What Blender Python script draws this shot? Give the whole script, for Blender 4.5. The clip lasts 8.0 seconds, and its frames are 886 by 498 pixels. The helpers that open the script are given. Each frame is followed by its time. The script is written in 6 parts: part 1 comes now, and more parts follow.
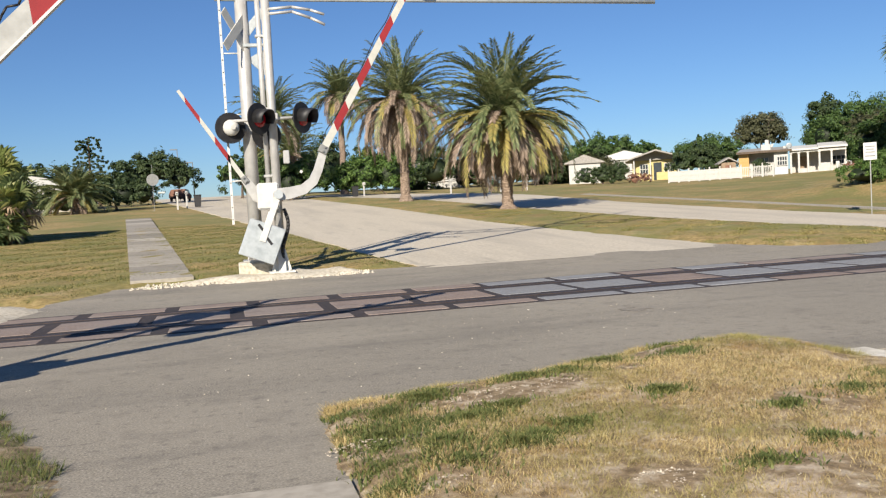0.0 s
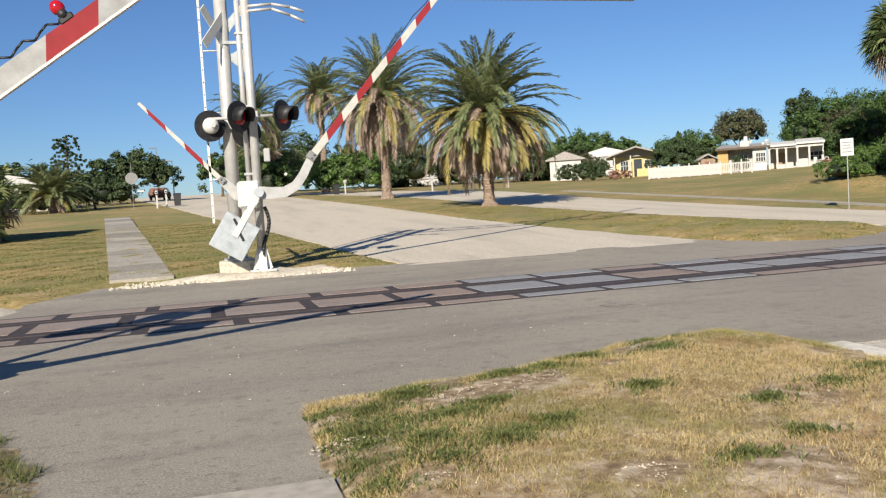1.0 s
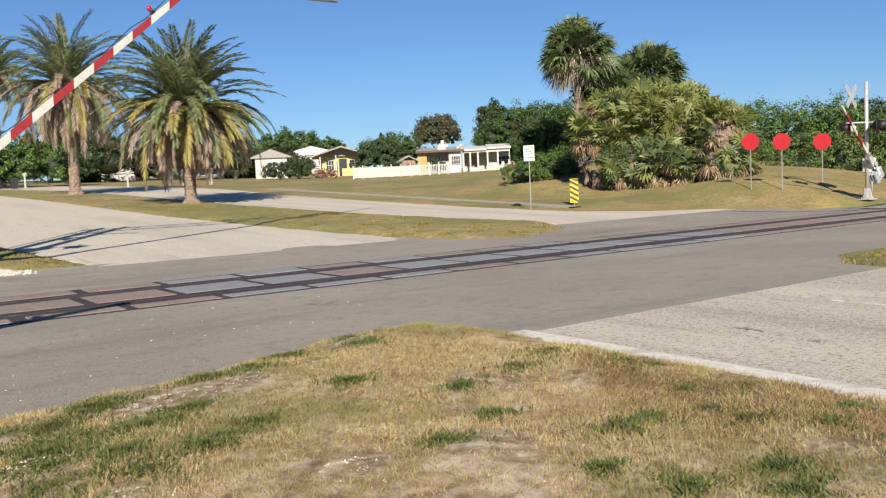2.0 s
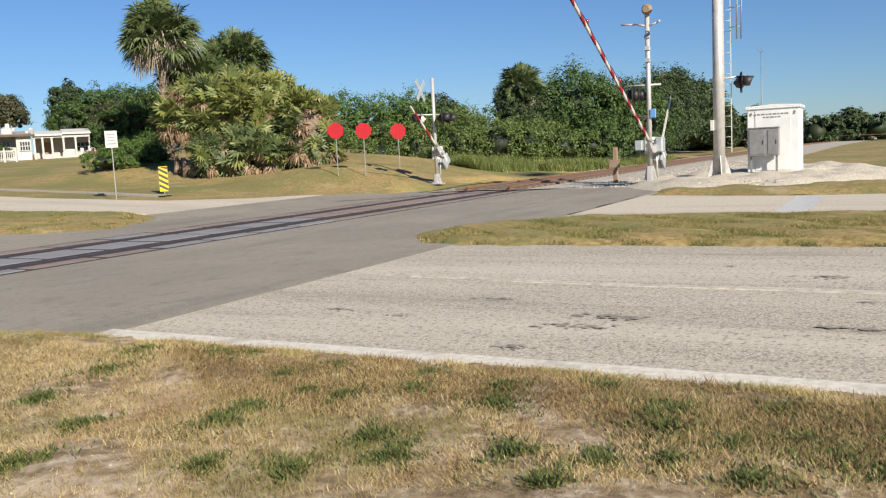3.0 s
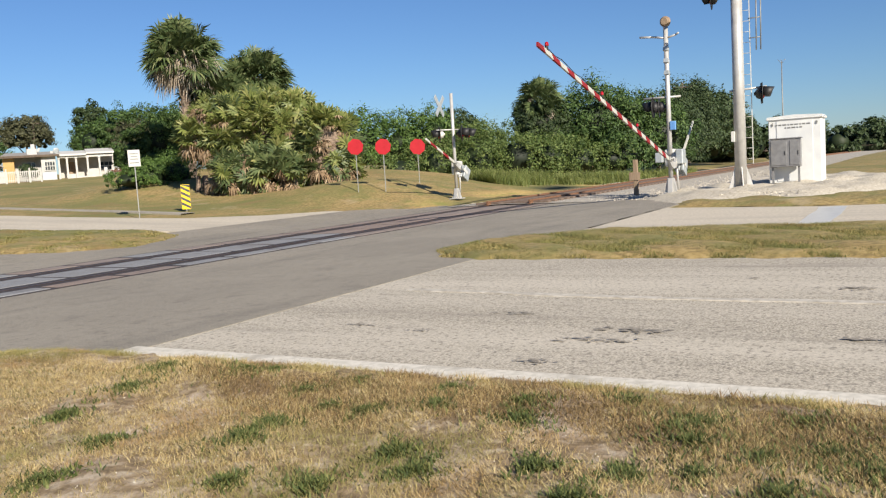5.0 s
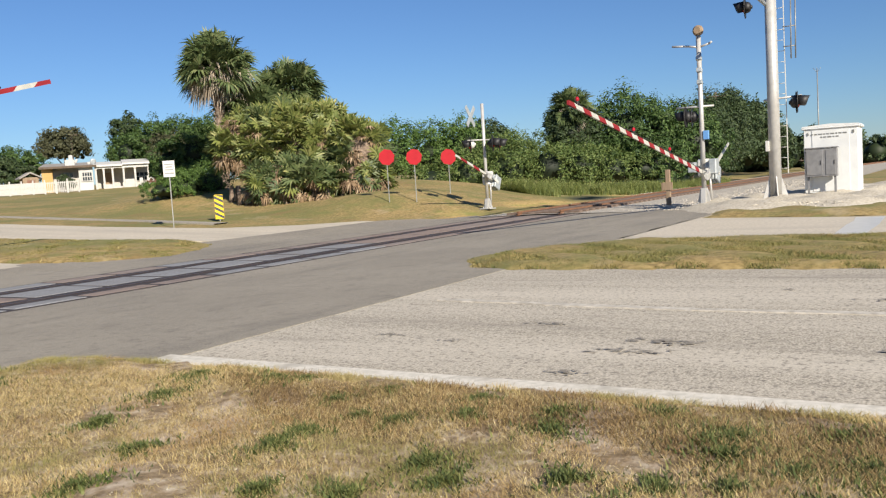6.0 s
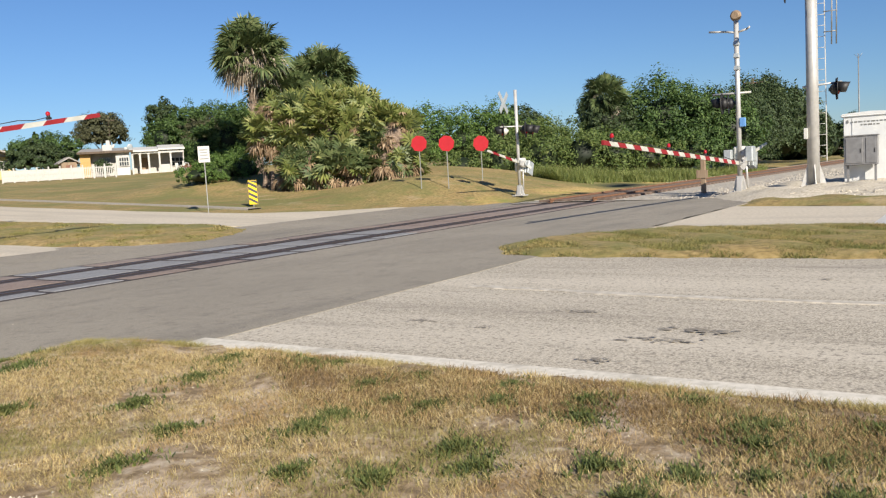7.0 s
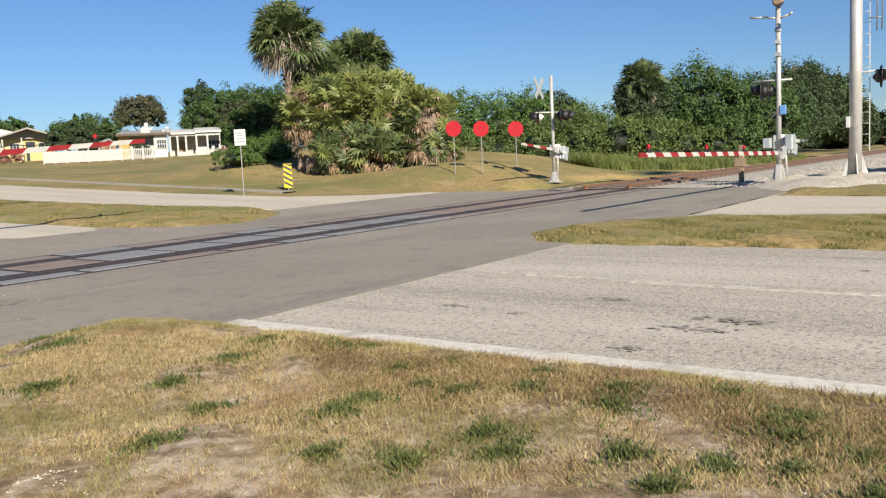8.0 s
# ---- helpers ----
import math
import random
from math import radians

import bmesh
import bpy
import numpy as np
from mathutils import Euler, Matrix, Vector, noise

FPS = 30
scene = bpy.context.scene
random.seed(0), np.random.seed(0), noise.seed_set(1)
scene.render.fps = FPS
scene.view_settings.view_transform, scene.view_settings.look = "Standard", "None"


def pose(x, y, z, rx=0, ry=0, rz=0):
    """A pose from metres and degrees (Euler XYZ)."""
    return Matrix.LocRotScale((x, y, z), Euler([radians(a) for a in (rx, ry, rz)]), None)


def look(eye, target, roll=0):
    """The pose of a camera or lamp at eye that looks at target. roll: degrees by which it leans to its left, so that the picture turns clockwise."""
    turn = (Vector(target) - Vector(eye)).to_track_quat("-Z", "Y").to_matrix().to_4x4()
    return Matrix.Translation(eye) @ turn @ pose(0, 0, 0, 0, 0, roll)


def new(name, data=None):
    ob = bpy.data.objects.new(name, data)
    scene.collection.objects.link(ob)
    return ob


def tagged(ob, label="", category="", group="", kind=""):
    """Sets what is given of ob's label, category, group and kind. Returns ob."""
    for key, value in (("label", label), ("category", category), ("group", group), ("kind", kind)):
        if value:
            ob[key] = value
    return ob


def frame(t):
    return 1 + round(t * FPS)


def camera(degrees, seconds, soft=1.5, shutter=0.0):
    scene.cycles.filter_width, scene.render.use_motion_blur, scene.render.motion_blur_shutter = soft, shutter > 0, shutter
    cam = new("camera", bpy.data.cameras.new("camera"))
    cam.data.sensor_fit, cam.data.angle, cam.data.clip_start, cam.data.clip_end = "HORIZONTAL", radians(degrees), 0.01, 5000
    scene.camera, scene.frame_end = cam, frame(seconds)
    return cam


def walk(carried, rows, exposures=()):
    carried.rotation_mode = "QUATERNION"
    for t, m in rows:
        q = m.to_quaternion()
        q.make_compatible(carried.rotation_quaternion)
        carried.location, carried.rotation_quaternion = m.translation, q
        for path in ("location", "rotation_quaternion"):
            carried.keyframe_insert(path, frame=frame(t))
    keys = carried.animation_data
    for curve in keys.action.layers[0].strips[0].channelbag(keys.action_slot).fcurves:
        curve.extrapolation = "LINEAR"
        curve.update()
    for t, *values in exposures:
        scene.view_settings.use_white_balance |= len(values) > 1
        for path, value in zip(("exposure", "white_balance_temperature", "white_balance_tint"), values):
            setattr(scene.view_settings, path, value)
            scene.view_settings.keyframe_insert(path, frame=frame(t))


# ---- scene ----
# camera: stands beside the crossing and pans to the right
cam = camera(55.14, 8.0, soft=1.25)
EYE = 1.24
PATH = [
    (0.0, pose(0.000, 0.000, EYE, 87.26, 3.20, -14.56)),
    (0.5, pose(0.000, 0.000, EYE, 87.40, 3.30, -14.61)),
    (1.0, pose(0.000, 0.000, EYE, 87.01, 3.47, -15.81)),
    (1.5, pose(0.001, 0.000, EYE, 86.52, 3.34, -21.06)),
    (1.8, pose(0.016, 0.004, EYE, 86.20, 3.08, -28.47)),
    (2.0, pose(0.030, 0.008, EYE, 85.84, 2.69, -35.43)),
    (2.1, pose(0.038, 0.009, EYE, 85.60, 2.50, -39.37)),
    (2.2, pose(0.046, 0.012, EYE, 85.31, 2.29, -43.58)),
    (3.3, pose(0.080, 0.020, EYE, 83.47, 3.16, -63.59)),
    (3.5, pose(0.080, 0.020, EYE, 83.97, 3.34, -62.43)),
    (4.0, pose(0.080, 0.020, EYE, 84.71, 3.60, -61.40)),
    (4.5, pose(0.080, 0.020, EYE, 84.54, 3.62, -61.41)),
    (6.0, pose(0.077, 0.019, EYE, 85.54, 3.63, -58.97)),
    (6.5, pose(0.074, 0.019, EYE, 85.36, 3.76, -57.57)),
    (7.0, pose(0.073, 0.018, EYE, 84.77, 3.37, -56.80)),
    (7.5, pose(0.073, 0.018, EYE, 84.07, 2.95, -56.83)),
    (8.0, pose(0.068, 0.017, EYE, 83.91, 2.78, -54.51)),
]
walk(cam, PATH)

# ---- world, sun, exposure ----
SHADOW = Vector((0.966, 1.563, -1.0)).normalized()      # the way the sunlight travels
world = bpy.data.worlds.new("sky")
scene.world = world
world.use_nodes = True
wn = world.node_tree.nodes
sky = wn.new("ShaderNodeTexSky")
sky.sky_type = "NISHITA"
sky.sun_disc = False
sky.sun_elevation = radians(28.6)
sky.sun_rotation = radians(211.7)
sky.air_density, sky.dust_density, sky.ozone_density = 1.0, 0.1, 5.0
wn["Background"].inputs["Strength"].default_value = 0.058
tint = wn.new("ShaderNodeMix")
tint.data_type, tint.blend_type = "RGBA", "MULTIPLY"
tint.inputs[0].default_value, tint.inputs[7].default_value = 1.0, (0.71, 0.85, 1.05, 1)
world.node_tree.links.new(sky.outputs[0], tint.inputs[6])
world.node_tree.links.new(tint.outputs[2], wn["Background"].inputs["Color"])
sun = new("sun", bpy.data.lights.new("sun", "SUN"))
sun.data.energy, sun.data.angle, sun.data.color = 4.9, radians(0.55), (1.0, 0.91, 0.77)
sun.matrix_world = look((-20, -30, 40), Vector((-20, -30, 40)) + SHADOW)
scene.view_settings.exposure = 0.7


# ---- materials ----
def ramp_node(nt, stops):
    r = nt.nodes.new("ShaderNodeValToRGB")
    while len(r.color_ramp.elements) < len(stops):
        r.color_ramp.elements.new(0.5)
    for e, (p, c) in zip(r.color_ramp.elements, stops):
        e.position, e.color = p, (*c, 1)
    return r


def noise_node(nt, coord, scale, detail=4.0, rough=0.55, stretch=None):
    n = nt.nodes.new("ShaderNodeTexNoise")
    n.inputs["Scale"].default_value, n.inputs["Detail"].default_value, n.inputs["Roughness"].default_value = scale, detail, rough
    src = coord
    if stretch:
        mp = nt.nodes.new("ShaderNodeMapping")
        mp.inputs["Scale"].default_value = stretch
        nt.links.new(coord, mp.inputs["Vector"])
        src = mp.outputs[0]
    nt.links.new(src, n.inputs["Vector"])
    return n


def mixed(nt, fac, a, b, mode="MIX"):
    m = nt.nodes.new("ShaderNodeMix")
    m.data_type, m.blend_type = "RGBA", mode
    if isinstance(fac, float):
        m.inputs[0].default_value = fac
    else:
        nt.links.new(fac, m.inputs[0])
    for sock, val in ((m.inputs[6], a), (m.inputs[7], b)):
        if isinstance(val, tuple):
            sock.default_value = (*val, 1)
        else:
            nt.links.new(val, sock)
    return m.outputs[2]


def surface(name, stops, scale, rough=0.8, bump=0.0, bump_scale=None, metal=0.0, big=None, stretch=None, island=None, speck=None, leafy=0.0, detail=4.0):
    """A procedural surface: stops = grain colours; big = (scale, low, high, colour, amount) stains; island = colour spread per loose piece."""
    m = bpy.data.materials.new(name)
    m.use_nodes = True
    nt = m.node_tree
    b = nt.nodes["Principled BSDF"]
    tc = nt.nodes.new("ShaderNodeTexCoord").outputs["Object"]
    n = noise_node(nt, tc, scale, detail, stretch=stretch)
    r = ramp_node(nt, stops)
    nt.links.new(n.outputs["Fac"], r.inputs["Fac"])
    col = r.outputs["Color"]
    if island:
        geo = nt.nodes.new("ShaderNodeNewGeometry")
        ri = ramp_node(nt, island)
        nt.links.new(geo.outputs["Random Per Island"], ri.inputs["Fac"])
        col = mixed(nt, 0.75, col, ri.outputs["Color"])
    for bg in (big if isinstance(big, list) else [big] if big else []):
        n2 = noise_node(nt, tc, bg[0], 5.0, 0.6, bg[5] if len(bg) > 5 else None)
        mr = nt.nodes.new("ShaderNodeMapRange")
        mr.inputs["From Min"].default_value, mr.inputs["From Max"].default_value, mr.inputs["To Max"].default_value = bg[1], bg[2], bg[4]
        nt.links.new(n2.outputs["Fac"], mr.inputs["Value"])
        col = mixed(nt, mr.outputs[0], col, bg[3])
    if speck:
        v = nt.nodes.new("ShaderNodeTexVoronoi")
        v.inputs["Scale"].default_value = speck[0]
        nt.links.new(tc, v.inputs["Vector"])
        mr = nt.nodes.new("ShaderNodeMapRange")
        mr.inputs["From Min"].default_value, mr.inputs["From Max"].default_value = speck[1], speck[1] * 0.6
        mr.inputs["To Max"].default_value = speck[3]
        nt.links.new(v.outputs["Distance"], mr.inputs["Value"])
        col = mixed(nt, mr.outputs[0], col, speck[2])
    nt.links.new(col, b.inputs["Base Color"])
    b.inputs["Roughness"].default_value, b.inputs["Metallic"].default_value = rough, metal
    if bump:
        nb = noise_node(nt, tc, bump_scale or scale * 3, 6.0, 0.65)
        bn = nt.nodes.new("ShaderNodeBump")
        bn.inputs["Strength"].default_value, bn.inputs["Distance"].default_value = min(1.0, bump * 8), bump
        nt.links.new(nb.outputs["Fac"], bn.inputs["Height"])
        nt.links.new(bn.outputs[0], b.inputs["Normal"])
    if leafy:
        tr = nt.nodes.new("ShaderNodeBsdfTranslucent")
        nt.links.new(col, tr.inputs["Color"])
        mx = nt.nodes.new("ShaderNodeMixShader")
        mx.inputs[0].default_value = leafy
        nt.links.new(b.outputs[0], mx.inputs[1])
        nt.links.new(tr.outputs[0], mx.inputs[2])
        nt.links.new(mx.outputs[0], nt.nodes["Material Output"].inputs["Surface"])
    return m


def piece_surface(*args, spread=0.42, **kw):
    """A surface whose single pieces differ in tone."""
    m = surface(*args, **kw)
    nt = m.node_tree
    b = nt.nodes["Principled BSDF"]
    src = b.inputs["Base Color"].links[0].from_socket
    oi = nt.nodes.new("ShaderNodeObjectInfo")
    mr = nt.nodes.new("ShaderNodeMapRange")
    mr.inputs["To Min"].default_value, mr.inputs["To Max"].default_value = 1 - spread, 1.0 + spread * 0.25
    nt.links.new(oi.outputs["Random"], mr.inputs["Value"])
    nt.links.new(mixed(nt, 1.0, src, mr.outputs[0], "MULTIPLY"), b.inputs["Base Color"])
    return m


GRASS = surface("lawn", [(0.3, (0.16, 0.115, 0.043)), (0.5, (0.30, 0.215, 0.08)), (0.7, (0.42, 0.31, 0.135))], 9.0, 0.95, 0.03, 60, detail=10.0,
                big=[(0.22, 0.42, 0.60, (0.135, 0.148, 0.037), 0.75), (1.3, 0.51, 0.66, (0.14, 0.155, 0.037), 0.7), (0.6, 0.60, 0.72, (0.44, 0.35, 0.22), 0.5), (0.45, 0.57, 0.69, (0.25, 0.15, 0.065), 0.55), (4.0, 0.57, 0.70, (0.13, 0.11, 0.04), 0.4)])
SAND = surface("sandy_soil", [(0.3, (0.13, 0.088, 0.045)), (0.5, (0.29, 0.21, 0.12)), (0.72, (0.52, 0.44, 0.33))], 11.0, 0.95, 0.05, 45, detail=12.0,
               big=[(1.6, 0.55, 0.63, (0.56, 0.46, 0.36), 0.75), (14.0, 0.55, 0.65, (0.12, 0.08, 0.04), 0.6)])
ASPHALT = surface("worn_asphalt", [(0.32, (0.118, 0.104, 0.084)), (0.5, (0.245, 0.219, 0.176)), (0.68, (0.39, 0.35, 0.285))], 75.0, 0.9, 0.012, 110, detail=9.0,
                  big=[(0.33, 0.42, 0.62, (0.32, 0.286, 0.23), 0.5), (0.55, 0.52, 0.7, (0.13, 0.118, 0.10), 0.5, (0.3, 1.8, 1)), (2.6, 0.53, 0.70, (0.15, 0.134, 0.112), 0.5), (11.0, 0.55, 0.68, (0.12, 0.106, 0.088), 0.55), (30.0, 0.58, 0.70, (0.42, 0.38, 0.31), 0.5)], speck=(14.0, 0.06, (0.55, 0.51, 0.45), 0.9))
CHIPSEAL = surface("chip_seal", [(0.32, (0.17, 0.148, 0.115)), (0.5, (0.41, 0.368, 0.295)), (0.66, (0.61, 0.55, 0.45))], 70.0, 0.9, 0.006, 150, detail=8.0,
                   big=[(0.6, 0.44, 0.60, (0.58, 0.525, 0.435), 0.6, (1.7, 0.12, 1)), (1.0, 0.55, 0.68, (0.25, 0.22, 0.18), 0.6, (1.9, 0.2, 1)), (4.0, 0.60, 0.72, (0.20, 0.175, 0.145), 0.5, (2.0, 0.5, 1)), (24.0, 0.54, 0.64, (0.15, 0.13, 0.108), 0.7)])
CONCRETE = surface("pale_concrete", [(0.3, (0.42, 0.37, 0.29)), (0.55, (0.54, 0.48, 0.385)), (0.75, (0.60, 0.54, 0.44))], 14.0, 0.9, 0.004, 80, detail=8.0,
                   big=[(0.4, 0.45, 0.65, (0.37, 0.33, 0.27), 0.6, (2.0, 0.25, 1)), (1.2, 0.60, 0.75, (0.30, 0.27, 0.22), 0.6, (2.5, 0.3, 1))])
KERB = surface("white_edge_strip", [(0.3, (0.50, 0.47, 0.40)), (0.6, (0.66, 0.62, 0.54))], 18.0, 0.9, 0.005, 70, big=(2.5, 0.55, 0.7, (0.30, 0.27, 0.22), 0.6))
WORNLINE = surface("worn_road_paint", [(0.35, (0.36, 0.325, 0.27)), (0.6, (0.55, 0.51, 0.44))], 9.0, 0.9, 0.004, 60, detail=9.0)
WALKWAY = piece_surface("sidewalk_concrete", [(0.3, (0.30, 0.27, 0.22)), (0.6, (0.41, 0.37, 0.31))], 12.0, 0.9, 0.004, 60, big=(0.9, 0.5, 0.68, (0.24, 0.21, 0.17), 0.6))
GRAVEL = surface("white_gravel", [(0.25, (0.30, 0.25, 0.18)), (0.5, (0.50, 0.45, 0.36)), (0.75, (0.62, 0.57, 0.48))], 16.0, 0.95, 0.03, 30, detail=9.0)
PEBBLE = surface("sandy_pebble", [(0.3, (0.28, 0.22, 0.16)), (0.6, (0.47, 0.41, 0.33))], 20.0, 0.95)
BALLAST = surface("grey_ballast", [(0.25, (0.20, 0.175, 0.145)), (0.5, (0.38, 0.345, 0.29)), (0.75, (0.52, 0.48, 0.41))], 14.0, 0.95, 0.04, 25, detail=9.0)
PANEL = surface("crossing_panel", [(0.3, (0.175, 0.13, 0.108)), (0.6, (0.27, 0.21, 0.175))], 30.0, 0.85, 0.008, 90, detail=9.0, big=[(0.16, 0.44, 0.56, (0.25, 0.23, 0.215), 0.35), (2.2, 0.52, 0.70, (0.12, 0.09, 0.08), 0.6)])
PANELGREY = surface("grey_crossing_panel", [(0.3, (0.17, 0.172, 0.178)), (0.6, (0.255, 0.258, 0.265))], 30.0, 0.85, 0.008, 90, detail=9.0, big=[(0.9, 0.50, 0.66, (0.20, 0.19, 0.185), 0.7), (2.2, 0.56, 0.72, (0.14, 0.125, 0.12), 0.6)])
RUBBER = surface("dark_rubber", [(0.3, (0.018, 0.014, 0.015)), (0.7, (0.052, 0.040, 0.038))], 20.0, 0.85, 0.005, 70, big=(1.4, 0.55, 0.70, (0.095, 0.068, 0.06), 0.5))
RAILSTEEL = surface("rail_steel", [(0.3, (0.05, 0.035, 0.03)), (0.7, (0.11, 0.08, 0.065))], 12.0, 0.5, 0.0, metal=0.4)
RUST = surface("rusty_rail", [(0.3, (0.13, 0.06, 0.03)), (0.7, (0.22, 0.11, 0.06))], 10.0, 0.85, 0.003, 50)
SLEEPER = surface("weathered_sleeper", [(0.3, (0.09, 0.06, 0.045)), (0.7, (0.19, 0.14, 0.11))], 8.0, 0.95, 0.01, 40)
WHITEPAINT = surface("white_paint", [(0.3, (0.50, 0.49, 0.45)), (0.6, (0.60, 0.59, 0.55))], 6.0, 0.5, 0.001, 60, big=(1.2, 0.60, 0.78, (0.42, 0.37, 0.30), 0.25))
SILVER = surface("aluminium_paint", [(0.3, (0.40, 0.39, 0.37)), (0.6, (0.50, 0.49, 0.47))], 5.0, 0.42, 0.001, 60, metal=0.25, big=(3.0, 0.55, 0.75, (0.42, 0.40, 0.36), 0.5))
GALV = surface("galvanised_plate", [(0.3, (0.33, 0.36, 0.37)), (0.6, (0.44, 0.47, 0.48))], 9.0, 0.5, 0.002, 40, metal=0.35, big=(4.0, 0.5, 0.7, (0.50, 0.53, 0.54), 0.6))
BLACK = surface("black_paint", [(0.3, (0.008, 0.008, 0.009)), (0.7, (0.022, 0.021, 0.022))], 10.0, 0.55)
REDLENS = surface("red_lens", [(0.3, (0.30, 0.006, 0.012)), (0.7, (0.40, 0.012, 0.02))], 8.0, 0.15)
REDSTRIPE = surface("red_sheeting", [(0.3, (0.20, 0.006, 0.010)), (0.7, (0.26, 0.010, 0.015))], 6.0, 0.75, big=(5.0, 0.58, 0.78, (0.20, 0.018, 0.02), 0.5))
WHITESTRIPE = surface("white_sheeting", [(0.3, (0.40, 0.395, 0.35)), (0.7, (0.50, 0.49, 0.44))], 6.0, 0.45, big=(5.0, 0.55, 0.75, (0.45, 0.43, 0.37), 0.5))
REDSIGN = surface("red_sign", [(0.3, (0.34, 0.004, 0.010)), (0.7, (0.40, 0.007, 0.014))], 4.0, 0.35)
SIGNWHITE = surface("sign_face", [(0.3, (0.50, 0.49, 0.45)), (0.7, (0.58, 0.57, 0.53))], 5.0, 0.4)
INK = surface("sign_ink", [(0.3, (0.03, 0.03, 0.03)), (0.7, (0.06, 0.06, 0.06))], 5.0, 0.5)
YELLOW = surface("marker_yellow", [(0.3, (0.72, 0.46, 0.01)), (0.7, (0.80, 0.53, 0.02))], 5.0, 0.4)
STEELPOST = surface("galvanised_post", [(0.3, (0.20, 0.20, 0.19)), (0.7, (0.29, 0.29, 0.28))], 8.0, 0.5, metal=0.4)
HUTWHITE = surface("hut_enamel", [(0.3, (0.60, 0.61, 0.61)), (0.7, (0.68, 0.69, 0.68))], 3.0, 0.5, 0.001, 40)
GREYBOX = surface("grey_cabinet", [(0.3, (0.15, 0.15, 0.155)), (0.7, (0.22, 0.22, 0.225))], 6.0, 0.55, big=(3.0, 0.55, 0.7, (0.18, 0.17, 0.16), 0.5))
TRUNK = surface("palm_bark", [(0.3, (0.10, 0.07, 0.05)), (0.5, (0.21, 0.155, 0.115)), (0.7, (0.33, 0.25, 0.19))], 7.0, 0.95, 0.05, 14, stretch=(1, 1, 2.6))
BARK = surface("tree_bark", [(0.3, (0.06, 0.045, 0.03)), (0.7, (0.16, 0.12, 0.09))], 8.0, 0.95, 0.04, 14, stretch=(2, 2, 0.5))
DATE = surface("date_frond", [(0.3, (0.05, 0.075, 0.03)), (0.7, (0.10, 0.13, 0.05))], 1.2, 0.6, leafy=0.25, island=[(0.0, (0.09, 0.125, 0.05)), (0.6, (0.20, 0.235, 0.095)), (1.0, (0.37, 0.36, 0.165))])
DATEYELLOW = surface("yellowing_frond", [(0.3, (0.22, 0.18, 0.05)), (0.7, (0.34, 0.27, 0.08))], 1.2, 0.65, leafy=0.25, island=[(0.0, (0.20, 0.20, 0.06)), (1.0, (0.48, 0.38, 0.12))])
DATEDEAD = surface("dead_frond", [(0.3, (0.20, 0.145, 0.105)), (0.7, (0.37, 0.28, 0.22))], 1.2, 0.9, leafy=0.15, island=[(0.0, (0.15, 0.105, 0.075)), (1.0, (0.46, 0.36, 0.28))])
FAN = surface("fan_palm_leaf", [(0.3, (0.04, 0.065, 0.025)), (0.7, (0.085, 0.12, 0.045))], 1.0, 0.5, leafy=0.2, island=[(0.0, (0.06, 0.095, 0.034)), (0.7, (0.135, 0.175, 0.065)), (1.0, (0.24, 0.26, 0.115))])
# lighter, yellower copy of the fan leaf: sunlight put into its colour
FANLIGHT = surface("sun_tinted_palmetto_leaf", [(0.3, (0.09, 0.12, 0.03)), (0.7, (0.16, 0.185, 0.055))], 1.0, 0.55, leafy=0.25, island=[(0.0, (0.10, 0.13, 0.03)), (0.5, (0.20, 0.24, 0.06)), (1.0, (0.36, 0.345, 0.12))])
PALEDEAD = surface("bleached_palm_leaf", [(0.3, (0.30, 0.25, 0.19)), (0.7, (0.46, 0.40, 0.32))], 1.0, 0.9, leafy=0.15, island=[(0.0, (0.24, 0.19, 0.14)), (1.0, (0.54, 0.47, 0.38))])
FANDEAD = surface("dry_palmetto_leaf", [(0.3, (0.20, 0.14, 0.09)), (0.7, (0.36, 0.27, 0.19))], 1.0, 0.9, leafy=0.15, island=[(0.0, (0.12, 0.075, 0.04)), (0.6, (0.30, 0.20, 0.11)), (1.0, (0.44, 0.34, 0.22))])


def leaf_surface(name, dark, mid, light):
    return surface(name, [(0.3, dark), (0.7, mid)], 0.6, 0.62, leafy=0.3, island=[(0.0, dark), (0.6, mid), (1.0, light)])


LEAF = leaf_surface("broad_leaf", (0.026, 0.057, 0.013), (0.074, 0.135, 0.031), (0.15, 0.222, 0.056))
LEAFBRIGHT = leaf_surface("bright_leaf", (0.04, 0.085, 0.016), (0.105, 0.185, 0.035), (0.20, 0.29, 0.07))
LEAFDARK = leaf_surface("dark_leaf", (0.022, 0.042, 0.014), (0.058, 0.092, 0.032), (0.115, 0.155, 0.055))
LEAFOLIVE = leaf_surface("olive_leaf", (0.045, 0.05, 0.02), (0.10, 0.105, 0.05), (0.18, 0.175, 0.09))
# near-black leaf green: the shade inside a crown, put into the colour
LEAFSHADE = leaf_surface("painted_leaf_shade", (0.008, 0.016, 0.005), (0.022, 0.036, 0.011), (0.04, 0.06, 0.02))
VINE = leaf_surface("vine_leaf", (0.05, 0.09, 0.018), (0.125, 0.18, 0.042), (0.235, 0.275, 0.085))
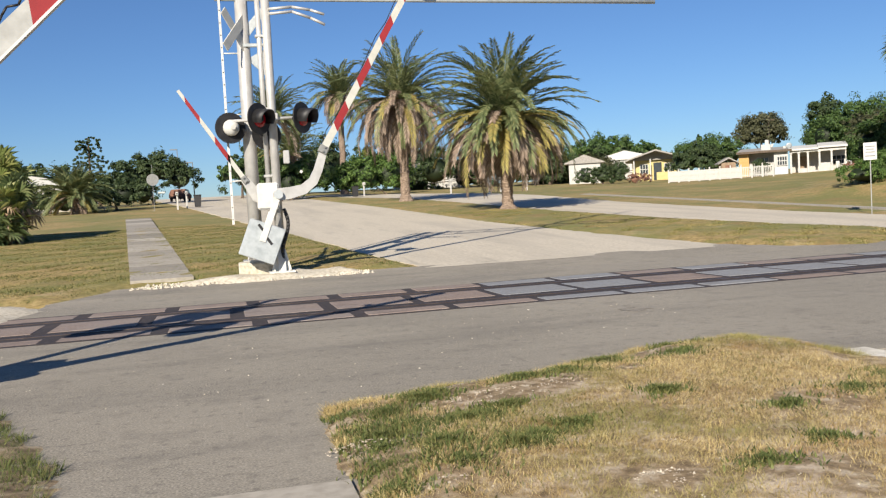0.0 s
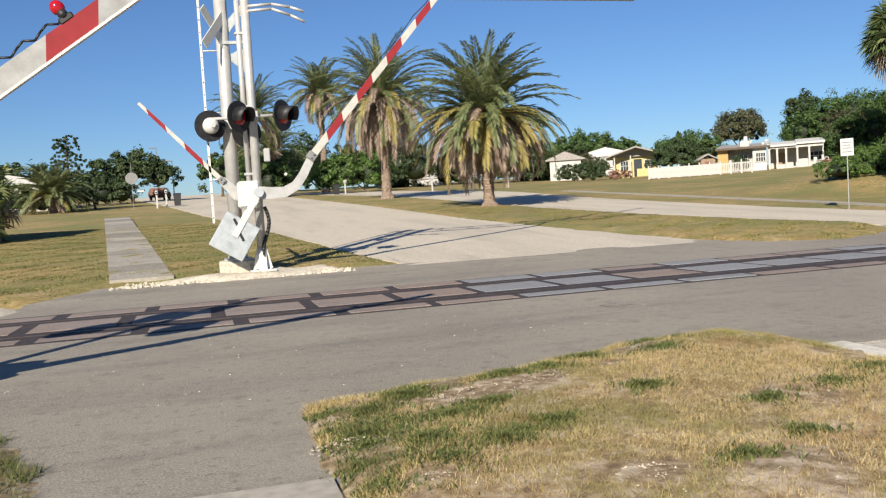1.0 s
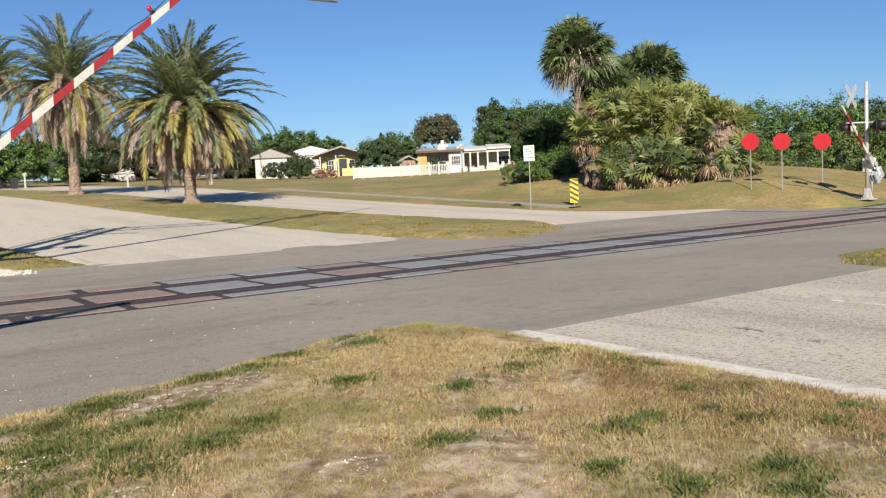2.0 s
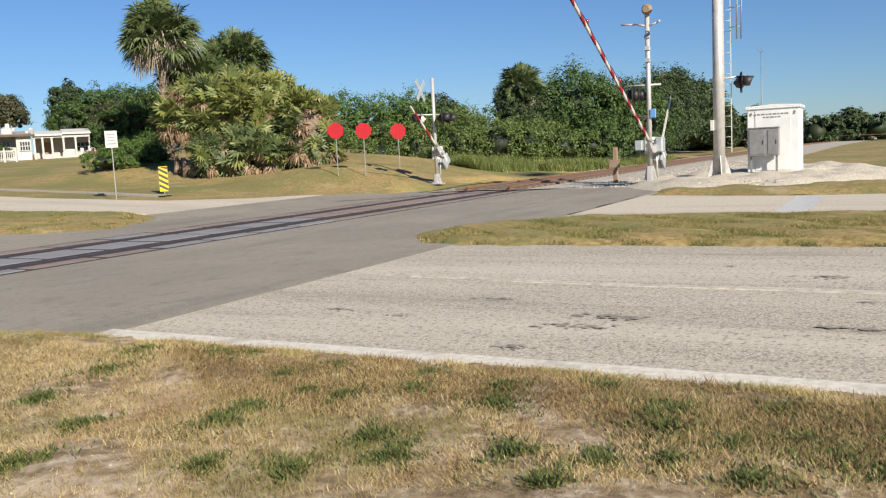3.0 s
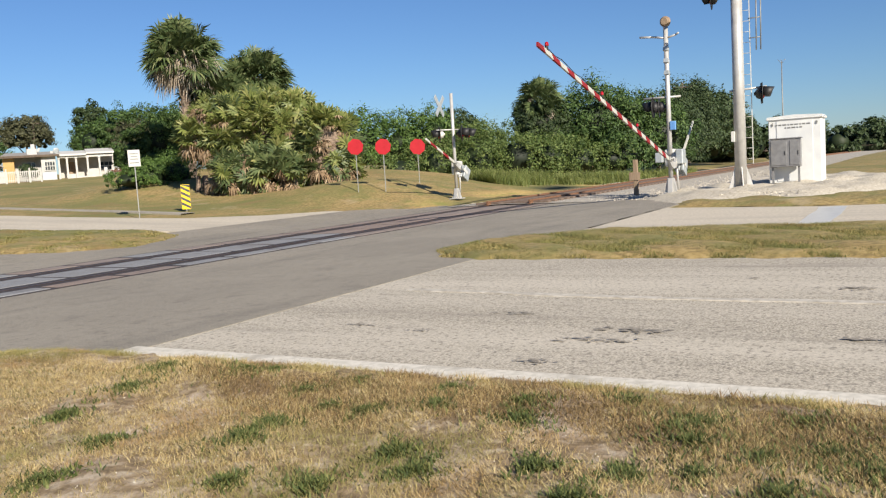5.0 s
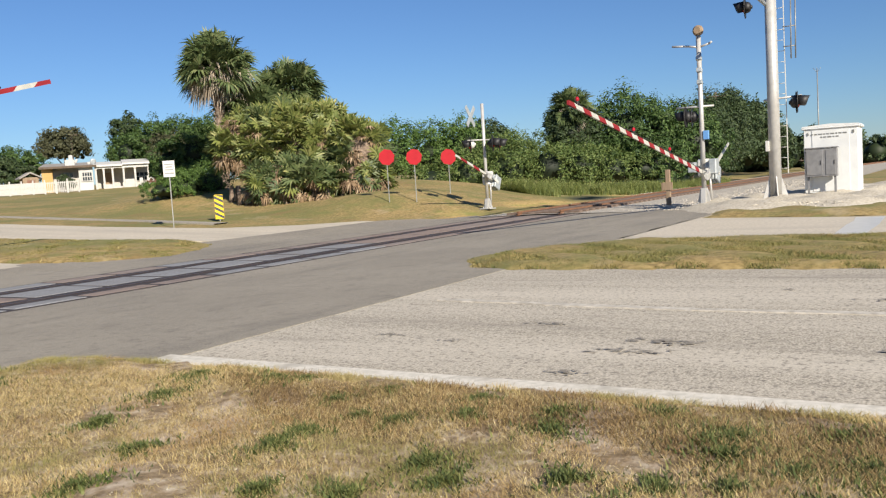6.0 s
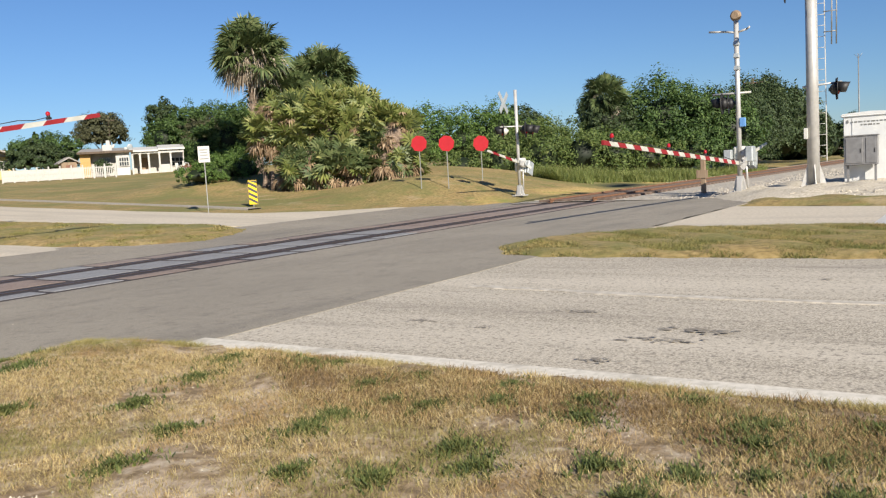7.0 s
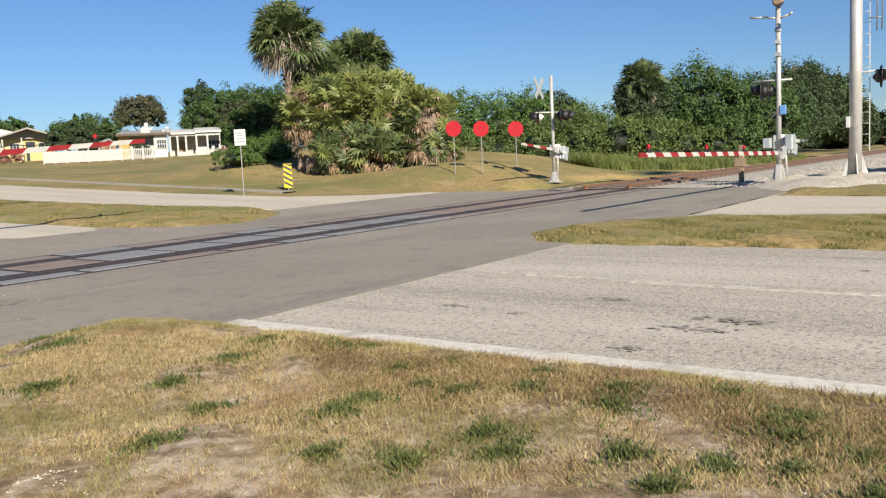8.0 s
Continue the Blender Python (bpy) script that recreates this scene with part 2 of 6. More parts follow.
BLADE = surface("straw_blade", [(0.3, (0.28, 0.195, 0.072)), (0.7, (0.46, 0.33, 0.135))], 0.8, 0.8, leafy=0.25, island=[(0.0, (0.20, 0.13, 0.048)), (0.4, (0.58, 0.44, 0.18)), (1.0, (0.88, 0.74, 0.42))],
                big=[(0.75, 0.49, 0.60, (0.24, 0.235, 0.068), 0.75), (1.7, 0.55, 0.66, (0.34, 0.19, 0.078), 0.5), (9.0, 0.56, 0.68, (0.20, 0.135, 0.055), 0.4)])
BROWNBLADE = surface("withered_blade", [(0.3, (0.13, 0.085, 0.04)), (0.7, (0.24, 0.16, 0.075))], 0.8, 0.85, leafy=0.15, island=[(0.0, (0.085, 0.06, 0.025)), (0.6, (0.235, 0.15, 0.062)), (1.0, (0.50, 0.35, 0.155))])
LAWNBLADE = surface("mown_blade", [(0.3, (0.25, 0.20, 0.07)), (0.7, (0.38, 0.30, 0.115))], 0.8, 0.85, leafy=0.25, island=[(0.0, (0.19, 0.155, 0.052)), (0.55, (0.39, 0.315, 0.12)), (1.0, (0.62, 0.51, 0.23))],
                    big=[(0.5, 0.44, 0.58, (0.18, 0.195, 0.052), 0.75), (0.9, 0.58, 0.68, (0.28, 0.17, 0.075), 0.5)])
WEED = surface("green_blade", [(0.3, (0.07, 0.09, 0.02)), (0.7, (0.14, 0.16, 0.04))], 0.8, 0.75, leafy=0.25, island=[(0.0, (0.05, 0.075, 0.017)), (0.6, (0.13, 0.155, 0.042)), (1.0, (0.28, 0.25, 0.09))])
WEEDLEAF = surface("weed_leaf", [(0.3, (0.045, 0.075, 0.018)), (0.7, (0.09, 0.13, 0.032))], 0.8, 0.7, leafy=0.2, island=[(0.0, (0.04, 0.06, 0.014)), (0.6, (0.115, 0.14, 0.034)), (1.0, (0.26, 0.25, 0.08))])
STUCCO = surface("white_stucco", [(0.3, (0.41, 0.40, 0.375)), (0.7, (0.51, 0.50, 0.47))], 3.0, 0.85, 0.004, 40)
YELLOWWALL = surface("yellow_stucco", [(0.3, (0.46, 0.38, 0.16)), (0.7, (0.54, 0.45, 0.21))], 5.0, 0.85, 0.004, 40)
ORANGEWALL = surface("ochre_stucco", [(0.3, (0.42, 0.26, 0.09)), (0.7, (0.50, 0.33, 0.13))], 5.0, 0.85, 0.004, 40)
ROOF = surface("grey_roof", [(0.3, (0.24, 0.22, 0.20)), (0.7, (0.36, 0.34, 0.31))], 7.0, 0.9, 0.01, 30)
WHITEROOF = surface("white_roof", [(0.3, (0.48, 0.47, 0.44)), (0.7, (0.57, 0.56, 0.53))], 5.0, 0.7)
GLASS = surface("window_glass", [(0.3, (0.03, 0.035, 0.04)), (0.7, (0.05, 0.055, 0.06))], 2.0, 0.08)
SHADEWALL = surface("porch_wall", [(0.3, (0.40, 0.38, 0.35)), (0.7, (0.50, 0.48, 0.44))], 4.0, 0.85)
WOOD = surface("weathered_wood", [(0.3, (0.20, 0.14, 0.09)), (0.7, (0.34, 0.25, 0.17))], 6.0, 0.9, 0.01, 30, stretch=(3, 3, 0.4))
MULCH = surface("red_mulch", [(0.3, (0.15, 0.075, 0.05)), (0.7, (0.25, 0.13, 0.09))], 8.0, 0.95, 0.04, 20)


# ---- mesh helpers ----
def thing(name, at, label, category, group="", turn=0.0):
    ob = new(name)
    ob.matrix_basis = pose(*at, 0, 0, turn)
    return tagged(ob, label, category, group)


def finish(name, me, material, parent=None, label=""):
    me.materials.append(material)
    ob = new(name, me)
    if parent:
        ob.parent = parent
    if label:
        ob["label"] = label
    return ob


def part(name, bm, material, parent=None, label=""):
    me = bpy.data.meshes.new(name)
    bmesh.ops.recalc_face_normals(bm, faces=bm.faces)
    bm.to_mesh(me)
    bm.free()
    return finish(name, me, material, parent, label)


def raw_mesh(name, verts, faces, smooth=False):
    me = bpy.data.meshes.new(name)
    me.from_pydata(np.asarray(verts).tolist(), [], np.asarray(faces).tolist() if not isinstance(faces, list) else faces)
    if smooth:
        me.polygons.foreach_set("use_smooth", [True] * len(me.polygons))
    return me


def box(bm, centre, size, m=None, bevel=0.0):
    r = bmesh.ops.create_cube(bm, size=1.0)
    mat = Matrix.Translation(centre) @ (m or Matrix()) @ Matrix.Diagonal((*size, 1))
    bmesh.ops.transform(bm, matrix=mat, verts=r["verts"])
    if bevel:
        es = list({e for v in r["verts"] for e in v.link_edges})
        bmesh.ops.bevel(bm, geom=es, offset=bevel, segments=1, affect="EDGES")
    return bm


def tube(bm, a, b, r0, r1=None, seg=12):
    a, b = Vector(a), Vector(b)
    d = b - a
    m = Matrix.Translation((a + b) / 2) @ d.to_track_quat("Z", "Y").to_matrix().to_4x4()
    g = bmesh.ops.create_cone(bm, cap_ends=True, segments=seg, radius1=r0, radius2=r1 if r1 is not None else r0, depth=d.length, matrix=m)
    for f in {f for v in g["verts"] for f in v.link_faces}:
        f.smooth = len(f.verts) == 4
    return bm


def ball(bm, c, r, seg=12, squash=(1, 1, 1), m=None):
    g = bmesh.ops.create_uvsphere(bm, u_segments=seg, v_segments=seg // 2 + 2, radius=r)
    bmesh.ops.transform(bm, matrix=Matrix.Translation(c) @ (m or Matrix()) @ Matrix.Diagonal((*squash, 1)), verts=g["verts"])
    for f in {f for v in g["verts"] for f in v.link_faces}:
        f.smooth = True
    return bm


def slab(bm, pts, thick, m=None):
    """A flat outline (x, z) pushed out along y by thick."""
    m = m or Matrix()
    f = [bm.verts.new(m @ Vector((x, -thick / 2, z))) for x, z in pts]
    k = [bm.verts.new(m @ Vector((x, thick / 2, z))) for x, z in pts]
    n = len(pts)
    bm.faces.new(f)
    bm.faces.new(k[::-1])
    for i in range(n):
        bm.faces.new((f[i], k[i], k[(i + 1) % n], f[(i + 1) % n]))
    return bm


def B():
    return bmesh.new()


# ---- the ground ----
def rise(v):
    """Level at the track, then a steady climb beyond it to a crest."""
    return np.interp(v, [-900, 15, 130, 190, 900], [0, 0, 4.83, 4.6, 1.0])


def bumps(u, v):
    g = 1.15 * np.exp(-(((u - 38.5) / 5.5) ** 2 + ((v - 26) / 5.0) ** 2) / 2) + 0.6 * np.exp(-(((u - 38) / 5) ** 2 + ((v - 41) / 5) ** 2) / 2)
    g = g + 1.0 * np.exp(-(((u - 66) / 14) ** 2 + ((v - 62) / 12) ** 2) / 2)
    g = g + 0.72 * np.exp(-(((u - 29.5) / 3.4) ** 2 + ((v - 20.0) / 2.6) ** 2) / 2)
    g = g + 0.7 * np.exp(-(((u - 31.5) / 3.0) ** 2 + ((v - 33.5) / 3.2) ** 2) / 2)
    return np.where(v > 13, g, 0.0) * np.clip((u - 22.6) / 5.0, 0, 1)


def land(u, v):
    return float(rise(v) + bumps(u, v))


def spread(lo, hi, fine_lo, fine_hi, step, far):
    a = list(np.arange(fine_lo, fine_hi + 1e-6, step))
    x, s = fine_lo, step
    left = []
    while x > lo:
        s *= 1.35
        x -= s
        left.append(x)
    x, s = fine_hi, step
    right = []
    while x < hi:
        s *= 1.35
        x += s
        right.append(x)
    return np.array(left[::-1] + a + right)


def ground_sheet():
    us = spread(-900, 900, -20, 80, 1.6, 0)
    vs = spread(-700, 1500, -6, 130, 1.5, 0)
    vs = np.sort(np.append(vs, [15.0, 130.0, 190.0]))
    uu, vv = np.meshgrid(us, vs)
    rng = np.random.default_rng(5)
    zz = rise(vv) + bumps(uu, vv) - 0.04 + rng.normal(0, 0.008, uu.shape)
    nv, nu = uu.shape
    idx = np.arange(nv * nu).reshape(nv, nu)
    faces = np.stack([idx[:-1, :-1], idx[:-1, 1:], idx[1:, 1:], idx[1:, :-1]], -1).reshape(-1, 4)
    me = raw_mesh("ground", np.stack([uu, vv, zz], -1).reshape(-1, 3), faces, True)
    return tagged(finish("ground", me, GRASS), "sunburnt lawn of mixed straw and green grass", "ground", kind="structure")


def strip(name, rows, material, label, lift=0.0, cols=8, step=1.0, ragged=0.04, seed=1, kind="structure"):
    """A road sheet between two edges: rows of (v, left u, right u), draped on the climb, with a skirt down its rims."""
    rows = np.array(rows, float)
    vs = np.unique(np.concatenate([np.arange(rows[0, 0], rows[-1, 0], step), rows[:, 0], [15.0] if rows[0, 0] < 15 < rows[-1, 0] else [], [130.0] if rows[0, 0] < 130 < rows[-1, 0] else []]))
    rng = np.random.default_rng(seed)
    l = np.interp(vs, rows[:, 0], rows[:, 1]) + rng.normal(0, ragged, len(vs))
    r = np.interp(vs, rows[:, 0], rows[:, 2]) + rng.normal(0, ragged, len(vs))
    verts, faces = [], []
    for v, a, b in zip(vs, l, r):
        z = float(rise(v)) + lift
        verts.append((a, v, z - 0.15))
        verts += [(a + (b - a) * i / cols, v + (rng.normal(0, ragged) if v in (vs[0], vs[-1]) else 0), z) for i in range(cols + 1)]
        verts.append((b, v, z - 0.15))
    w = cols + 3
    for i in range(len(vs) - 1):
        for j in range(w - 1):
            faces.append((i * w + j, i * w + j + 1, (i + 1) * w + j + 1, (i + 1) * w + j))
    me = raw_mesh(name, verts, faces)
    return tagged(finish(name, me, material), label, name.split("_")[0], kind=kind)


def inside(px, py, poly):
    """Signed distance to an outline, positive inside."""
    d = np.full(px.shape, 1e9)
    ins = np.zeros(px.shape, bool)
    n = len(poly)
    for i in range(n):
        (x0, y0), (x1, y1) = poly[i], poly[(i + 1) % n]
        ex, ey = x1 - x0, y1 - y0
        t = np.clip(((px - x0) * ex + (py - y0) * ey) / (ex * ex + ey * ey + 1e-9), 0, 1)
        d = np.minimum(d, np.hypot(px - x0 - t * ex, py - y0 - t * ey))
        with np.errstate(divide="ignore", invalid="ignore"):
            c = ((y0 > py) != (y1 > py)) & (px < ex * (py - y0) / (ey if ey else 1e-9) + x0)
        ins ^= c
    return np.where(ins, d, -d)


def wobble(px, py, k, seed=0.0):
    return np.sin(px * k + seed) * np.cos(py * k * 1.3 + seed * 2) + 0.5 * np.sin(px * k * 2.7 - py * k * 2.1 + seed)


def lawn(name, poly, res, height, label, material, seed=0.0, soft=0.35):
    """A raised patch of turf or soil with an uneven rim, laid over the paving."""
    poly = np.array(poly, float)
    (x0, y0), (x1, y1) = poly.min(0) - 0.3, poly.max(0) + 0.3
    xs, ys = np.arange(x0, x1, res), np.arange(y0, y1, res)
    xx, yy = np.meshgrid(xs, ys)
    d = inside(xx, yy, poly) + 0.06 * wobble(xx, yy, 5.0, seed) + 0.03 * wobble(xx, yy, 17.0, seed)
    s = np.clip(d / soft, -0.6, 1)
    zz = rise(yy) + bumps(xx, yy) + height * np.sin(s * math.pi / 2) + np.where(d > 0, 0.35 * height * wobble(xx, yy, 2.3, seed + 1) * np.clip(s, 0, 1), 0)
    n, m = xx.shape
    idx = np.arange(n * m).reshape(n, m)
    f = np.stack([idx[:-1, :-1], idx[:-1, 1:], idx[1:, 1:], idx[1:, :-1]], -1).reshape(-1, 4)
    keep = d.reshape(-1)[f].max(1) > -0.12
    me = raw_mesh(name, np.stack([xx, yy, zz], -1).reshape(-1, 3), f[keep], True)
    return tagged(finish(name, me, material), label, "grass", kind="structure")


def grass_blades(name, poly, count, height, label, material, seed, bare=0.15, base=0.04, width=0.006, spots=None, simple=False, bald=(), limp=1.0, swell=None):
    """Thin bent blades scattered over an outline; thinner where the soil shows."""
    rng = np.random.default_rng(seed)
    poly = np.array(poly, float)
    lo, hi = poly.min(0), poly.max(0)
    if spots is not None:
        sp = np.array(spots)
        pick = rng.integers(0, len(sp), count)
        aa = rng.random(count) * 2 * math.pi
        rr = sp[pick, 2] * 0.62 * np.abs(rng.normal(size=count)) * (1 + 0.45 * np.sin(aa * 3 + pick * 1.3) + 0.3 * np.sin(aa * 7 + pick))
        x, y = sp[pick, 0] + rr * np.cos(aa), sp[pick, 1] + rr * np.sin(aa) * 0.8
    else:
        x, y = rng.uniform(lo[0], hi[0], count), rng.uniform(lo[1], hi[1], count)
    d = inside(x, y, poly) + 0.06 * wobble(x, y, 5.0, seed)
    cover = wobble(x, y, 1.9, seed) + 0.8 * wobble(x, y, 5.3, seed + 3) + rng.normal(0, 0.35, count)
    for bx, by, br in bald:
        cover = cover - 2.3 * np.exp(-((x - bx) ** 2 + ((y - by) * 1.4) ** 2) / (br * br))
    ok = (d > 0.0) & (cover > bare * 4 - 1.6)
    x, y, d = x[ok], y[ok], d[ok]
    n = len(x)
    h = height * (0.45 + 0.9 * rng.random(n))
    a = rng.random(n) * 2 * math.pi
    lean = h * (0.2 + 0.9 * rng.random(n)) * limp
    w = width * (0.6 + rng.random(n))
    z = rise(y) + bumps(x, y) + base * np.clip(d / 0.35, 0, 1) - 0.01
    if swell is not None:
        z = z + (0.0175 * wobble(x, y, 2.3, swell) + 0.001) * np.clip(d / 0.35, 0, 1)
    px, py = -np.sin(a) * w, np.cos(a) * w
    v = np.empty((n, 5, 3))
    v[:, 0] = np.stack([x - px, y - py, z], -1)
    v[:, 1] = np.stack([x + px, y + py, z], -1)
    mx, my, mz = x + np.cos(a) * lean * 0.35, y + np.sin(a) * lean * 0.35, z + h * 0.62
    v[:, 2] = np.stack([mx + px * 0.8, my + py * 0.8, mz], -1)
    v[:, 3] = np.stack([mx - px * 0.8, my - py * 0.8, mz], -1)
    v[:, 4] = np.stack([x + np.cos(a) * lean, y + np.sin(a) * lean, z + h], -1)
    if simple:
        o = np.arange(n) * 3
        me = bpy.data.meshes.new(name)
        me.from_pydata(v[:, [0, 1, 4]].reshape(-1, 3).tolist(), [], np.stack([o, o + 1, o + 2], -1).tolist())
        return tagged(finish(name, me, material), label, "grass", kind="stuff")
    o = np.arange(n) * 5
    quads = np.stack([o, o + 1, o + 2, o + 3], -1)
    tris = np.stack([o + 3, o + 2, o + 4], -1)
    me = bpy.data.meshes.new(name)
    me.from_pydata(v.reshape(-1, 3).tolist(), [], quads.tolist() + tris.tolist())
    return tagged(finish(name, me, material), label, "grass", kind="stuff")


ground_sheet()
# asphalt of the crossing and its apron towards the near walkway
strip("asphalt_crossing", [(3.82, -1.0, 0.62), (4.5, -1.6, 0.9), (5.34, -2.2, 4.6), (5.36, -3.1, 27.0), (6.5, -3.1, 26.0), (9.6, -3.0, 25.2), (14.0, -3.0, 25.6), (15.2, -2.9, 27.5), (16.7, -2.0, 26.0), (17.0, 0.6, 24.0)], ASPHALT,
      "worn grey asphalt crossing with pale chips and scuffs", 0.0, 14, 0.7, 0.04, 2)
# the carriageways on the near side
strip("road_near_first", [(-60, 4.62, 10.45), (5.5, 4.62, 10.5)], CHIPSEAL, "bleached chip-seal carriageway with dark scuffs", -0.005, 10, 1.0, 0.03, 4)
strip("road_near_second", [(-60, 14.6, 19.6), (2, 14.7, 19.6), (5.4, 15.3, 20.8)], CONCRETE, "pale worn carriageway beside the median", 0.0, 8, 1.0, 0.03, 5)
strip("kerb_near", [(-60, 4.42, 4.66), (5.42, 4.42, 4.66)], KERB, "flush off-white concrete edge strip", 0.012, 1, 0.9, 0.008, 6)
# the carriageways beyond the track
strip("road_far_first", [(16.62, 3.9, 11.0), (18, 3.7, 10.75), (22.1, 3.2, 10.2), (32, 2.1, 9.6), (48.6, 0.2, 9.5), (81, -3.6, 8.4), (130, -10, 4.5), (190, -17, -2)], CONCRETE,
      "pale sunlit concrete carriageway climbing to a crest", 0.0, 10, 1.5, 0.05, 7)
strip("road_far_second", [(16.3, 16.3, 25.5), (17.4, 16.3, 24.0), (18.7, 16.0, 21.6), (20.6, 15.4, 20.0), (25.5, 14.7, 19.6), (34, 14.3, 19.8), (41, 14.4, 20.2), (50, 14.6, 21.4), (59, 14.5, 22.6), (71, 13.4, 22.5), (85, 9.5, 18.6), (100, 6, 12)],
      CONCRETE, "pale concrete side carriageway curving behind the island", -0.006, 8, 1.2, 0.05, 8)
strip("sidewalk_verge", [(22.5, 21.6, 22.2), (26.7, 22.1, 22.7), (47.4, 23.8, 24.5), (56, 24.6, 25.4)], WALKWAY, "thin pale concrete path along the verge", 0.0, 2, 1.5, 0.03, 9)
strip("sidewalk_near", [(-8, -0.75, 0.5), (3.85, -0.75, 0.5)], WALKWAY, "pale concrete walkway slab", 0.02, 3, 1.2, 0.01, 10)
# far sidewalk: single slabs side by side
far_walk = tagged(new("sidewalk_far"), "concrete slab walkway climbing beside the road", "sidewalk", kind="structure")
NEAR_PATCH = [(0.55, -3.5), (0.5, 3.6), (0.50, 4.6), (0.58, 5.42), (1.45, 5.66), (2.4, 5.92), (3.55, 6.34), (4.15, 6.45), (4.45, 5.9), (4.44, 5.3), (4.44, -3.5)]
LEFT_PATCH = [(-6.0, 8.6), (-2.4, 8.2), (-1.65, 6.4), (-1.12, 5.2), (-0.86, 4.4), (-0.80, 3.4), (-0.80, -3.5), (-6.0, -3.5)]
MEDIAN = [(10.5, -12), (10.5, 3.6), (10.45, 5.1), (10.7, 6.0), (11.6, 6.6), (12.6, 6.5), (13.6, 6.0), (14.5, 4.8), (14.75, 3.0), (14.7, -12)]
ISLAND = [(10.95, 16.9), (11.7, 15.7), (13.0, 15.0), (14.4, 15.5), (15.3, 16.1), (16.2, 18.0), (15.4, 20.6), (14.7, 25.5), (14.3, 34.0), (14.55, 50.0), (14.4, 67.0), (9.0, 92.0), (8.3, 85.0), (9.5, 47.4), (9.6, 30.7), (10.05, 24.0)]
LEFT_LAWN = [(-9, 15.4), (-3.0, 15.6), (-1.95, 17.1), (-1.0, 17.4), (0.3, 17.1), (2.2, 17.3), (3.7, 16.9), (3.6, 18.0), (3.1, 22.1), (2.0, 32.0), (-0.2, 40), (-9, 40)]
lawn("grass_near", NEAR_PATCH, 0.07, 0.05, "dry straw-coloured grass patch with bare sand and weeds", SAND, 1.0)
lawn("grass_left", LEFT_PATCH, 0.09, 0.05, "rough grass beside the asphalt", SAND, 2.0)
lawn("grass_median", MEDIAN, 0.15, 0.07, "narrow dry grass median between the carriageways", GRASS, 3.0)
lawn("grass_island", ISLAND, 0.3, 0.06, "long grass island between the carriageways", GRASS, 4.0)
lawn("grass_lawn", LEFT_LAWN, 0.25, 0.05, "mown lawn with brown patches", GRASS, 5.0)
lawn("gravel_footing", [(-1.0, 16.7), (0.0, 16.35), (1.3, 16.35), (2.7, 16.75), (2.3, 17.2), (0.9, 17.5), (-0.1, 17.4)], 0.08, 0.09, "white crushed limestone round the signal footing", GRAVEL, 6.0, 0.3)
lawn("gravel_edge", [(-9, 12.2), (-3.1, 12.4), (-2.8, 14.4), (-3.4, 15.2), (-9, 15.0)], 0.15, 0.05, "pale gravel at the end of the crossing panels", GRAVEL, 6.5, 0.3)
lawn("gravel_mound", [(22.6, 5.5), (24.4, 6.6), (25.6, 7.2), (30, 6.6), (36, 5.6), (36, 1.0), (30, -0.6), (25, -0.5), (22.4, 2.0)], 0.2, 0.22, "white limestone gravel pad round the signal hut", GRAVEL, 7.0, 1.4)
lawn("grass_hut", [(21.4, 5.2), (23.3, 5.6), (23.6, 3.6), (24.2, 1.0), (24.6, -6), (22, -12), (20.6, -6), (20.7, 2)], 0.2, 0.08, "dry grass strip in front of the signal hut", GRASS, 8.0, 0.5)
NEAR_SWARD = [(0.5, 3.3), (0.50, 4.6), (0.58, 5.42), (1.45, 5.66), (2.4, 5.92), (3.55, 6.34), (4.15, 6.45), (4.45, 5.9), (4.44, 5.3), (4.44, -0.8), (3.0, -0.8), (2.4, 1.4), (1.5, 2.6)]
BALD = [(0.72, 4.33, 0.24), (1.62, 5.05, 0.38), (2.1, 5.15, 0.3), (2.75, 5.45, 0.2), (0.9, 3.55, 0.24), (1.75, 3.25, 0.25), (3.2, 5.75, 0.22), (2.0, 3.7, 0.22), (3.65, 3.35, 0.22), (1.1, 5.1, 0.17), (2.35, 3.1, 0.22), (3.35, 2.0, 0.17), (3.75, 1.55, 0.20)]
WEEDS = [(2.97, 4.06, 0.14), (3.53, 4.20, 0.22), (2.71, 3.41, 0.14), (2.23, 3.21, 0.16), (3.19, 2.79, 0.16), (2.96, 2.76, 0.14), (2.51, 2.44, 0.08), (2.61, 2.09, 0.13), (3.55, 2.49, 0.14), (3.07, 2.00, 0.13), (2.91, 1.81, 0.13), (4.08, 4.44, 0.3), (4.08, 3.74, 0.3), (3.58, 0.84, 0.2), (3.07, 1.34, 0.12), (3.11, 1.00, 0.1), (2.77, 1.10, 0.14), (3.87, 0.87, 0.2), (3.59, 0.30, 0.3), (3.42, 0.16, 0.3), (3.08, 0.44, 0.14), (3.64, 1.65, 0.22), (0.66, 4.61, 0.3), (1.03, 3.76, 0.2), (0.96, 4.66, 0.22), (1.51, 4.06, 0.18), (0.64, 3.55, 0.2), (1.35, 4.61, 0.12), (0.66, 5.04, 0.2), (0.72, 4.22, 0.22), (1.31, 5.38, 0.25), (2.27, 5.57, 0.3), (3.26, 5.74, 0.3)]
KERB_MAT = [(3.1, 3.3), (3.7, 4.3), (4.40, 4.6), (4.42, -0.8), (3.0, -0.7), (3.0, 0.4), (3.35, 1.4), (3.0, 2.3)]
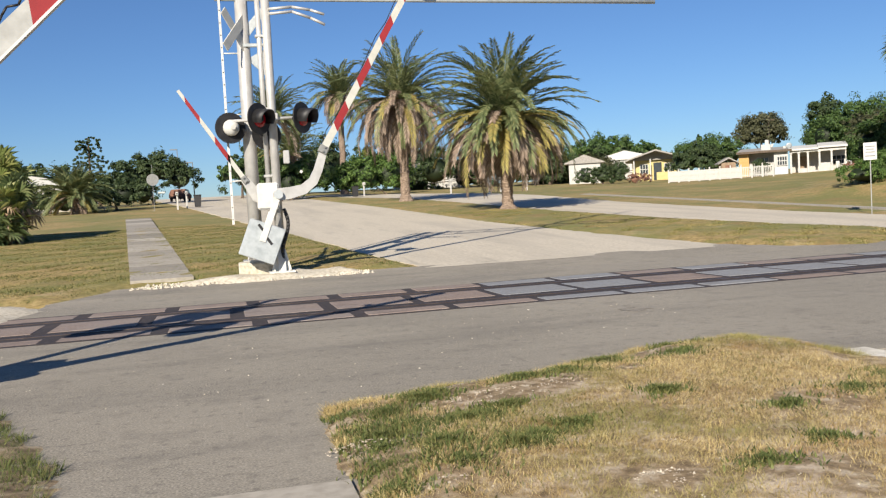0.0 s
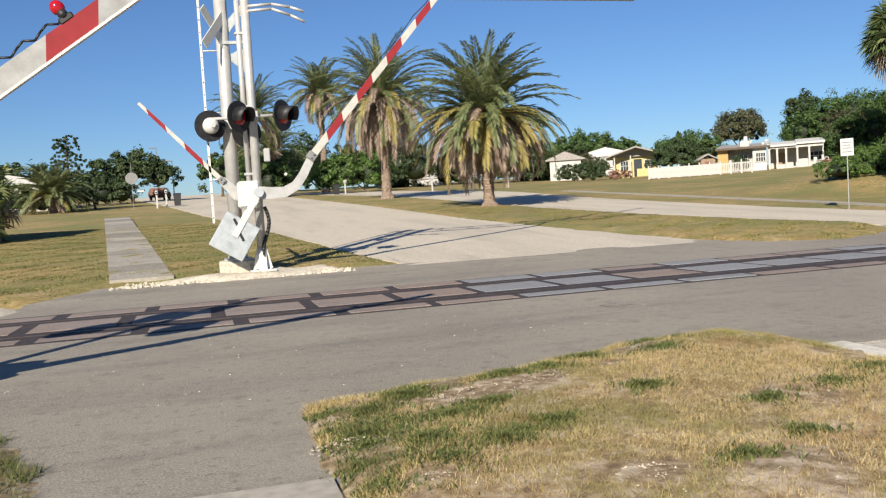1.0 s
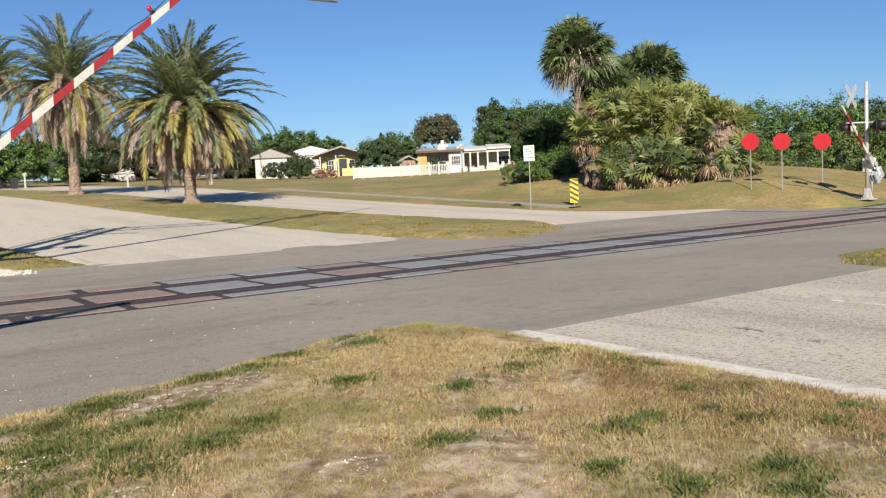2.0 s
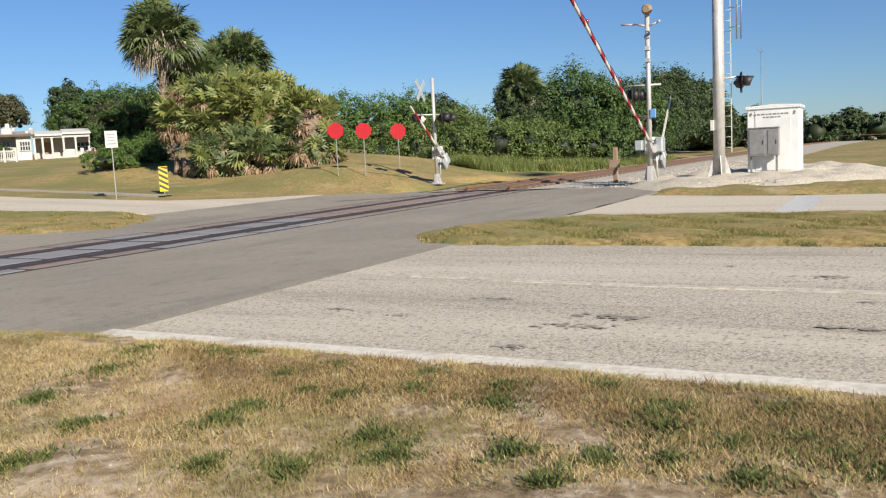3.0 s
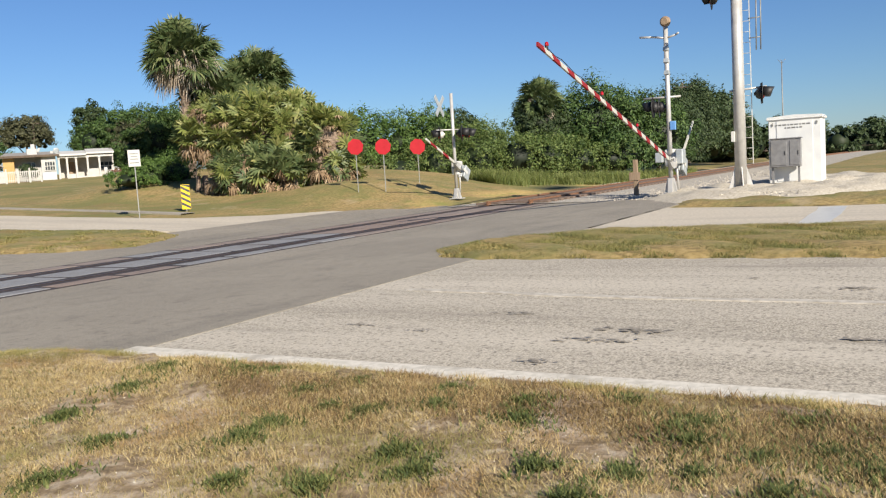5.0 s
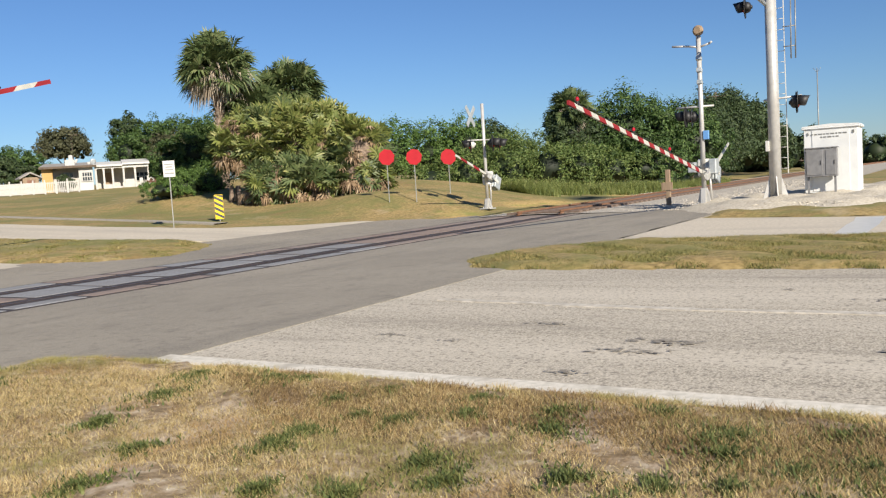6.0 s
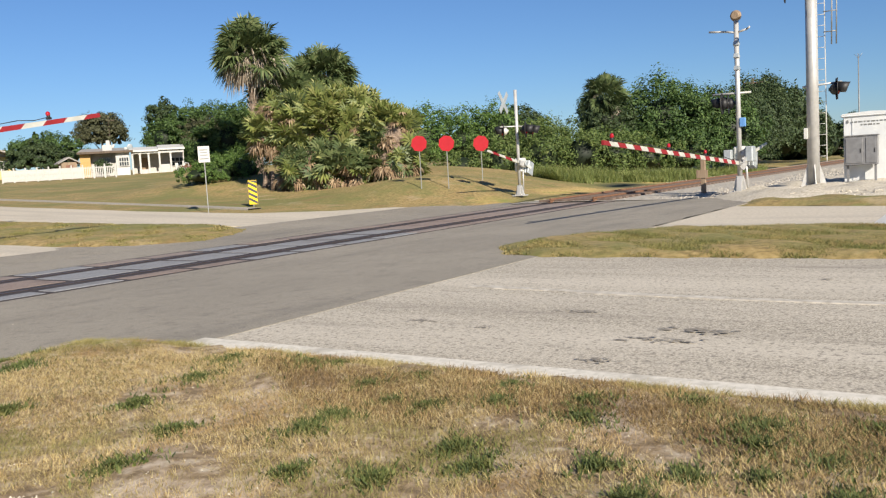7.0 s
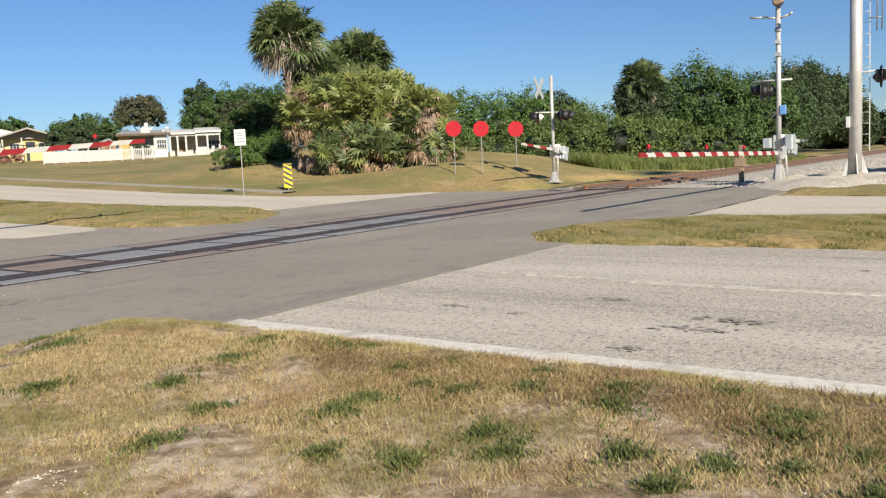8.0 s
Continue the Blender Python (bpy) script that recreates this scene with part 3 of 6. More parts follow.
KERB_WEEDS = [(3.75, 0.95, 0.22), (4.0, 0.45, 0.25), (3.45, 0.55, 0.2), (4.1, 1.25, 0.16), (3.9, 1.75, 0.15), (4.05, 2.25, 0.14), (3.7, 2.15, 0.13), (4.15, 2.9, 0.13), (3.85, 3.1, 0.13), (4.2, 0.0, 0.28), (3.75, -0.1, 0.25), (3.3, 0.0, 0.18), (4.2, 3.6, 0.12), (3.2, 0.75, 0.12), (3.6, 2.75, 0.1)]
grass_blades("grass_blades", NEAR_SWARD, 560000, 0.036, "dry straw grass blades", BLADE, 11, 0.15, width=0.0022, simple=True, bald=BALD, limp=2.2, swell=2.0)
grass_blades("dry_stubble", NEAR_SWARD, 80000, 0.016, "short trodden straw stubble on the bare soil", BLADE, 14, -9.0, width=0.0026, simple=True, limp=2.2, swell=2.0)
grass_blades("weeds", NEAR_SWARD, 34000, 0.04, "low green weeds in the straw grass", WEEDLEAF, 12, -9.0, width=0.0045, spots=WEEDS, swell=2.0)
grass_blades("kerb_weeds", NEAR_SWARD, 9000, 0.04, "dark green weeds matted along the edge strip", WEEDLEAF, 22, -9.0, width=0.0045, spots=KERB_WEEDS, swell=2.0)
grass_blades("withered_mat", KERB_MAT, 130000, 0.04, "withered brown grass along the edge strip", BROWNBLADE, 21, 0.2, width=0.0026, simple=True, limp=1.9, swell=2.0)
CORNER_WEEDS = [(0.85, 4.95, 0.22), (1.15, 5.25, 0.18), (0.75, 4.45, 0.25), (1.25, 4.6, 0.2), (1.0, 4.1, 0.25), (1.55, 4.75, 0.14), (0.7, 3.9, 0.2), (1.35, 3.95, 0.16), (1.9, 5.5, 0.16), (2.7, 5.85, 0.16), (1.75, 4.2, 0.13), (2.5, 4.6, 0.12), (3.4, 6.15, 0.14)]
grass_blades("corner_weeds", NEAR_SWARD, 24000, 0.045, "green weeds and grass at the corner of the asphalt", WEED, 23, -9.0, width=0.0042, spots=CORNER_WEEDS, swell=2.0)
grass_blades("green_blades_near", NEAR_SWARD, 70000, 0.036, "olive-green blades mixed through the straw", WEED, 17, 0.42, width=0.0024, simple=True, bald=BALD, limp=1.8, swell=2.0)
grass_blades("grass_blades_left", [p for p in LEFT_PATCH if p[0] > -5] + [(-0.8, 2.0), (-3.5, 2.0)], 150000, 0.05, "rough green and straw grass blades", WEED, 13, 0.0, width=0.0032, simple=True, limp=1.8, swell=3.0)
grass_blades("green_blades_median", MEDIAN, 110000, 0.04, "green blades on the median", WEED, 19, 0.34, 0.06, 0.0045, simple=True, limp=1.8)
grass_blades("grass_blades_median", MEDIAN, 170000, 0.038, "dry grass blades on the median", LAWNBLADE, 14, 0.05, 0.06, 0.0045, simple=True, limp=1.8)
grass_blades("grass_blades_island", [p for p in ISLAND if p[1] < 40] + [(9.6, 39), (14.4, 39)][::-1], 120000, 0.035, "grass blades on the island", LAWNBLADE, 15, 0.0, 0.05, 0.008, simple=True, limp=1.8)
grass_blades("green_blades_lawn", LEFT_LAWN, 120000, 0.035, "short green lawn blades", WEED, 18, 0.30, 0.05, 0.008, simple=True, limp=1.8)
grass_blades("grass_blades_lawn", LEFT_LAWN, 110000, 0.03, "short lawn grass blades", LAWNBLADE, 16, -0.1, 0.05, 0.008, simple=True, limp=1.8)

# ---- the railway ----
RAIL_A, RAIL_B = 10.75, 12.25


def track():
    """Rails set in panels across the road, then open track on ballast that bends away far off."""
    bed = tagged(new("crossing_panels"), "flush panels between dark rubber strips in the crossing", "crossing", kind="structure")
    edges = [10.06, RAIL_A - 0.27, RAIL_A + 0.27, RAIL_B - 0.25, RAIL_B + 0.25, 13.06]
    bm = B()
    box(bm, (11.1, 11.56, -0.08), (28.4, 3.14, 0.17))
    part("rubber_bed", bm, RUBBER, bed, "dark rubber and tar between the panels")
    rng = np.random.default_rng(8)
    for v0, v1, skip in ((edges[0], edges[1], 0.25), (edges[2], edges[3], 0.0), (edges[4], edges[5], 0.25)):
        u, i = -3.4, 0
        while u < 25.0:
            ln = 1.17 + 0.04 * math.sin(i * 2.3)
            gap = (0.15 if u < 1.5 else 0.08) + 0.05 * rng.random()
            lo = max(u + skip + gap / 2, -3.08)
            bm = B()
            box(bm, ((lo + u + skip + ln - gap / 2) / 2, (v0 + v1) / 2, -0.04 + rng.normal(0, 0.002)), (u + skip + ln - gap / 2 - lo, v1 - v0 - 0.03 - 0.04 * rng.random(), 0.10), bevel=0.01)
            part("panel", bm, PANELGREY if 3.2 < u < 15 and (skip == 0 or rng.random() < 0.4) and rng.random() < 0.85 else PANEL, bed)
            u += ln
            i += 1
    for v in (RAIL_A, RAIL_B):
        bm = B()
        box(bm, (11.1, v, -0.02), (28.4, 0.07, 0.065))
        part("rail", bm, RAILSTEEL, bed, "dark worn rail head")
    # open track
    def centre(u):
        return 11.5 - max(0.0, u - 90) ** 2 * 0.00033
    line = tagged(new("railway_track"), "rusty rails on grey ballast running to a distant bend", "railway", kind="structure")
    for a, b, name in ((25.0, 300.0, ""), (-60.0, -3.1, "")):
        us = np.arange(a, b + 0.1, 5.0 if b > 100 else 3.0)
        verts, faces = [], []
        for u in us:
            for off, z in ((-6.2, -0.03), (-1.9, 0.02), (0, 0.05), (1.9, 0.02), (4.2, -0.06)):
                verts.append((u, centre(u) + off, z))
        for i in range(len(us) - 1):
            for j in range(4):
                faces.append((i * 5 + j, i * 5 + j + 1, (i + 1) * 5 + j + 1, (i + 1) * 5 + j))
        finish("ballast", raw_mesh("ballast", verts, faces), BALLAST, line, "grey crushed stone ballast")
        for off in (-0.75, 0.75):
            bm = B()
            for i in range(len(us) - 1):
                p, q = Vector((us[i], centre(us[i]) + off, 0.15)), Vector((us[i + 1], centre(us[i + 1]) + off, 0.15))
                m = (q - p).to_track_quat("X", "Z").to_matrix().to_4x4()
                box(bm, (p + q) / 2 - Vector((0, 0, 0.02)), ((q - p).length, 0.07, 0.05), m)
                box(bm, (p + q) / 2 - Vector((0, 0, 0.08)), ((q - p).length, 0.025, 0.08), m)
                box(bm, (p + q) / 2 - Vector((0, 0, 0.125)), ((q - p).length, 0.14, 0.02), m)
            part("rail", bm, RUST, line, "rust-brown rail")
        k = 0
        u = a + 0.4
        bm0 = B()
        box(bm0, (0, 0, 0), (0.24, 2.6, 0.14), bevel=0.012)
        me = bpy.data.meshes.new("sleeper")
        bm0.to_mesh(me)
        bm0.free()
        me.materials.append(SLEEPER)
        while u < min(b, 95) and u > -20 or (a < 0 and u < b):
            if u > -20:
                s = new("sleeper", me)
                s.parent = line
                s.location = (u, centre(u), 0.03)
            u += 0.56 if a > 0 else 0.7
            k += 1


track()


# ---- crossing signals ----
def lamp_head(parent, at, turn, back_white=False):
    """One flashing-light unit: round black background, lamp body, red lens and hood. It faces -y before the turn."""
    m = pose(*at, 0, 0, turn)
    bm = B()
    tube(bm, m @ Vector((0, 0.01, 0)), m @ Vector((0, -0.012, 0)), 0.30, seg=28)
    unit = part("background", bm, BLACK, parent, "round black background disc")
    bm = B()
    ball(bm, m @ Vector((0, 0.05, 0)), 0.16, 16, (1, 0.8, 1), m.to_3x3().to_4x4())
    tube(bm, m @ Vector((0, 0.1, 0)), m @ Vector((0, 0.2, 0)), 0.05)
    part("lamp_housing", bm, WHITEPAINT if back_white else BLACK, parent, "rounded lamp housing")
    bm = B()
    ball(bm, m @ Vector((0, -0.02, 0)), 0.165, 18, (1, 0.3, 1), m.to_3x3().to_4x4())
    part("lens", bm, REDLENS, parent, "red glass lens")
    verts, faces, n = [], [], 14
    for i in range(n + 1):
        a = radians(-25 + 230 * i / n)
        c, s = math.cos(a), math.sin(a)
        reach = 0.33 - 0.26 * abs(i / n - 0.5) ** 1.2
        for r, y in ((0.180, -0.01), (0.176, -reach), (0.188, -reach), (0.192, -0.01)):
            verts.append(m @ Vector((c * r, y, s * r - max(0, -y) * 0.12)))
    for i in range(n):
        for j in range(4):
            faces.append((i * 4 + j, i * 4 + (j + 1) % 4, i * 4 + 4 + (j + 1) % 4, i * 4 + 4 + j))
    finish("hood", raw_mesh("hood", [tuple(v) for v in verts], faces, True), BLACK, parent, "black visor hood")


def gate_arm(parent, pivot, length, side, reach, drop, lights, first=0.0, wide=0.115, taper=0.8, mirror_y=-0.22, stripe=0.47, pale=None):
    """A striped arm that swings about its pivot in the plane across the lane. side = +1 or -1: the way it points when down."""
    arm = part("arm", box(B(), (side * reach * 0.5, mirror_y, drop * 0.5), (0.05, 0.05, 0.05)), WHITEPAINT, parent, "striped gate arm")
    arm.location = pivot
    bm = B()
    hook = [(0, 0), (side * 0.15, drop * 0.55), (side * 0.32, drop * 1.05), (side * 0.55, drop * 1.3), (side * 0.78, drop * 1.25), (side * reach, drop)] if drop < -0.1 else [(0, 0), (side * reach, drop)]
    path = [Vector((x, mirror_y, z)) for x, z in hook]
    rim = []
    for i, p in enumerate(path):
        d = (path[min(i + 1, len(path) - 1)] - path[max(i - 1, 0)]).normalized()
        w = 0.12 - 0.045 * i / (len(path) - 1)
        q = Vector((-d.z, 0, d.x)) * w
        rim.append([bm.verts.new(p + s * q + Vector((0, y, 0))) for s, y in ((1, -0.035), (1, 0.035), (-1, 0.035), (-1, -0.035))])
    for a, b in zip(rim, rim[1:]):
        for k in range(4):
            bm.faces.new((a[k], a[(k + 1) % 4], b[(k + 1) % 4], b[k]))
    bm.faces.new(rim[0])
    bm.faces.new(rim[-1][::-1])
    tube(bm, (0, mirror_y - 0.05, 0), (0, mirror_y + 0.16, 0), 0.1, seg=18)
    part("bracket", bm, SILVER, arm, "silver curved arm bracket")
    bm = box(B(), (side * (reach - 0.02), mirror_y - 0.01, drop), (0.16, 0.11, wide * 1.25), bevel=0.015)
    for dx in (-0.05, 0.03):
        tube(bm, (side * (reach + dx), mirror_y - 0.10, drop), (side * (reach + dx), mirror_y + 0.08, drop), 0.022, seg=8)
    part("clamp", bm, STEELPOST, arm, "grey bolted clamp at the foot of the arm")
    x, i = reach, 0
    while x < length - 0.02:
        ln = min(stripe, length - x)
        k0, k1 = 1 - (1 - taper) * (x / length), 1 - (1 - taper) * ((x + ln) / length)
        sl = 0.06 if x > reach else 0.0
        s2 = 0.06 if x + ln < length - 0.02 else 0.0
        h0, h1 = wide * k0 / 2, wide * k1 / 2
        bm = B()
        pts = [(side * (x - sl), drop - h0), (side * (x + ln - s2), drop - h1), (side * (x + ln + s2), drop + h1), (side * (x + sl), drop + h0)]
        slab(bm, pts, 0.045, Matrix.Translation((0, mirror_y, 0)))
        part("stripe", bm, REDSTRIPE if i % 2 == (1 if first == 0 else 0) else (pale or WHITESTRIPE), arm)
        if pale:
            bm = box(B(), (side * (x + ln / 2), mirror_y, drop - (h0 + h1) / 2 - 0.008), (ln, 0.055, 0.018))
            part("edge_trim", bm, WHITEPAINT, arm, "white lower edge of the arm")
        x += ln
        i += 1
    for s in lights:
        bm = B()
        box(bm, (side * s, mirror_y, drop + wide * 0.55), (0.11, 0.06, 0.05), bevel=0.01)
        tube(bm, (side * s, mirror_y, drop + wide * 0.6), (side * s, mirror_y, drop + wide * 0.6 + 0.06), 0.035)
        lb = part("lamp_base", bm, BLACK, arm, "black lamp bracket on the arm")
        bm = B()
        ball(bm, (side * s, mirror_y, drop + wide * 0.6 + 0.085), 0.05, 14, (1, 0.8, 1.1))
        part("gate_lamp", bm, REDLENS, arm, "red gate-arm lamp")
    if lights:
        bm = B()
        last = Vector((side * reach, mirror_y, drop + wide * 0.5))
        for j in range(1, 25):
            s = reach + (max(lights) - reach) * j / 24
            p = Vector((side * s, mirror_y - 0.01, drop + wide * 0.5 + 0.03 + 0.025 * math.sin(j * 2.1)))
            tube(bm, last, p, 0.009, seg=5)
            last = p
        part("cable", bm, BLACK, arm, "thin black cable along the arm")
    return arm


def mechanism(parent, pivot, side):
    """Gate drive: housing beside the mast, with a hanging counterweight frame on the far side of the arm."""
    x, y, z = pivot
    bm = B()
    box(bm, (x - side * 0.18, y + 0.02, z - 0.02), (0.42, 0.30, 0.52), bevel=0.04)
    part("gate_drive", bm, WHITEPAINT, parent, "white gate drive housing")
    bm = B()
    tube(bm, (x, y - 0.30, z), (x, y + 0.1, z), 0.06, seg=16)
    tube(bm, (x, y - 0.34, z), (x, y - 0.30, z), 0.085, seg=16)
    part("shaft", bm, GALV, parent, "round drive shaft hub")


def mast_base(parent, h=0.42, w=0.3, mat=SILVER):
    bm = B()
    slab(bm, [(-w / 2 - 0.06, 0), (w / 2 + 0.06, 0), (w / 2 - 0.05, h), (-w / 2 + 0.05, h)], w * 0.5)
    slab(bm, [(-w / 2 - 0.06, 0), (w / 2 + 0.06, 0), (w / 2 - 0.05, h), (-w / 2 + 0.05, h)], w * 0.5, pose(0, 0, 0, 0, 0, 90))
    box(bm, (0, 0, 0.02), (w + 0.22, w + 0.22, 0.04), bevel=0.008)
    for a in (-1, 1):
        for b in (-1, 1):
            tube(bm, (a * w * 0.5, b * w * 0.5, 0.0), (a * w * 0.5, b * w * 0.5, 0.09), 0.018, seg=6)
    part("mast_base", bm, mat, parent, "flared cast mast foot")


def crossbuck(parent, at, turn, face=SIGNWHITE):
    for k in (45, -45):
        bm = B()
        box(bm, at, (1.0, 0.02, 0.19), pose(0, 0.012 if k > 0 else -0.012, 0, 0, 0, turn) @ pose(0, 0, 0, 0, k, 0), 0.004)
        part("crossbuck_blade", bm, face, parent, "plain white crossbuck blade")


def counterweight(arm, side, far, size, tilt):
    """The plate on the tail of the arm; it swings with it."""
    m = pose(0, 0, 0, 0, tilt, 0)
    for y in (-0.30, -0.02):
        bm = B()
        p, q = Vector((0, y, 0)), m @ Vector((-side * far, 0, 0)) + Vector((0, y, 0))
        d = q - p
        box(bm, (p + q) / 2, (d.length, 0.03, 0.12), d.to_track_quat("X", "Z").to_matrix().to_4x4(), 0.006)
        part("tail_beam", bm, WHITEPAINT, arm, "white counterweight beam")
    bm = B()
    for i in range(3):
        box(bm, m @ Vector((-side * far, 0, 0)) + Vector((0, -0.26 + i * 0.10, 0)), (size[0], 0.07, size[1]), m, 0.012)
    part("counterweight", bm, GALV, arm, "galvanised counterweight plates")


ARMS = []


def mast_a():
    t = thing("crossing_signal", (1.06, 16.9, land(1.06, 16.9) + 0.08), "silver crossing signal mast with red lights and striped gate arms", "crossing signal", "crossing signals")
    mast_base(t, 0.45, 0.28, WHITEPAINT)
    bm = B()
    tube(bm, (0, 0, 0.3), (0, 0, 6.6), 0.085, seg=18)
    part("mast", bm, SILVER, t, "silver-painted steel mast")
    bm = B()
    tube(bm, (-0.15, 0.02, 1.5), (-0.15, 0.02, 6.3), 0.05, seg=12)
    for z in (1.9, 3.2, 4.6, 6.0):
        box(bm, (-0.08, 0.02, z), (0.3, 0.12, 0.05), bevel=0.008)
    part("conduit", bm, SILVER, t, "conduit strapped along the mast")
    bm = B()
    last = None
    for i in range(15):
        a = i / 14
        p = Vector((0.10 + 0.07 * math.sin(a * 5.5), -0.10, 1.25 - a * 1.0))
        if last:
            tube(bm, last, p, 0.035, seg=8)
        last = p
    part("cable", bm, BLACK, t, "thick black cable looping down the mast")
    mechanism(t, (0, -0.1, 1.52), 1)
    bm = B()
    tube(bm, (-0.85, 0.02, 2.98), (0.75, -0.10, 3.02), 0.03)
    box(bm, (0, -0.03, 3.02), (0.22, 0.26, 0.16), bevel=0.02)
    box(bm, (0.22, -0.05, 2.25), (0.12, 0.1, 0.26), bevel=0.015)
    part("crossarm", bm, SILVER, t, "crossarm carrying the lights")
    lamp_head(t, (-0.27, -0.28, 2.98), 44)
    lamp_head(t, (0.55, -0.28, 2.98), 50)
    lamp_head(t, (-0.80, 0.10, 2.86), 196, True)
    lamp_head(t, (-0.12, 0.16, 2.72), 200)
    bm = B()
    for dz, e in ((0.0, -0.12), (-0.09, -0.30)):
        pts = [Vector((0.05, -0.08, 5.1 + dz)), Vector((0.5, -0.1, 5.14 + dz)), Vector((0.85, -0.12, 5.12 + dz + e * 0.35)), Vector((1.12, -0.14, 5.06 + dz + e * 0.6))]
        for p, q in zip(pts, pts[1:]):
            tube(bm, p, q, 0.028, seg=8)
    part("bracket_pipes", bm, SILVER, t, "two bent bracket pipes")
    crossbuck(t, (-0.58, 0.15, 4.72), 52)
    arm = gate_arm(t, (0, -0.1, 1.52), 10.75, 1, 1.2, -0.36, (5.2, 9.55), 0, 0.15, 0.62, stripe=0.4835)
    counterweight(arm, 1, 0.95, (0.72, 0.70), -9)
    for x, z in ((-0.72, -0.02), (-0.86, -0.24)):
        bm = box(B(), (x, -0.30, z), (0.05, 0.012, 0.2), pose(0, 0, 0, 0, 25, 0))
        part("slot", bm, BLACK, arm, "dark slot in the counterweight plate")
    ARMS.append((arm, (0, -0.1, 1.52), 1, [(0, 59), (0.5, 54.5), (1, 48.7), (1.5, 44.0), (2, 40.2), (3, 33.2), (4, 26.6), (5, 20.2), (6, 14.0), (6.5, 11.4), (7, 8.5), (7.5, 5.9), (8, 3.4)]))
    arm2 = gate_arm(t, (-0.35, 0.35, 1.5), 2.55, -1, 0.45, 0.0, (), 0, 0.10, 0.6, 0.0)
    ARMS.append((arm2, (-0.35, 0.35, 1.5), -1, [(0, 57), (0.5, 52.5), (1, 47), (1.5, 41.4), (2, 37), (3.5, 26), (6, 10), (8, 0)]))


def ladder(parent, x, y, z0, z1, flip=1):
    bm = B()
    for dy in (-0.1, 0.1):
        box(bm, (x, y + dy, (z0 + z1) / 2), (0.035, 0.02, z1 - z0))
    z = z0 + 0.15
    while z < z1:
        tube(bm, (x, y - 0.1, z), (x, y + 0.1, z), 0.008, seg=6)
        z += 0.3
    part("ladder", bm, WHITEPAINT, parent, "white service ladder")


def cantilever_a():
    u, v = 0.62, 17.35
    t = thing("cantilever_signal", (u, v, land(u, v)), "tall silver pole with a long overhead cantilever arm beside the gate", "signal pole", "cantilever poles")
    bm = B()
    tube(bm, (0, 0, 0.25), (0, 0, 6.4), 0.135, 0.125, 22)
    part("pole", bm, SILVER, t, "thick silver pole")
    bm = B()
    box(bm, (0, 0, 0.12), (0.75, 0.6, 0.34), bevel=0.03)
    part("foundation", bm, GRAVEL, t, "pale concrete foundation")
    bm = B()
    box(bm, (0, 0, 0.31), (0.55, 0.5, 0.04), bevel=0.008)
    for a in range(4):
        slab(bm, [(0.1, 0.33), (0.26, 0.33), (0.12, 0.7)], 0.02, pose(0, 0, 0, 0, 0, 45 + a * 90))
    part("base_plate", bm, SILVER, t, "bolted base plate")
    bm = B()
    box(bm, (-0.42, -0.1, 3.75), (0.045, 0.045, 5.4))
    for z in (1.9, 3.2, 4.4, 5.6):
        tube(bm, (-0.42, -0.1, z), (0, 0, z + 0.02), 0.014, seg=6)
    part("ladder_rail", bm, WHITEPAINT, t, "white perforated ladder rail held off the pole")
    bm = B()
    for i in range(22):
        tube(bm, (-0.42, -0.128, 1.15 + i * 0.24), (-0.42, -0.121, 1.15 + i * 0.24), 0.012, seg=8)
    tagged(part("hole_row", bm, BLACK, t, "dark punched holes"), kind="stuff")
    bm = B()
    for z in (5.47, 6.15):
        tube(bm, (-0.5, -0.05, z), (9.0, -0.05, z), 0.045, seg=10)
    for i in range(9):
        x = 0.3 + i * 0.97
        tube(bm, (x, -0.05, 5.47), (x + 0.97, -0.05, 6.15), 0.022, seg=6)
        tube(bm, (x, -0.05, 5.47), (x, -0.05, 6.15), 0.022, seg=6)
    part("cantilever", bm, GALV, t, "lattice cantilever arm over the lane")
    bm = B()
    box(bm, (0.24, -0.12, 4.55), (0.5, 0.06, 0.07), bevel=0.01)
    slab(bm, [(0.02, 4.9), (0.42, 5.35), (0.42, 5.15), (0.12, 4.75)], 0.05)
    slab(bm, [(0.05, 4.3), (0.42, 4.5), (0.42, 3.95)], 0.04)
    part("gusset", bm, GALV, t, "bracing plates between pole and mast")


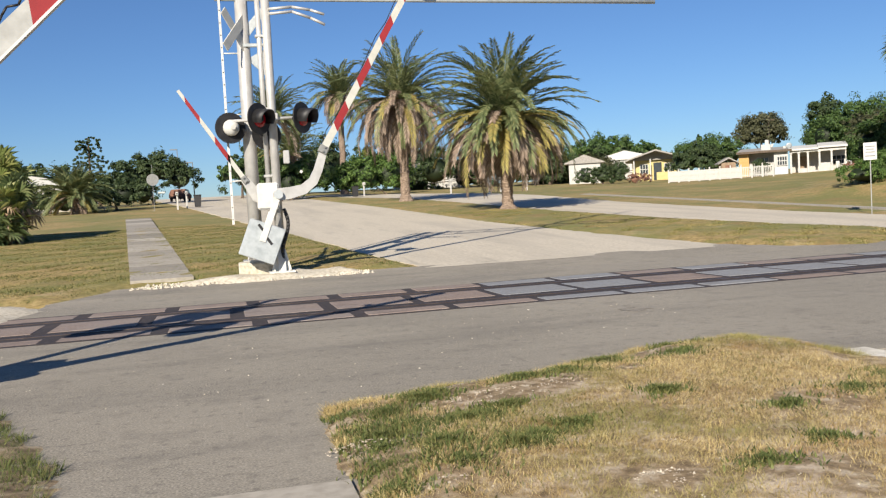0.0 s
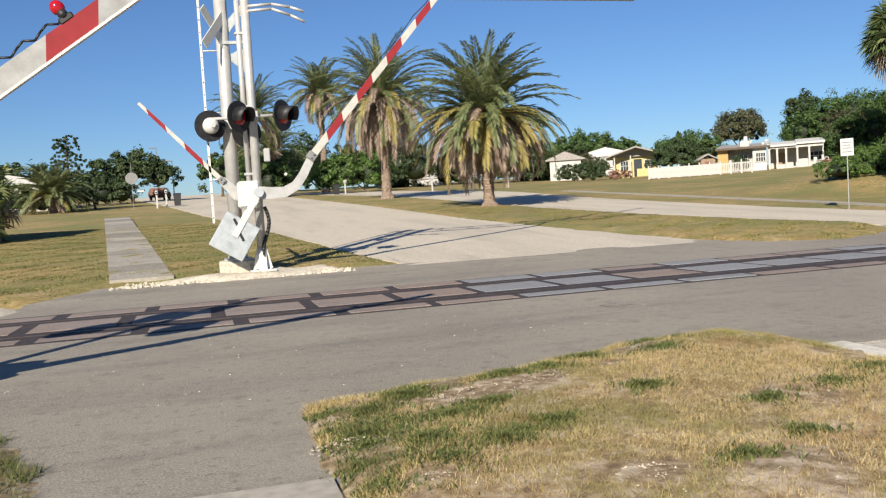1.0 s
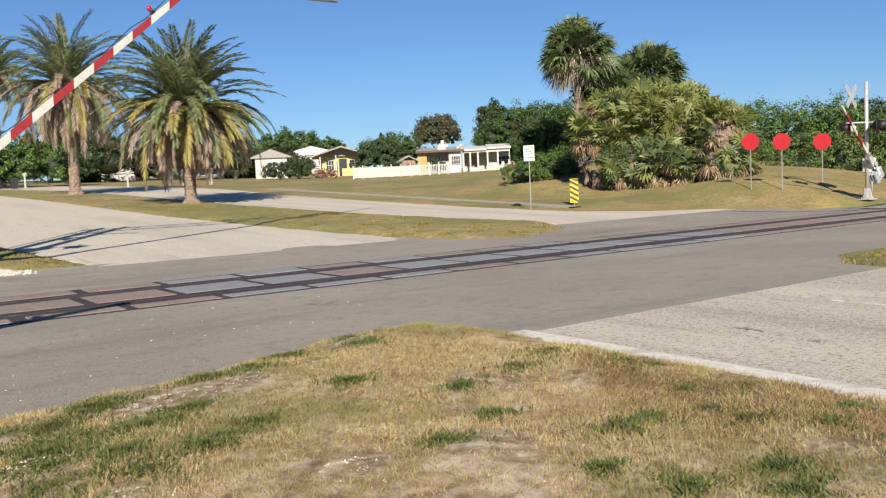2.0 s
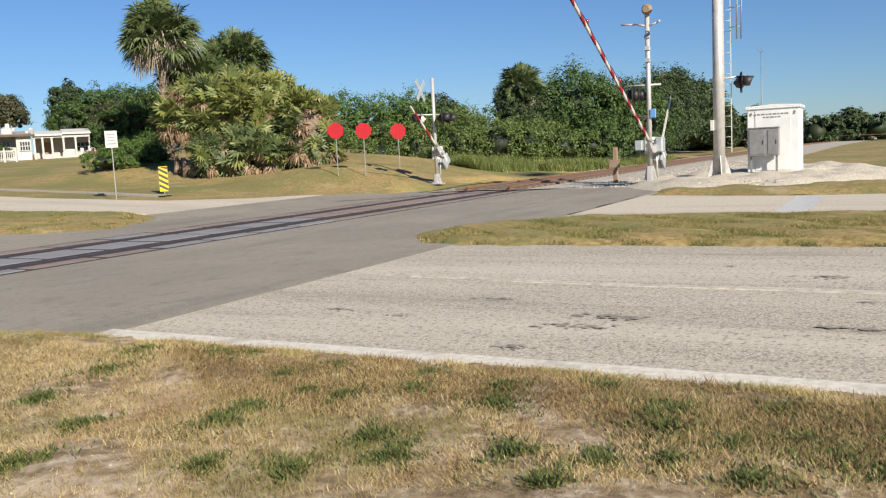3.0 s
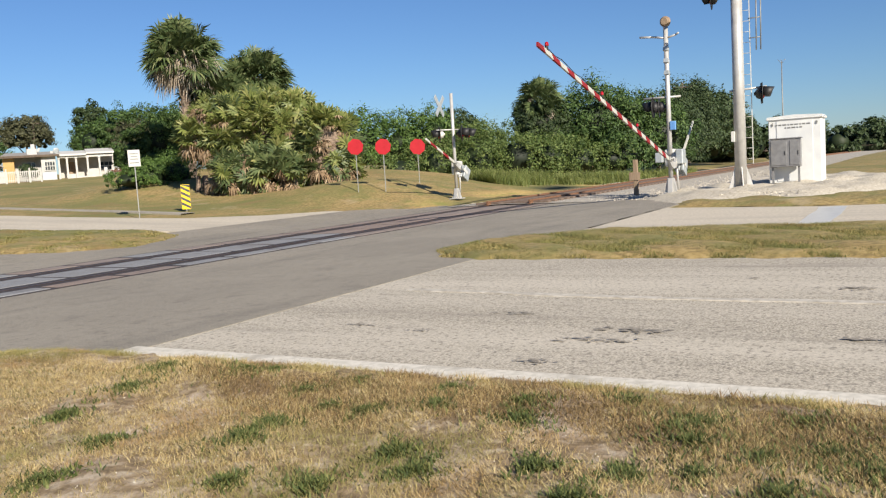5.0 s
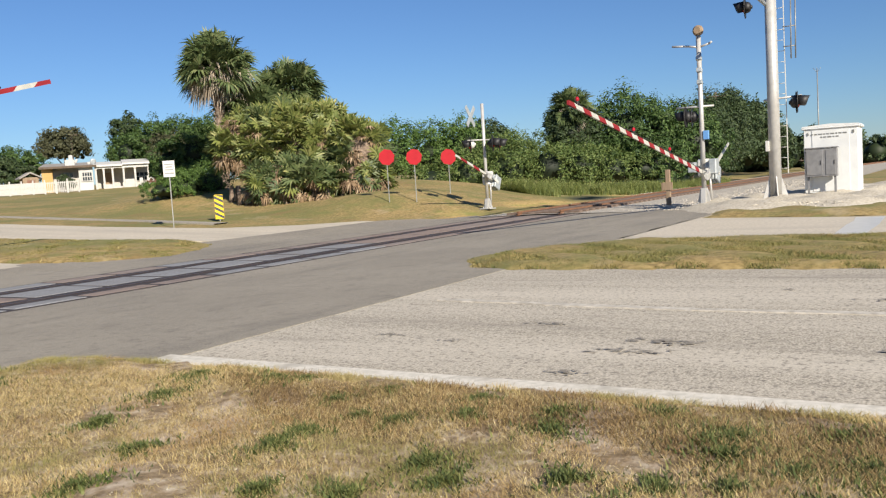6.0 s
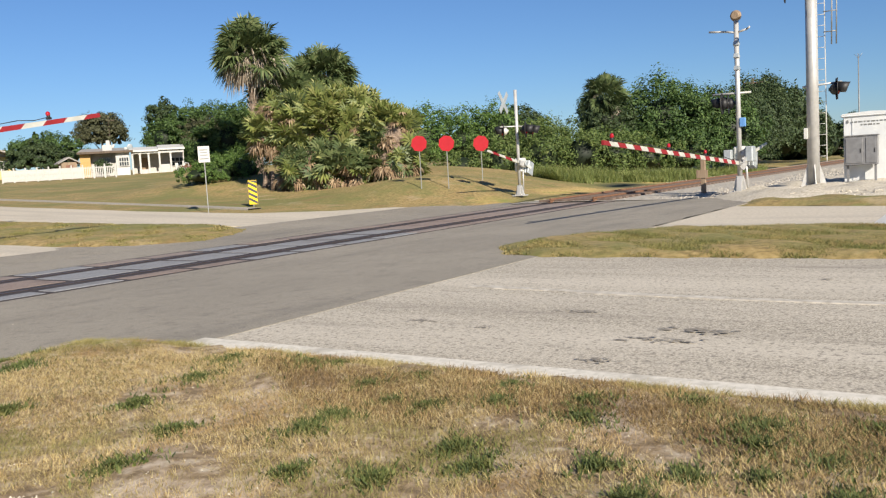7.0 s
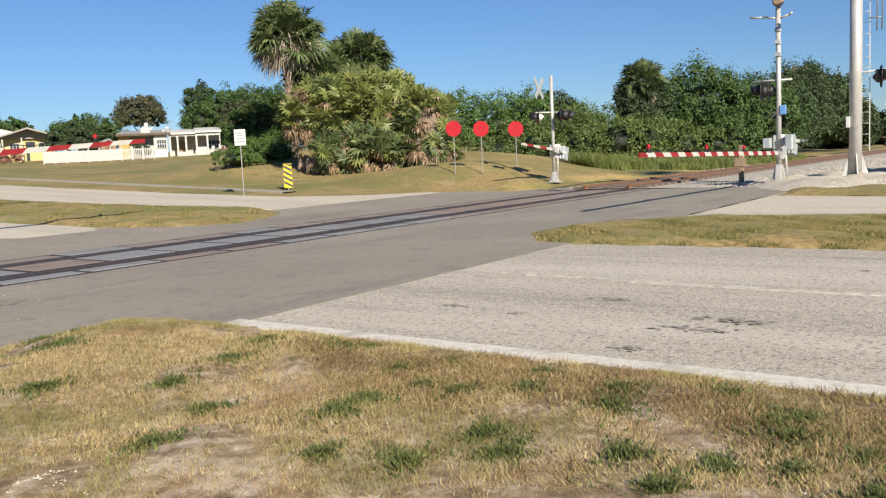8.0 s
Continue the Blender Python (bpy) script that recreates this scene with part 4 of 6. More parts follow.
def mast_near():
    u, v = -3.2, 6.72
    t = thing("crossing_signal", (u, v, 0.02), "silver gate mast with paired lights and a short striped arm", "crossing signal", "crossing signals")
    mast_base(t)
    bm = B()
    tube(bm, (0, 0, 0.3), (0, 0, 4.0), 0.075, seg=16)
    part("mast", bm, SILVER, t)
    bm = B()
    tube(bm, (-0.78, 0.3, 2.62), (0.55, -0.22, 2.55), 0.035)
    box(bm, (0, 0, 2.6), (0.22, 0.22, 0.18), bevel=0.02)
    part("crossarm", bm, SILVER, t, "crossarm carrying the lights")
    lamp_head(t, (0.55, -0.33, 2.42), 0)
    lamp_head(t, (-0.72, 0.14, 2.55), 0)
    lamp_head(t, (-0.1, 0.42, 2.78), 180)
    part("junction_box", box(B(), (0.08, 0.02, 3.3), (0.34, 0.26, 0.4), bevel=0.02), GALV, t, "grey junction box high on the mast")
    part("drive_bracket", box(B(), (0.18, -0.13, 1.12), (0.44, 0.16, 0.12), pose(0, 0, 0, 0, 0, -35), 0.01), SILVER, t, "bracket that holds the drive off the mast")
    mechanism(t, (0.36, -0.27, 1.12), 1)
    # pale stripes in post grey: bare metal back, face shade put into the colour
    arm = gate_arm(t, (0.36, -0.27, 1.12), 3.45, 1, 0.99, 0.0, (2.55,), 0, 0.16, 0.9, 0.0, stripe=0.44, pale=STEELPOST)
    bm = B()
    last = None
    for i in range(91):
        a = i * 0.7
        p = Vector((1.45 + i * 0.0055, -0.005 + 0.045 * math.sin(a), 0.115 + 0.045 * math.cos(a)))
        if last:
            tube(bm, last, p, 0.006, seg=4)
        last = p
    part("coiled_cable", bm, BLACK, arm, "coiled black cable")
    counterweight(arm, 1, 0.75, (0.45, 0.4), -9)
    ARMS.append((arm, (0.36, -0.27, 1.12), 1, [(0, 44.3), (0.5, 40.2), (1, 35.4), (1.5, 31.4), (2, 28), (3.5, 18), (6, 5), (8, 0)]))


def mast_b():
    u, v = 28.4, 15.15
    t = thing("crossing_signal", (u, v, land(u, v)), "slim silver crossing signal with a crossbuck and short gate arm", "crossing signal", "crossing signals")
    mast_base(t, 0.4, 0.24)
    bm = B()
    tube(bm, (0, 0, 0.25), (0, 0, 3.95), 0.06, seg=14)
    part("mast", bm, SILVER, t)
    bm = B()
    tube(bm, (-0.65, 0.35, 2.6), (0.65, -0.35, 2.6), 0.025)
    part("crossarm", bm, SILVER, t)
    crossbuck(t, (-0.3, 0.35, 3.5), 4, GALV)
    lamp_head(t, (-0.35, 0.40, 2.45), 215, True)
    lamp_head(t, (0.3, -0.2, 2.45), 22)
    lamp_head(t, (0.15, -0.55, 2.42), 28)
    lamp_head(t, (-0.15, -0.45, 2.45), 20)
    mechanism(t, (0, 0, 1.18), -1)
    bm = B()
    tube(bm, (0.1, -0.1, 0.2), (0.14, -0.1, 1.1), 0.03, seg=8)
    part("conduit", bm, SILVER, t)
    arm = gate_arm(t, (0, 0, 1.18), 2.7, -1, 0.5, 0.0, (), 0, 0.10, 0.7)
    counterweight(arm, -1, 0.45, (0.4, 0.5), 9)
    ARMS.append((arm, (0, 0, 1.18), -1, [(0, 62), (2, 45), (3.5, 34), (4.5, 26), (6, 18), (6.5, 15), (7.2, 10), (8, 6)]))


def mast_c():
    u, v = 25.72, 6.42
    t = thing("crossing_signal", (u, v, 0.1), "silver crossing signal with bell, lights and a long striped gate arm", "crossing signal", "crossing signals")
    mast_base(t, 0.5, 0.28)
    bm = B()
    tube(bm, (0, 0, 0.3), (0, 0, 5.0), 0.07, seg=16)
    part("mast", bm, SILVER, t)
    for z in (3.6, 3.95, 4.3):
        bm = box(B(), (-0.02, 0, z), (0.15, 0.15, 0.12), pose(0, 0, 0, 0, 18, 0), 0.004)
        part("band", bm, GALV, t, "dull band wrapped round the mast")
    bm = B()
    ball(bm, (0, 0, 5.1), 0.16, 16, (0.75, 1, 1))
    tube(bm, (-0.06, 0, 5.1), (-0.13, 0, 5.1), 0.13, 0.1, 16)
    part("bell", bm, WOOD, t, "weathered bronze bell")
    bm = B()
    for s in (-1, 1):
        pts = [Vector((0, 0, 4.62)), Vector((-0.05, s * 0.3, 4.68)), Vector((-0.12, s * (0.75 if s > 0 else 0.4), 4.72))]
        for p, q in zip(pts, pts[1:]):
            tube(bm, p, q, 0.03, seg=8)
    part("bracket_pipes", bm, SILVER, t, "bent bracket pipes")
    bm = B()
    tube(bm, (0.1, -0.35, 2.9), (-0.1, 0.7, 2.9), 0.03)
    part("crossarm", bm, SILVER, t)
    lamp_head(t, (-0.12, 0.42, 2.62), 184)
    lamp_head(t, (0.1, 0.30, 2.62), 190)
    bm = B()
    box(bm, (-0.05, -0.13, 2.05), (0.1, 0.16, 0.26), bevel=0.01)
    part("notice", bm, surface("blue_sign", [(0.3, (0.10, 0.25, 0.55)), (0.7, (0.16, 0.34, 0.65))], 5.0, 0.4), t, "small blue notice plate")
    mechanism(t, (0, 0, 1.12), -1)
    part("relay_box", box(B(), (-0.05, -0.32, 1.12), (0.4, 0.22, 0.45), bevel=0.03), GALV, t, "grey relay box beside the drive")
    part("relay_box", box(B(), (-0.05, 0.3, 1.12), (0.3, 0.22, 0.3), bevel=0.02), GALV, t, "grey relay box beside the drive")
    bm = B()
    tube(bm, (0.08, -0.2, 0.1), (0.05, -0.16, 1.0), 0.035, seg=8)
    part("conduit", bm, SILVER, t)
    arm = gate_arm(t, (0, 0, 1.12), 10.75, -1, 1.0, -0.30, (4.2, 7.0, 10.3), 0, 0.108, 0.8, stripe=0.41)
    counterweight(arm, -1, 0.7, (0.5, 0.5), 9)
    ARMS.append((arm, (0, 0, 1.12), -1, [(0, 45), (1, 38.5), (2, 32), (3.5, 22.6), (4, 19.6), (4.5, 16.6), (6, 8.9), (6.5, 6.5), (7, 3.6), (7.5, 1.8), (8, 1.1)]))
    tail = part("side_arm", box(B(), (0, 0, 0), (0.05, 0.05, 0.05)), WHITESTRIPE, t, "short pale walkway arm")
    tail.location = (0, -0.35, 1.15)
    bm = B()
    slab(bm, [(0.1, -0.05), (1.9, -0.03), (1.9, 0.03), (0.1, 0.05)], 0.04)
    part("stripe", bm, WHITESTRIPE, tail)
    ARMS.append((tail, (0, -0.35, 1.15), 1, [(0, 62), (2, 52), (3.5, 45), (4.5, 38), (6, 20), (7, 8), (8, 0)]))


def cantilever_d():
    u, v = 25.77, 4.42
    t = thing("cantilever_signal", (u, v, 0.14), "thick silver cantilever pole with a ladder, on the gravel pad", "signal pole", "cantilever poles")
    bm = B()
    tube(bm, (0, 0, 0.0), (0, 0, 6.6), 0.165, 0.14, 24)
    part("pole", bm, SILVER, t, "thick silver pole")
    bm = B()
    box(bm, (0, 0, 0.0), (0.72, 0.72, 0.06), bevel=0.01)
    for a in range(4):
        slab(bm, [(0.14, 0.03), (0.36, 0.03), (0.14, 0.75)], 0.025, pose(0, 0, 0, 0, 0, 20 + a * 90))
    part("base_plate", bm, SILVER, t, "gusseted base plate")
    ladder(t, 0.2, -0.22, 0.75, 6.4)
    bm = B()
    for y in (-0.62, -0.5):
        tube(bm, (0.1, y, 3.95), (0.1, y - 0.03, 5.6), 0.018, seg=6)
    tube(bm, (0.1, -0.3, 4.3), (0.1, -0.62, 4.3), 0.015, seg=6)
    tube(bm, (0.1, -0.3, 4.85), (0.1, -0.62, 4.85), 0.015, seg=6)
    part("ladder_guard", bm, STEELPOST, t, "ladder safety rail")
    bm = B()
    tube(bm, (0, 0.25, 2.85), (0.3, -0.72, 2.92), 0.028)
    part("crossarm", bm, SILVER, t)
    lamp_head(t, (0.18, -0.62, 2.74), 8)
    lamp_head(t, (0.40, -0.56, 2.74), 4)
    bm = B()
    tube(bm, (-0.1, 0.1, 5.5), (-6.5, 0.1, 5.6), 0.05, seg=10)
    tube(bm, (-0.1, 0.1, 6.1), (-6.5, 0.1, 6.05), 0.05, seg=10)
    for i in range(7):
        tube(bm, (-0.2 - i * 0.9, 0.1, 5.5), (-1.1 - i * 0.9, 0.1, 6.1), 0.02, seg=6)
    part("cantilever", bm, GALV, t, "cantilever arm above the lane")
    lamp_head(t, (-0.1, 0.65, 5.5), 186)
    bm = B()
    box(bm, (-0.16, 0.16, 1.55), (0.1, 0.1, 0.3), bevel=0.01)
    part("switch_box", bm, WHITEPAINT, t, "small white box on the pole")


mast_a()
cantilever_a()
mast_near()
mast_b()
mast_c()
cantilever_d()


# ---- signal hut and its surroundings ----
def signal_hut():
    t = thing("signal_hut", (28.1, 3.15, 0.18), "white steel signal hut with a grey meter cabinet, on gravel", "signal hut")
    bm = B()
    box(bm, (0, 0, 1.0), (1.3, 1.46, 1.9), bevel=0.015)
    part("body", bm, HUTWHITE, t, "white sheet-steel walls")
    bm = B()
    box(bm, (0, 0, 1.96), (1.4, 1.58, 0.06), bevel=0.02)
    slab(bm, [(-0.79, 1.99), (0.79, 1.99), (0.75, 2.03), (0, 2.07), (-0.75, 2.03)], 1.38, pose(0, 0, 0, 0, 0, 90))
    part("roof", bm, HUTWHITE, t, "shallow overhanging white roof")
    bm = B()
    box(bm, (-0.655, 0.0, 1.0), (0.02, 1.0, 1.8), bevel=0.004)
    part("door", bm, HUTWHITE, t, "flush white door")
    for z, w in ((1.78, 1.0), (1.69, 0.5)):
        y = -w / 2
        i = 0
        while y < w / 2 - 0.05:
            ln = 0.05 + 0.03 * ((i * 7) % 3)
            bm = B()
            box(bm, (-0.668, -y - ln / 2 + 0.02, z), (0.006, ln, 0.04))
            part("lettering_bar", bm, STEELPOST, t)
            y += ln + 0.03
            i += 1
    bm = B()
    for s in (-1, 1):
        slab(bm, [(s * 0.60, 1.86), (s * 0.64, 1.83), (s * 0.63, 1.75), (s * 0.58, 1.77)], 0.006, pose(-0.668, 0, 0, 0, 0, 90))
    part("emblem", bm, STEELPOST, t, "dark swirl marks")
    c = thing("meter_cabinet", (27.2, 3.38, 0.15), "grey double-door meter cabinet on steel legs", "cabinet")
    bm = B()
    box(bm, (0, 0, 0.98), (0.28, 0.86, 0.82), bevel=0.012)
    part("body", bm, GREYBOX, c)
    bm = B()
    box(bm, (0, 0, 1.41), (0.34, 0.92, 0.03), bevel=0.008)
    part("roof", bm, GREYBOX, c)
    for y, w in ((0.17, 0.44), (-0.26, 0.26)):
        bm = B()
        box(bm, (-0.145, y, 0.98), (0.02, w, 0.72), bevel=0.006)
        d = part("door", bm, GREYBOX, c, "grey cabinet door")
        bm = B()
        box(bm, (-0.16, y - w * 0.38, 0.98), (0.02, 0.02, 0.12), bevel=0.004)
        part("handle", bm, BLACK, d)
    for y in (-0.36, 0.36):
        bm = B()
        box(bm, (0, y, 0.29), (0.06, 0.06, 0.58))
        part("leg", bm, GREYBOX, c)
    a = thing("antenna_mast", (39.7, 5.0, 0.0), "thin grey whip antenna behind the hut", "antenna")
    bm = B()
    tube(bm, (0, 0, 0), (0, 0, 5.0), 0.035, 0.02, 8)
    part("pole", bm, STEELPOST, a)
    bm = B()
    for i in range(4):
        tube(bm, (0, 0, 4.9), (0.15 * math.cos(i * 1.57), 0.15 * math.sin(i * 1.57), 5.1), 0.008, seg=5)
    part("aerial", bm, STEELPOST, a)
    p = thing("marker_post", (27.3, 7.95, 0.05), "weathered wooden post with a nailed board", "post")
    bm = B()
    box(bm, (0, 0, 0.58), (0.12, 0.14, 1.15), bevel=0.01)
    part("post", bm, WOOD, p)
    bm = B()
    box(bm, (-0.07, 0.02, 0.62), (0.03, 0.36, 0.26), bevel=0.005)
    part("board", bm, WOOD, p)


signal_hut()


# ---- signs ----
def sign_post(parent, h, r=0.025):
    bm = B()
    box(bm, (0, 0, h / 2 - 0.15), (0.034, 0.03, h + 0.3), bevel=0.004)
    part("post", bm, STEELPOST, parent)


def warning_disc(u, v, k=1.0, top=1.68):
    t = thing("end_marker_sign", (u, v, land(u, v)), "red eight-sided marker sign on a thin steel post", "sign", "red marker signs", -57)
    sign_post(t, top - 0.1)
    bm = B()
    pts = [(0.315 * k * math.cos(radians(22.5 + 45 * i)), top + 0.315 * k * math.sin(radians(22.5 + 45 * i))) for i in range(8)]
    pts = [(x * (1.06 if abs(x) < 0.2 else 1.0), z) for x, z in pts]
    slab(bm, pts, 0.012, pose(0, -0.03, 0) @ Matrix.Translation((0, 0, top)) @ pose(0, 0, 0, 0, 10, 0) @ Matrix.Translation((0, 0, -top)))
    part("panel", bm, REDSIGN, t)


for u, v, k in ((27.2, 18.8, 1.0), (27.75, 17.9, 1.0), (31.25, 18.43, 1.08)):
    warning_disc(u, v, k, 1.68 if k == 1.0 else 1.5)


def regulatory_sign():
    u, v = 19.95, 22.7
    t = thing("traffic_sign", (u, v, land(u, v)), "white rectangular traffic sign on a steel post", "sign", turn=-41)
    sign_post(t, 2.1)
    bm = B()
    box(bm, (0, -0.03, 1.97), (0.38, 0.012, 0.55), bevel=0.004)
    part("panel", bm, SIGNWHITE, t)
    for z, w in ((2.12, 0.28), (2.03, 0.22), (1.94, 0.27), (1.82, 0.3)):
        bm = B()
        box(bm, (0, -0.04, z), (w, 0.004, 0.045))
        part("lettering_bar", bm, STEELPOST, t)


def object_marker():
    u, v = 23.1, 23.75
    t = thing("object_marker", (u, v, land(u, v)), "yellow and black diagonally striped marker board", "sign", turn=-44)
    sign_post(t, 0.9)
    bm = B()
    box(bm, (0, -0.03, 0.5), (0.32, 0.012, 0.92), bevel=0.004)
    part("panel", bm, YELLOW, t)
    for k in range(5):
        z = 0.09 + k * 0.2
        lo, hi = 0.05, 0.95
        pts = [(-0.155, z + 0.13), (0.155, z - 0.05), (0.155, z + 0.05), (-0.155, z + 0.23)]
        pts = [(x, min(hi, max(lo, zz))) for x, zz in pts]
        bm = B()
        slab(bm, pts, 0.004, pose(0, -0.04, 0))
        part("stripe", bm, INK, t)


regulatory_sign()
object_marker()


# ---- plants ----
def frond_mesh(rng, base, az, e0, droop, length, leaf, n=24, width=0.035, verts=None, faces=None):
    """One feather frond: a bending midrib with narrow leaflets on both sides."""
    pts, dirs = [Vector(base)], []
    K = 9
    side = Vector((-math.sin(az), math.cos(az), 0))
    curl = rng.normal(0, 0.12)
    for i in range(K):
        e = e0 - droop * (1.0 - 0.35 * max(0.0, math.sin(e0))) * ((i + 0.5) / K) ** 1.25
        a = az + curl * i / K
        d = Vector((math.cos(a) * math.cos(e), math.sin(a) * math.cos(e), math.sin(e)))
        dirs.append(d)
        pts.append(pts[-1] + d * (length / K))
    for i in range(K):
        w0, w1 = 0.045 * (1 - i / K) + 0.008, 0.045 * (1 - (i + 1) / K) + 0.008
        o = len(verts)
        up = side.cross(dirs[i]) * -1
        verts += [pts[i] - side * w0, pts[i] + side * w0, pts[i + 1] + side * w1, pts[i + 1] - side * w1, pts[i] + up * w0, pts[i + 1] + up * w1]
        faces += [(o, o + 1, o + 2, o + 3), (o + 1, o + 4, o + 5, o + 2), (o + 4, o, o + 3, o + 5)]
    for j in range(n):
        s = 0.12 + 0.87 * j / (n - 1)
        k = min(K - 1, int(s * K))
        f = s * K - k
        p = pts[k].lerp(pts[k + 1], min(1, f))
        d = dirs[k]
        up = d.cross(side)
        ll = leaf * (0.35 + 0.65 * math.sin(math.pi * min(1, 0.12 + s * 0.80)))
        for sg in (-1, 1):
            q = (d * (0.7 + 0.4 * s) + side * sg * (0.95 - 0.3 * s) + up * rng.uniform(0.0, 0.35) + Vector((0, 0, -0.15 * rng.random()))).normalized()
            tip = p + q * ll * rng.uniform(0.8, 1.1)
            mid = p + q * ll * 0.45
            wv = d * width * rng.uniform(0.7, 1.2)
            o = len(verts)
            verts += [p, mid + wv, tip - Vector((0, 0, ll * 0.12)), mid - wv]
            faces.append((o, o + 1, o + 2, o + 3))


def tapered_trunk(bm, height, r0, r1, flare, rng, lean=(0, 0), rings=22, seg=14, rough=0.05):
    prev = None
    for i in range(rings + 1):
        s = i / rings
        r = r0 + (r1 - r0) * s + flare * max(0, 1 - s * 9) ** 2
        ring = []
        for k in range(seg):
            a = 2 * math.pi * k / seg + (0.22 if i % 2 else 0)
            rr = r * (1 + rng.normal(0, rough)) * (1.05 if i % 2 else 0.96)
            ring.append(bm.verts.new((lean[0] * s + rr * math.cos(a), lean[1] * s + rr * math.sin(a), height * s - 0.1)))
        if prev:
            for k in range(seg):
                bm.faces.new((prev[k], prev[(k + 1) % seg], ring[(k + 1) % seg], ring[k]))
        prev = ring
    bm.faces.new(prev)
    return bm


def date_palm(u, v, trunk_h, spread_r, seed, label, yellow=16, dead=34, green=64, trunk_r=0.27, flare=0.4, leaf=0.5, shaggy=True):
    rng = np.random.default_rng(seed)
    t = thing("date_palm", (u, v, land(u, v)), label, "palm tree", "date palms", rng.uniform(0, 360))
    part("trunk", tapered_trunk(B(), trunk_h, trunk_r, trunk_r * 0.95, flare, rng), TRUNK, t, "shaggy grey-brown trunk flaring at the foot")
    for name, count, mat, elev, droop, scale, lab in (
            ("crown", green, DATE, (2, 84), (1.3, 2.25), (0.85, 1.05), "arching grey-green fronds"),
            ("yellow_skirt", yellow, DATEYELLOW, (-12, 24), (1.1, 1.7), (0.78, 0.95), "yellowing lower fronds"),
            ("dead_skirt", dead, DATEDEAD, (-35, 14), (1.2, 1.75), (0.66, 0.95), "hanging dead brown fronds")):
        if not count:
            continue
        verts, faces = [], []
        for i in range(count):
            az = 2.39996 * i + rng.normal(0, 0.2)
            s = (i + 0.5) / count
            e = radians(elev[0] + (elev[1] - elev[0]) * (s ** 0.85) + rng.normal(0, 5))
            frond_mesh(rng, (0.18 * math.cos(az), 0.18 * math.sin(az), trunk_h - 0.15 + 0.35 * s), az, e, rng.uniform(*droop), spread_r * rng.uniform(*scale), leaf, 46, 0.056, verts, faces)
        finish(name, raw_mesh(name, [tuple(p) for p in verts], faces), mat, t, lab)
    return t


def fan_leaf(rng, base, d, petiole, size, verts, faces, blades=13, fold=0.25, sag=0.3, axis=None, roll=0.0, slim=1.0):
    """A petiole and a round fan of pointed blades."""
    d = Vector(d).normalized()
    side = d.cross(Vector((0, 0, 1)))
    side = side.normalized() if side.length > 0.05 else Vector((1, 0, 0))
    up = side.cross(d).normalized()
    hub = Vector(base) + d * petiole - Vector((0, 0, petiole * 0.12))
    stalk = side
    if axis is not None:
        d = Vector(axis).normalized()
        side = d.cross(Vector((0, 0, 1)) + Vector((0.01, 0, 0))) if abs(d.z) < 0.5 else stalk
        side = side.normalized()
        up = side.cross(d).normalized()
    if roll:
        side, up = side * math.cos(roll) + up * math.sin(roll), up * math.cos(roll) - side * math.sin(roll)
    o = len(verts)
    verts += [Vector(base) - side * 0.015, Vector(base) + side * 0.015, hub + side * 0.012, hub - side * 0.012]
    faces.append((o, o + 1, o + 2, o + 3))
    for i in range(blades):
        a = radians(-125 + 250 * i / (blades - 1)) + rng.normal(0, 0.05)
        q = d * math.cos(a) + side * math.sin(a) + up * fold * abs(math.sin(a))
        ln = size * (1 - 0.28 * abs(a) / 2.2) * rng.uniform(0.85, 1.1)
        w = size * 0.075 * slim
        pv = (side * math.cos(a) - d * math.sin(a)) * w
        tip = hub + q * ln - Vector((0, 0, ln * sag * rng.uniform(0.5, 1.4)))
        mid = hub + q * ln * 0.55
        o = len(verts)
        verts += [hub, mid + pv, tip, mid - pv]
        faces.append((o, o + 1, o + 2, o + 3))


def ball_dir(rng, lo=-1.0, hi=1.0):
    z = rng.uniform(lo, hi)
    a = rng.uniform(0, 2 * math.pi)
    r = math.sqrt(1 - z * z)
    return Vector((r * math.cos(a), r * math.sin(a), z))


def sabal_palm(u, v, base, trunk_h, crown, seed, label, dead=18, green=120):
    rng = np.random.default_rng(seed)
    t = thing("sabal_palm", (u, v, base), label, "palm tree", "sabal palms")
    part("trunk", tapered_trunk(B(), trunk_h, 0.24, 0.25, 0.08, rng, rings=26, seg=12, rough=0.09), TRUNK, t, "pale scarred trunk")
    bm = B()
    for i in range(40):
        a, z = i * 2.4, trunk_h * (0.45 + 0.52 * i / 40)
        m = pose(0.24 * math.cos(a), 0.24 * math.sin(a), z, 0, 0, math.degrees(a)) @ pose(0, 0, 0, 0, 28, 0)
        box(bm, m @ Vector((0.06, 0, 0.1)), (0.035, 0.08, 0.34), m.to_3x3().to_4x4())
    part("boots", bm, PALEDEAD, t, "criss-cross old leaf bases")
    for name, n, mat, lo, hi, sag, lab in (("crown", green, FAN, -0.62, 1.0, 0.3, "dark green fan leaves"), ("dead_skirt", dead, PALEDEAD, -0.9, -0.05, 0.75, "hanging dry fan leaves")):
        verts, faces = [], []
        for i in range(n):
            d = ball_dir(rng, lo, hi)
            k = 1.0 if sag < 0.5 else 0.85
            fan_leaf(rng, (0, 0, trunk_h), d, k * crown * rng.uniform(0.30, 0.62), k * crown * rng.uniform(0.36, 0.5), verts, faces, 25, 0.35, sag, None, rng.uniform(-1.2, 1.2), 0.7)
        finish(name, raw_mesh(name, [tuple(p) for p in verts], faces), mat, t, lab)
    return t


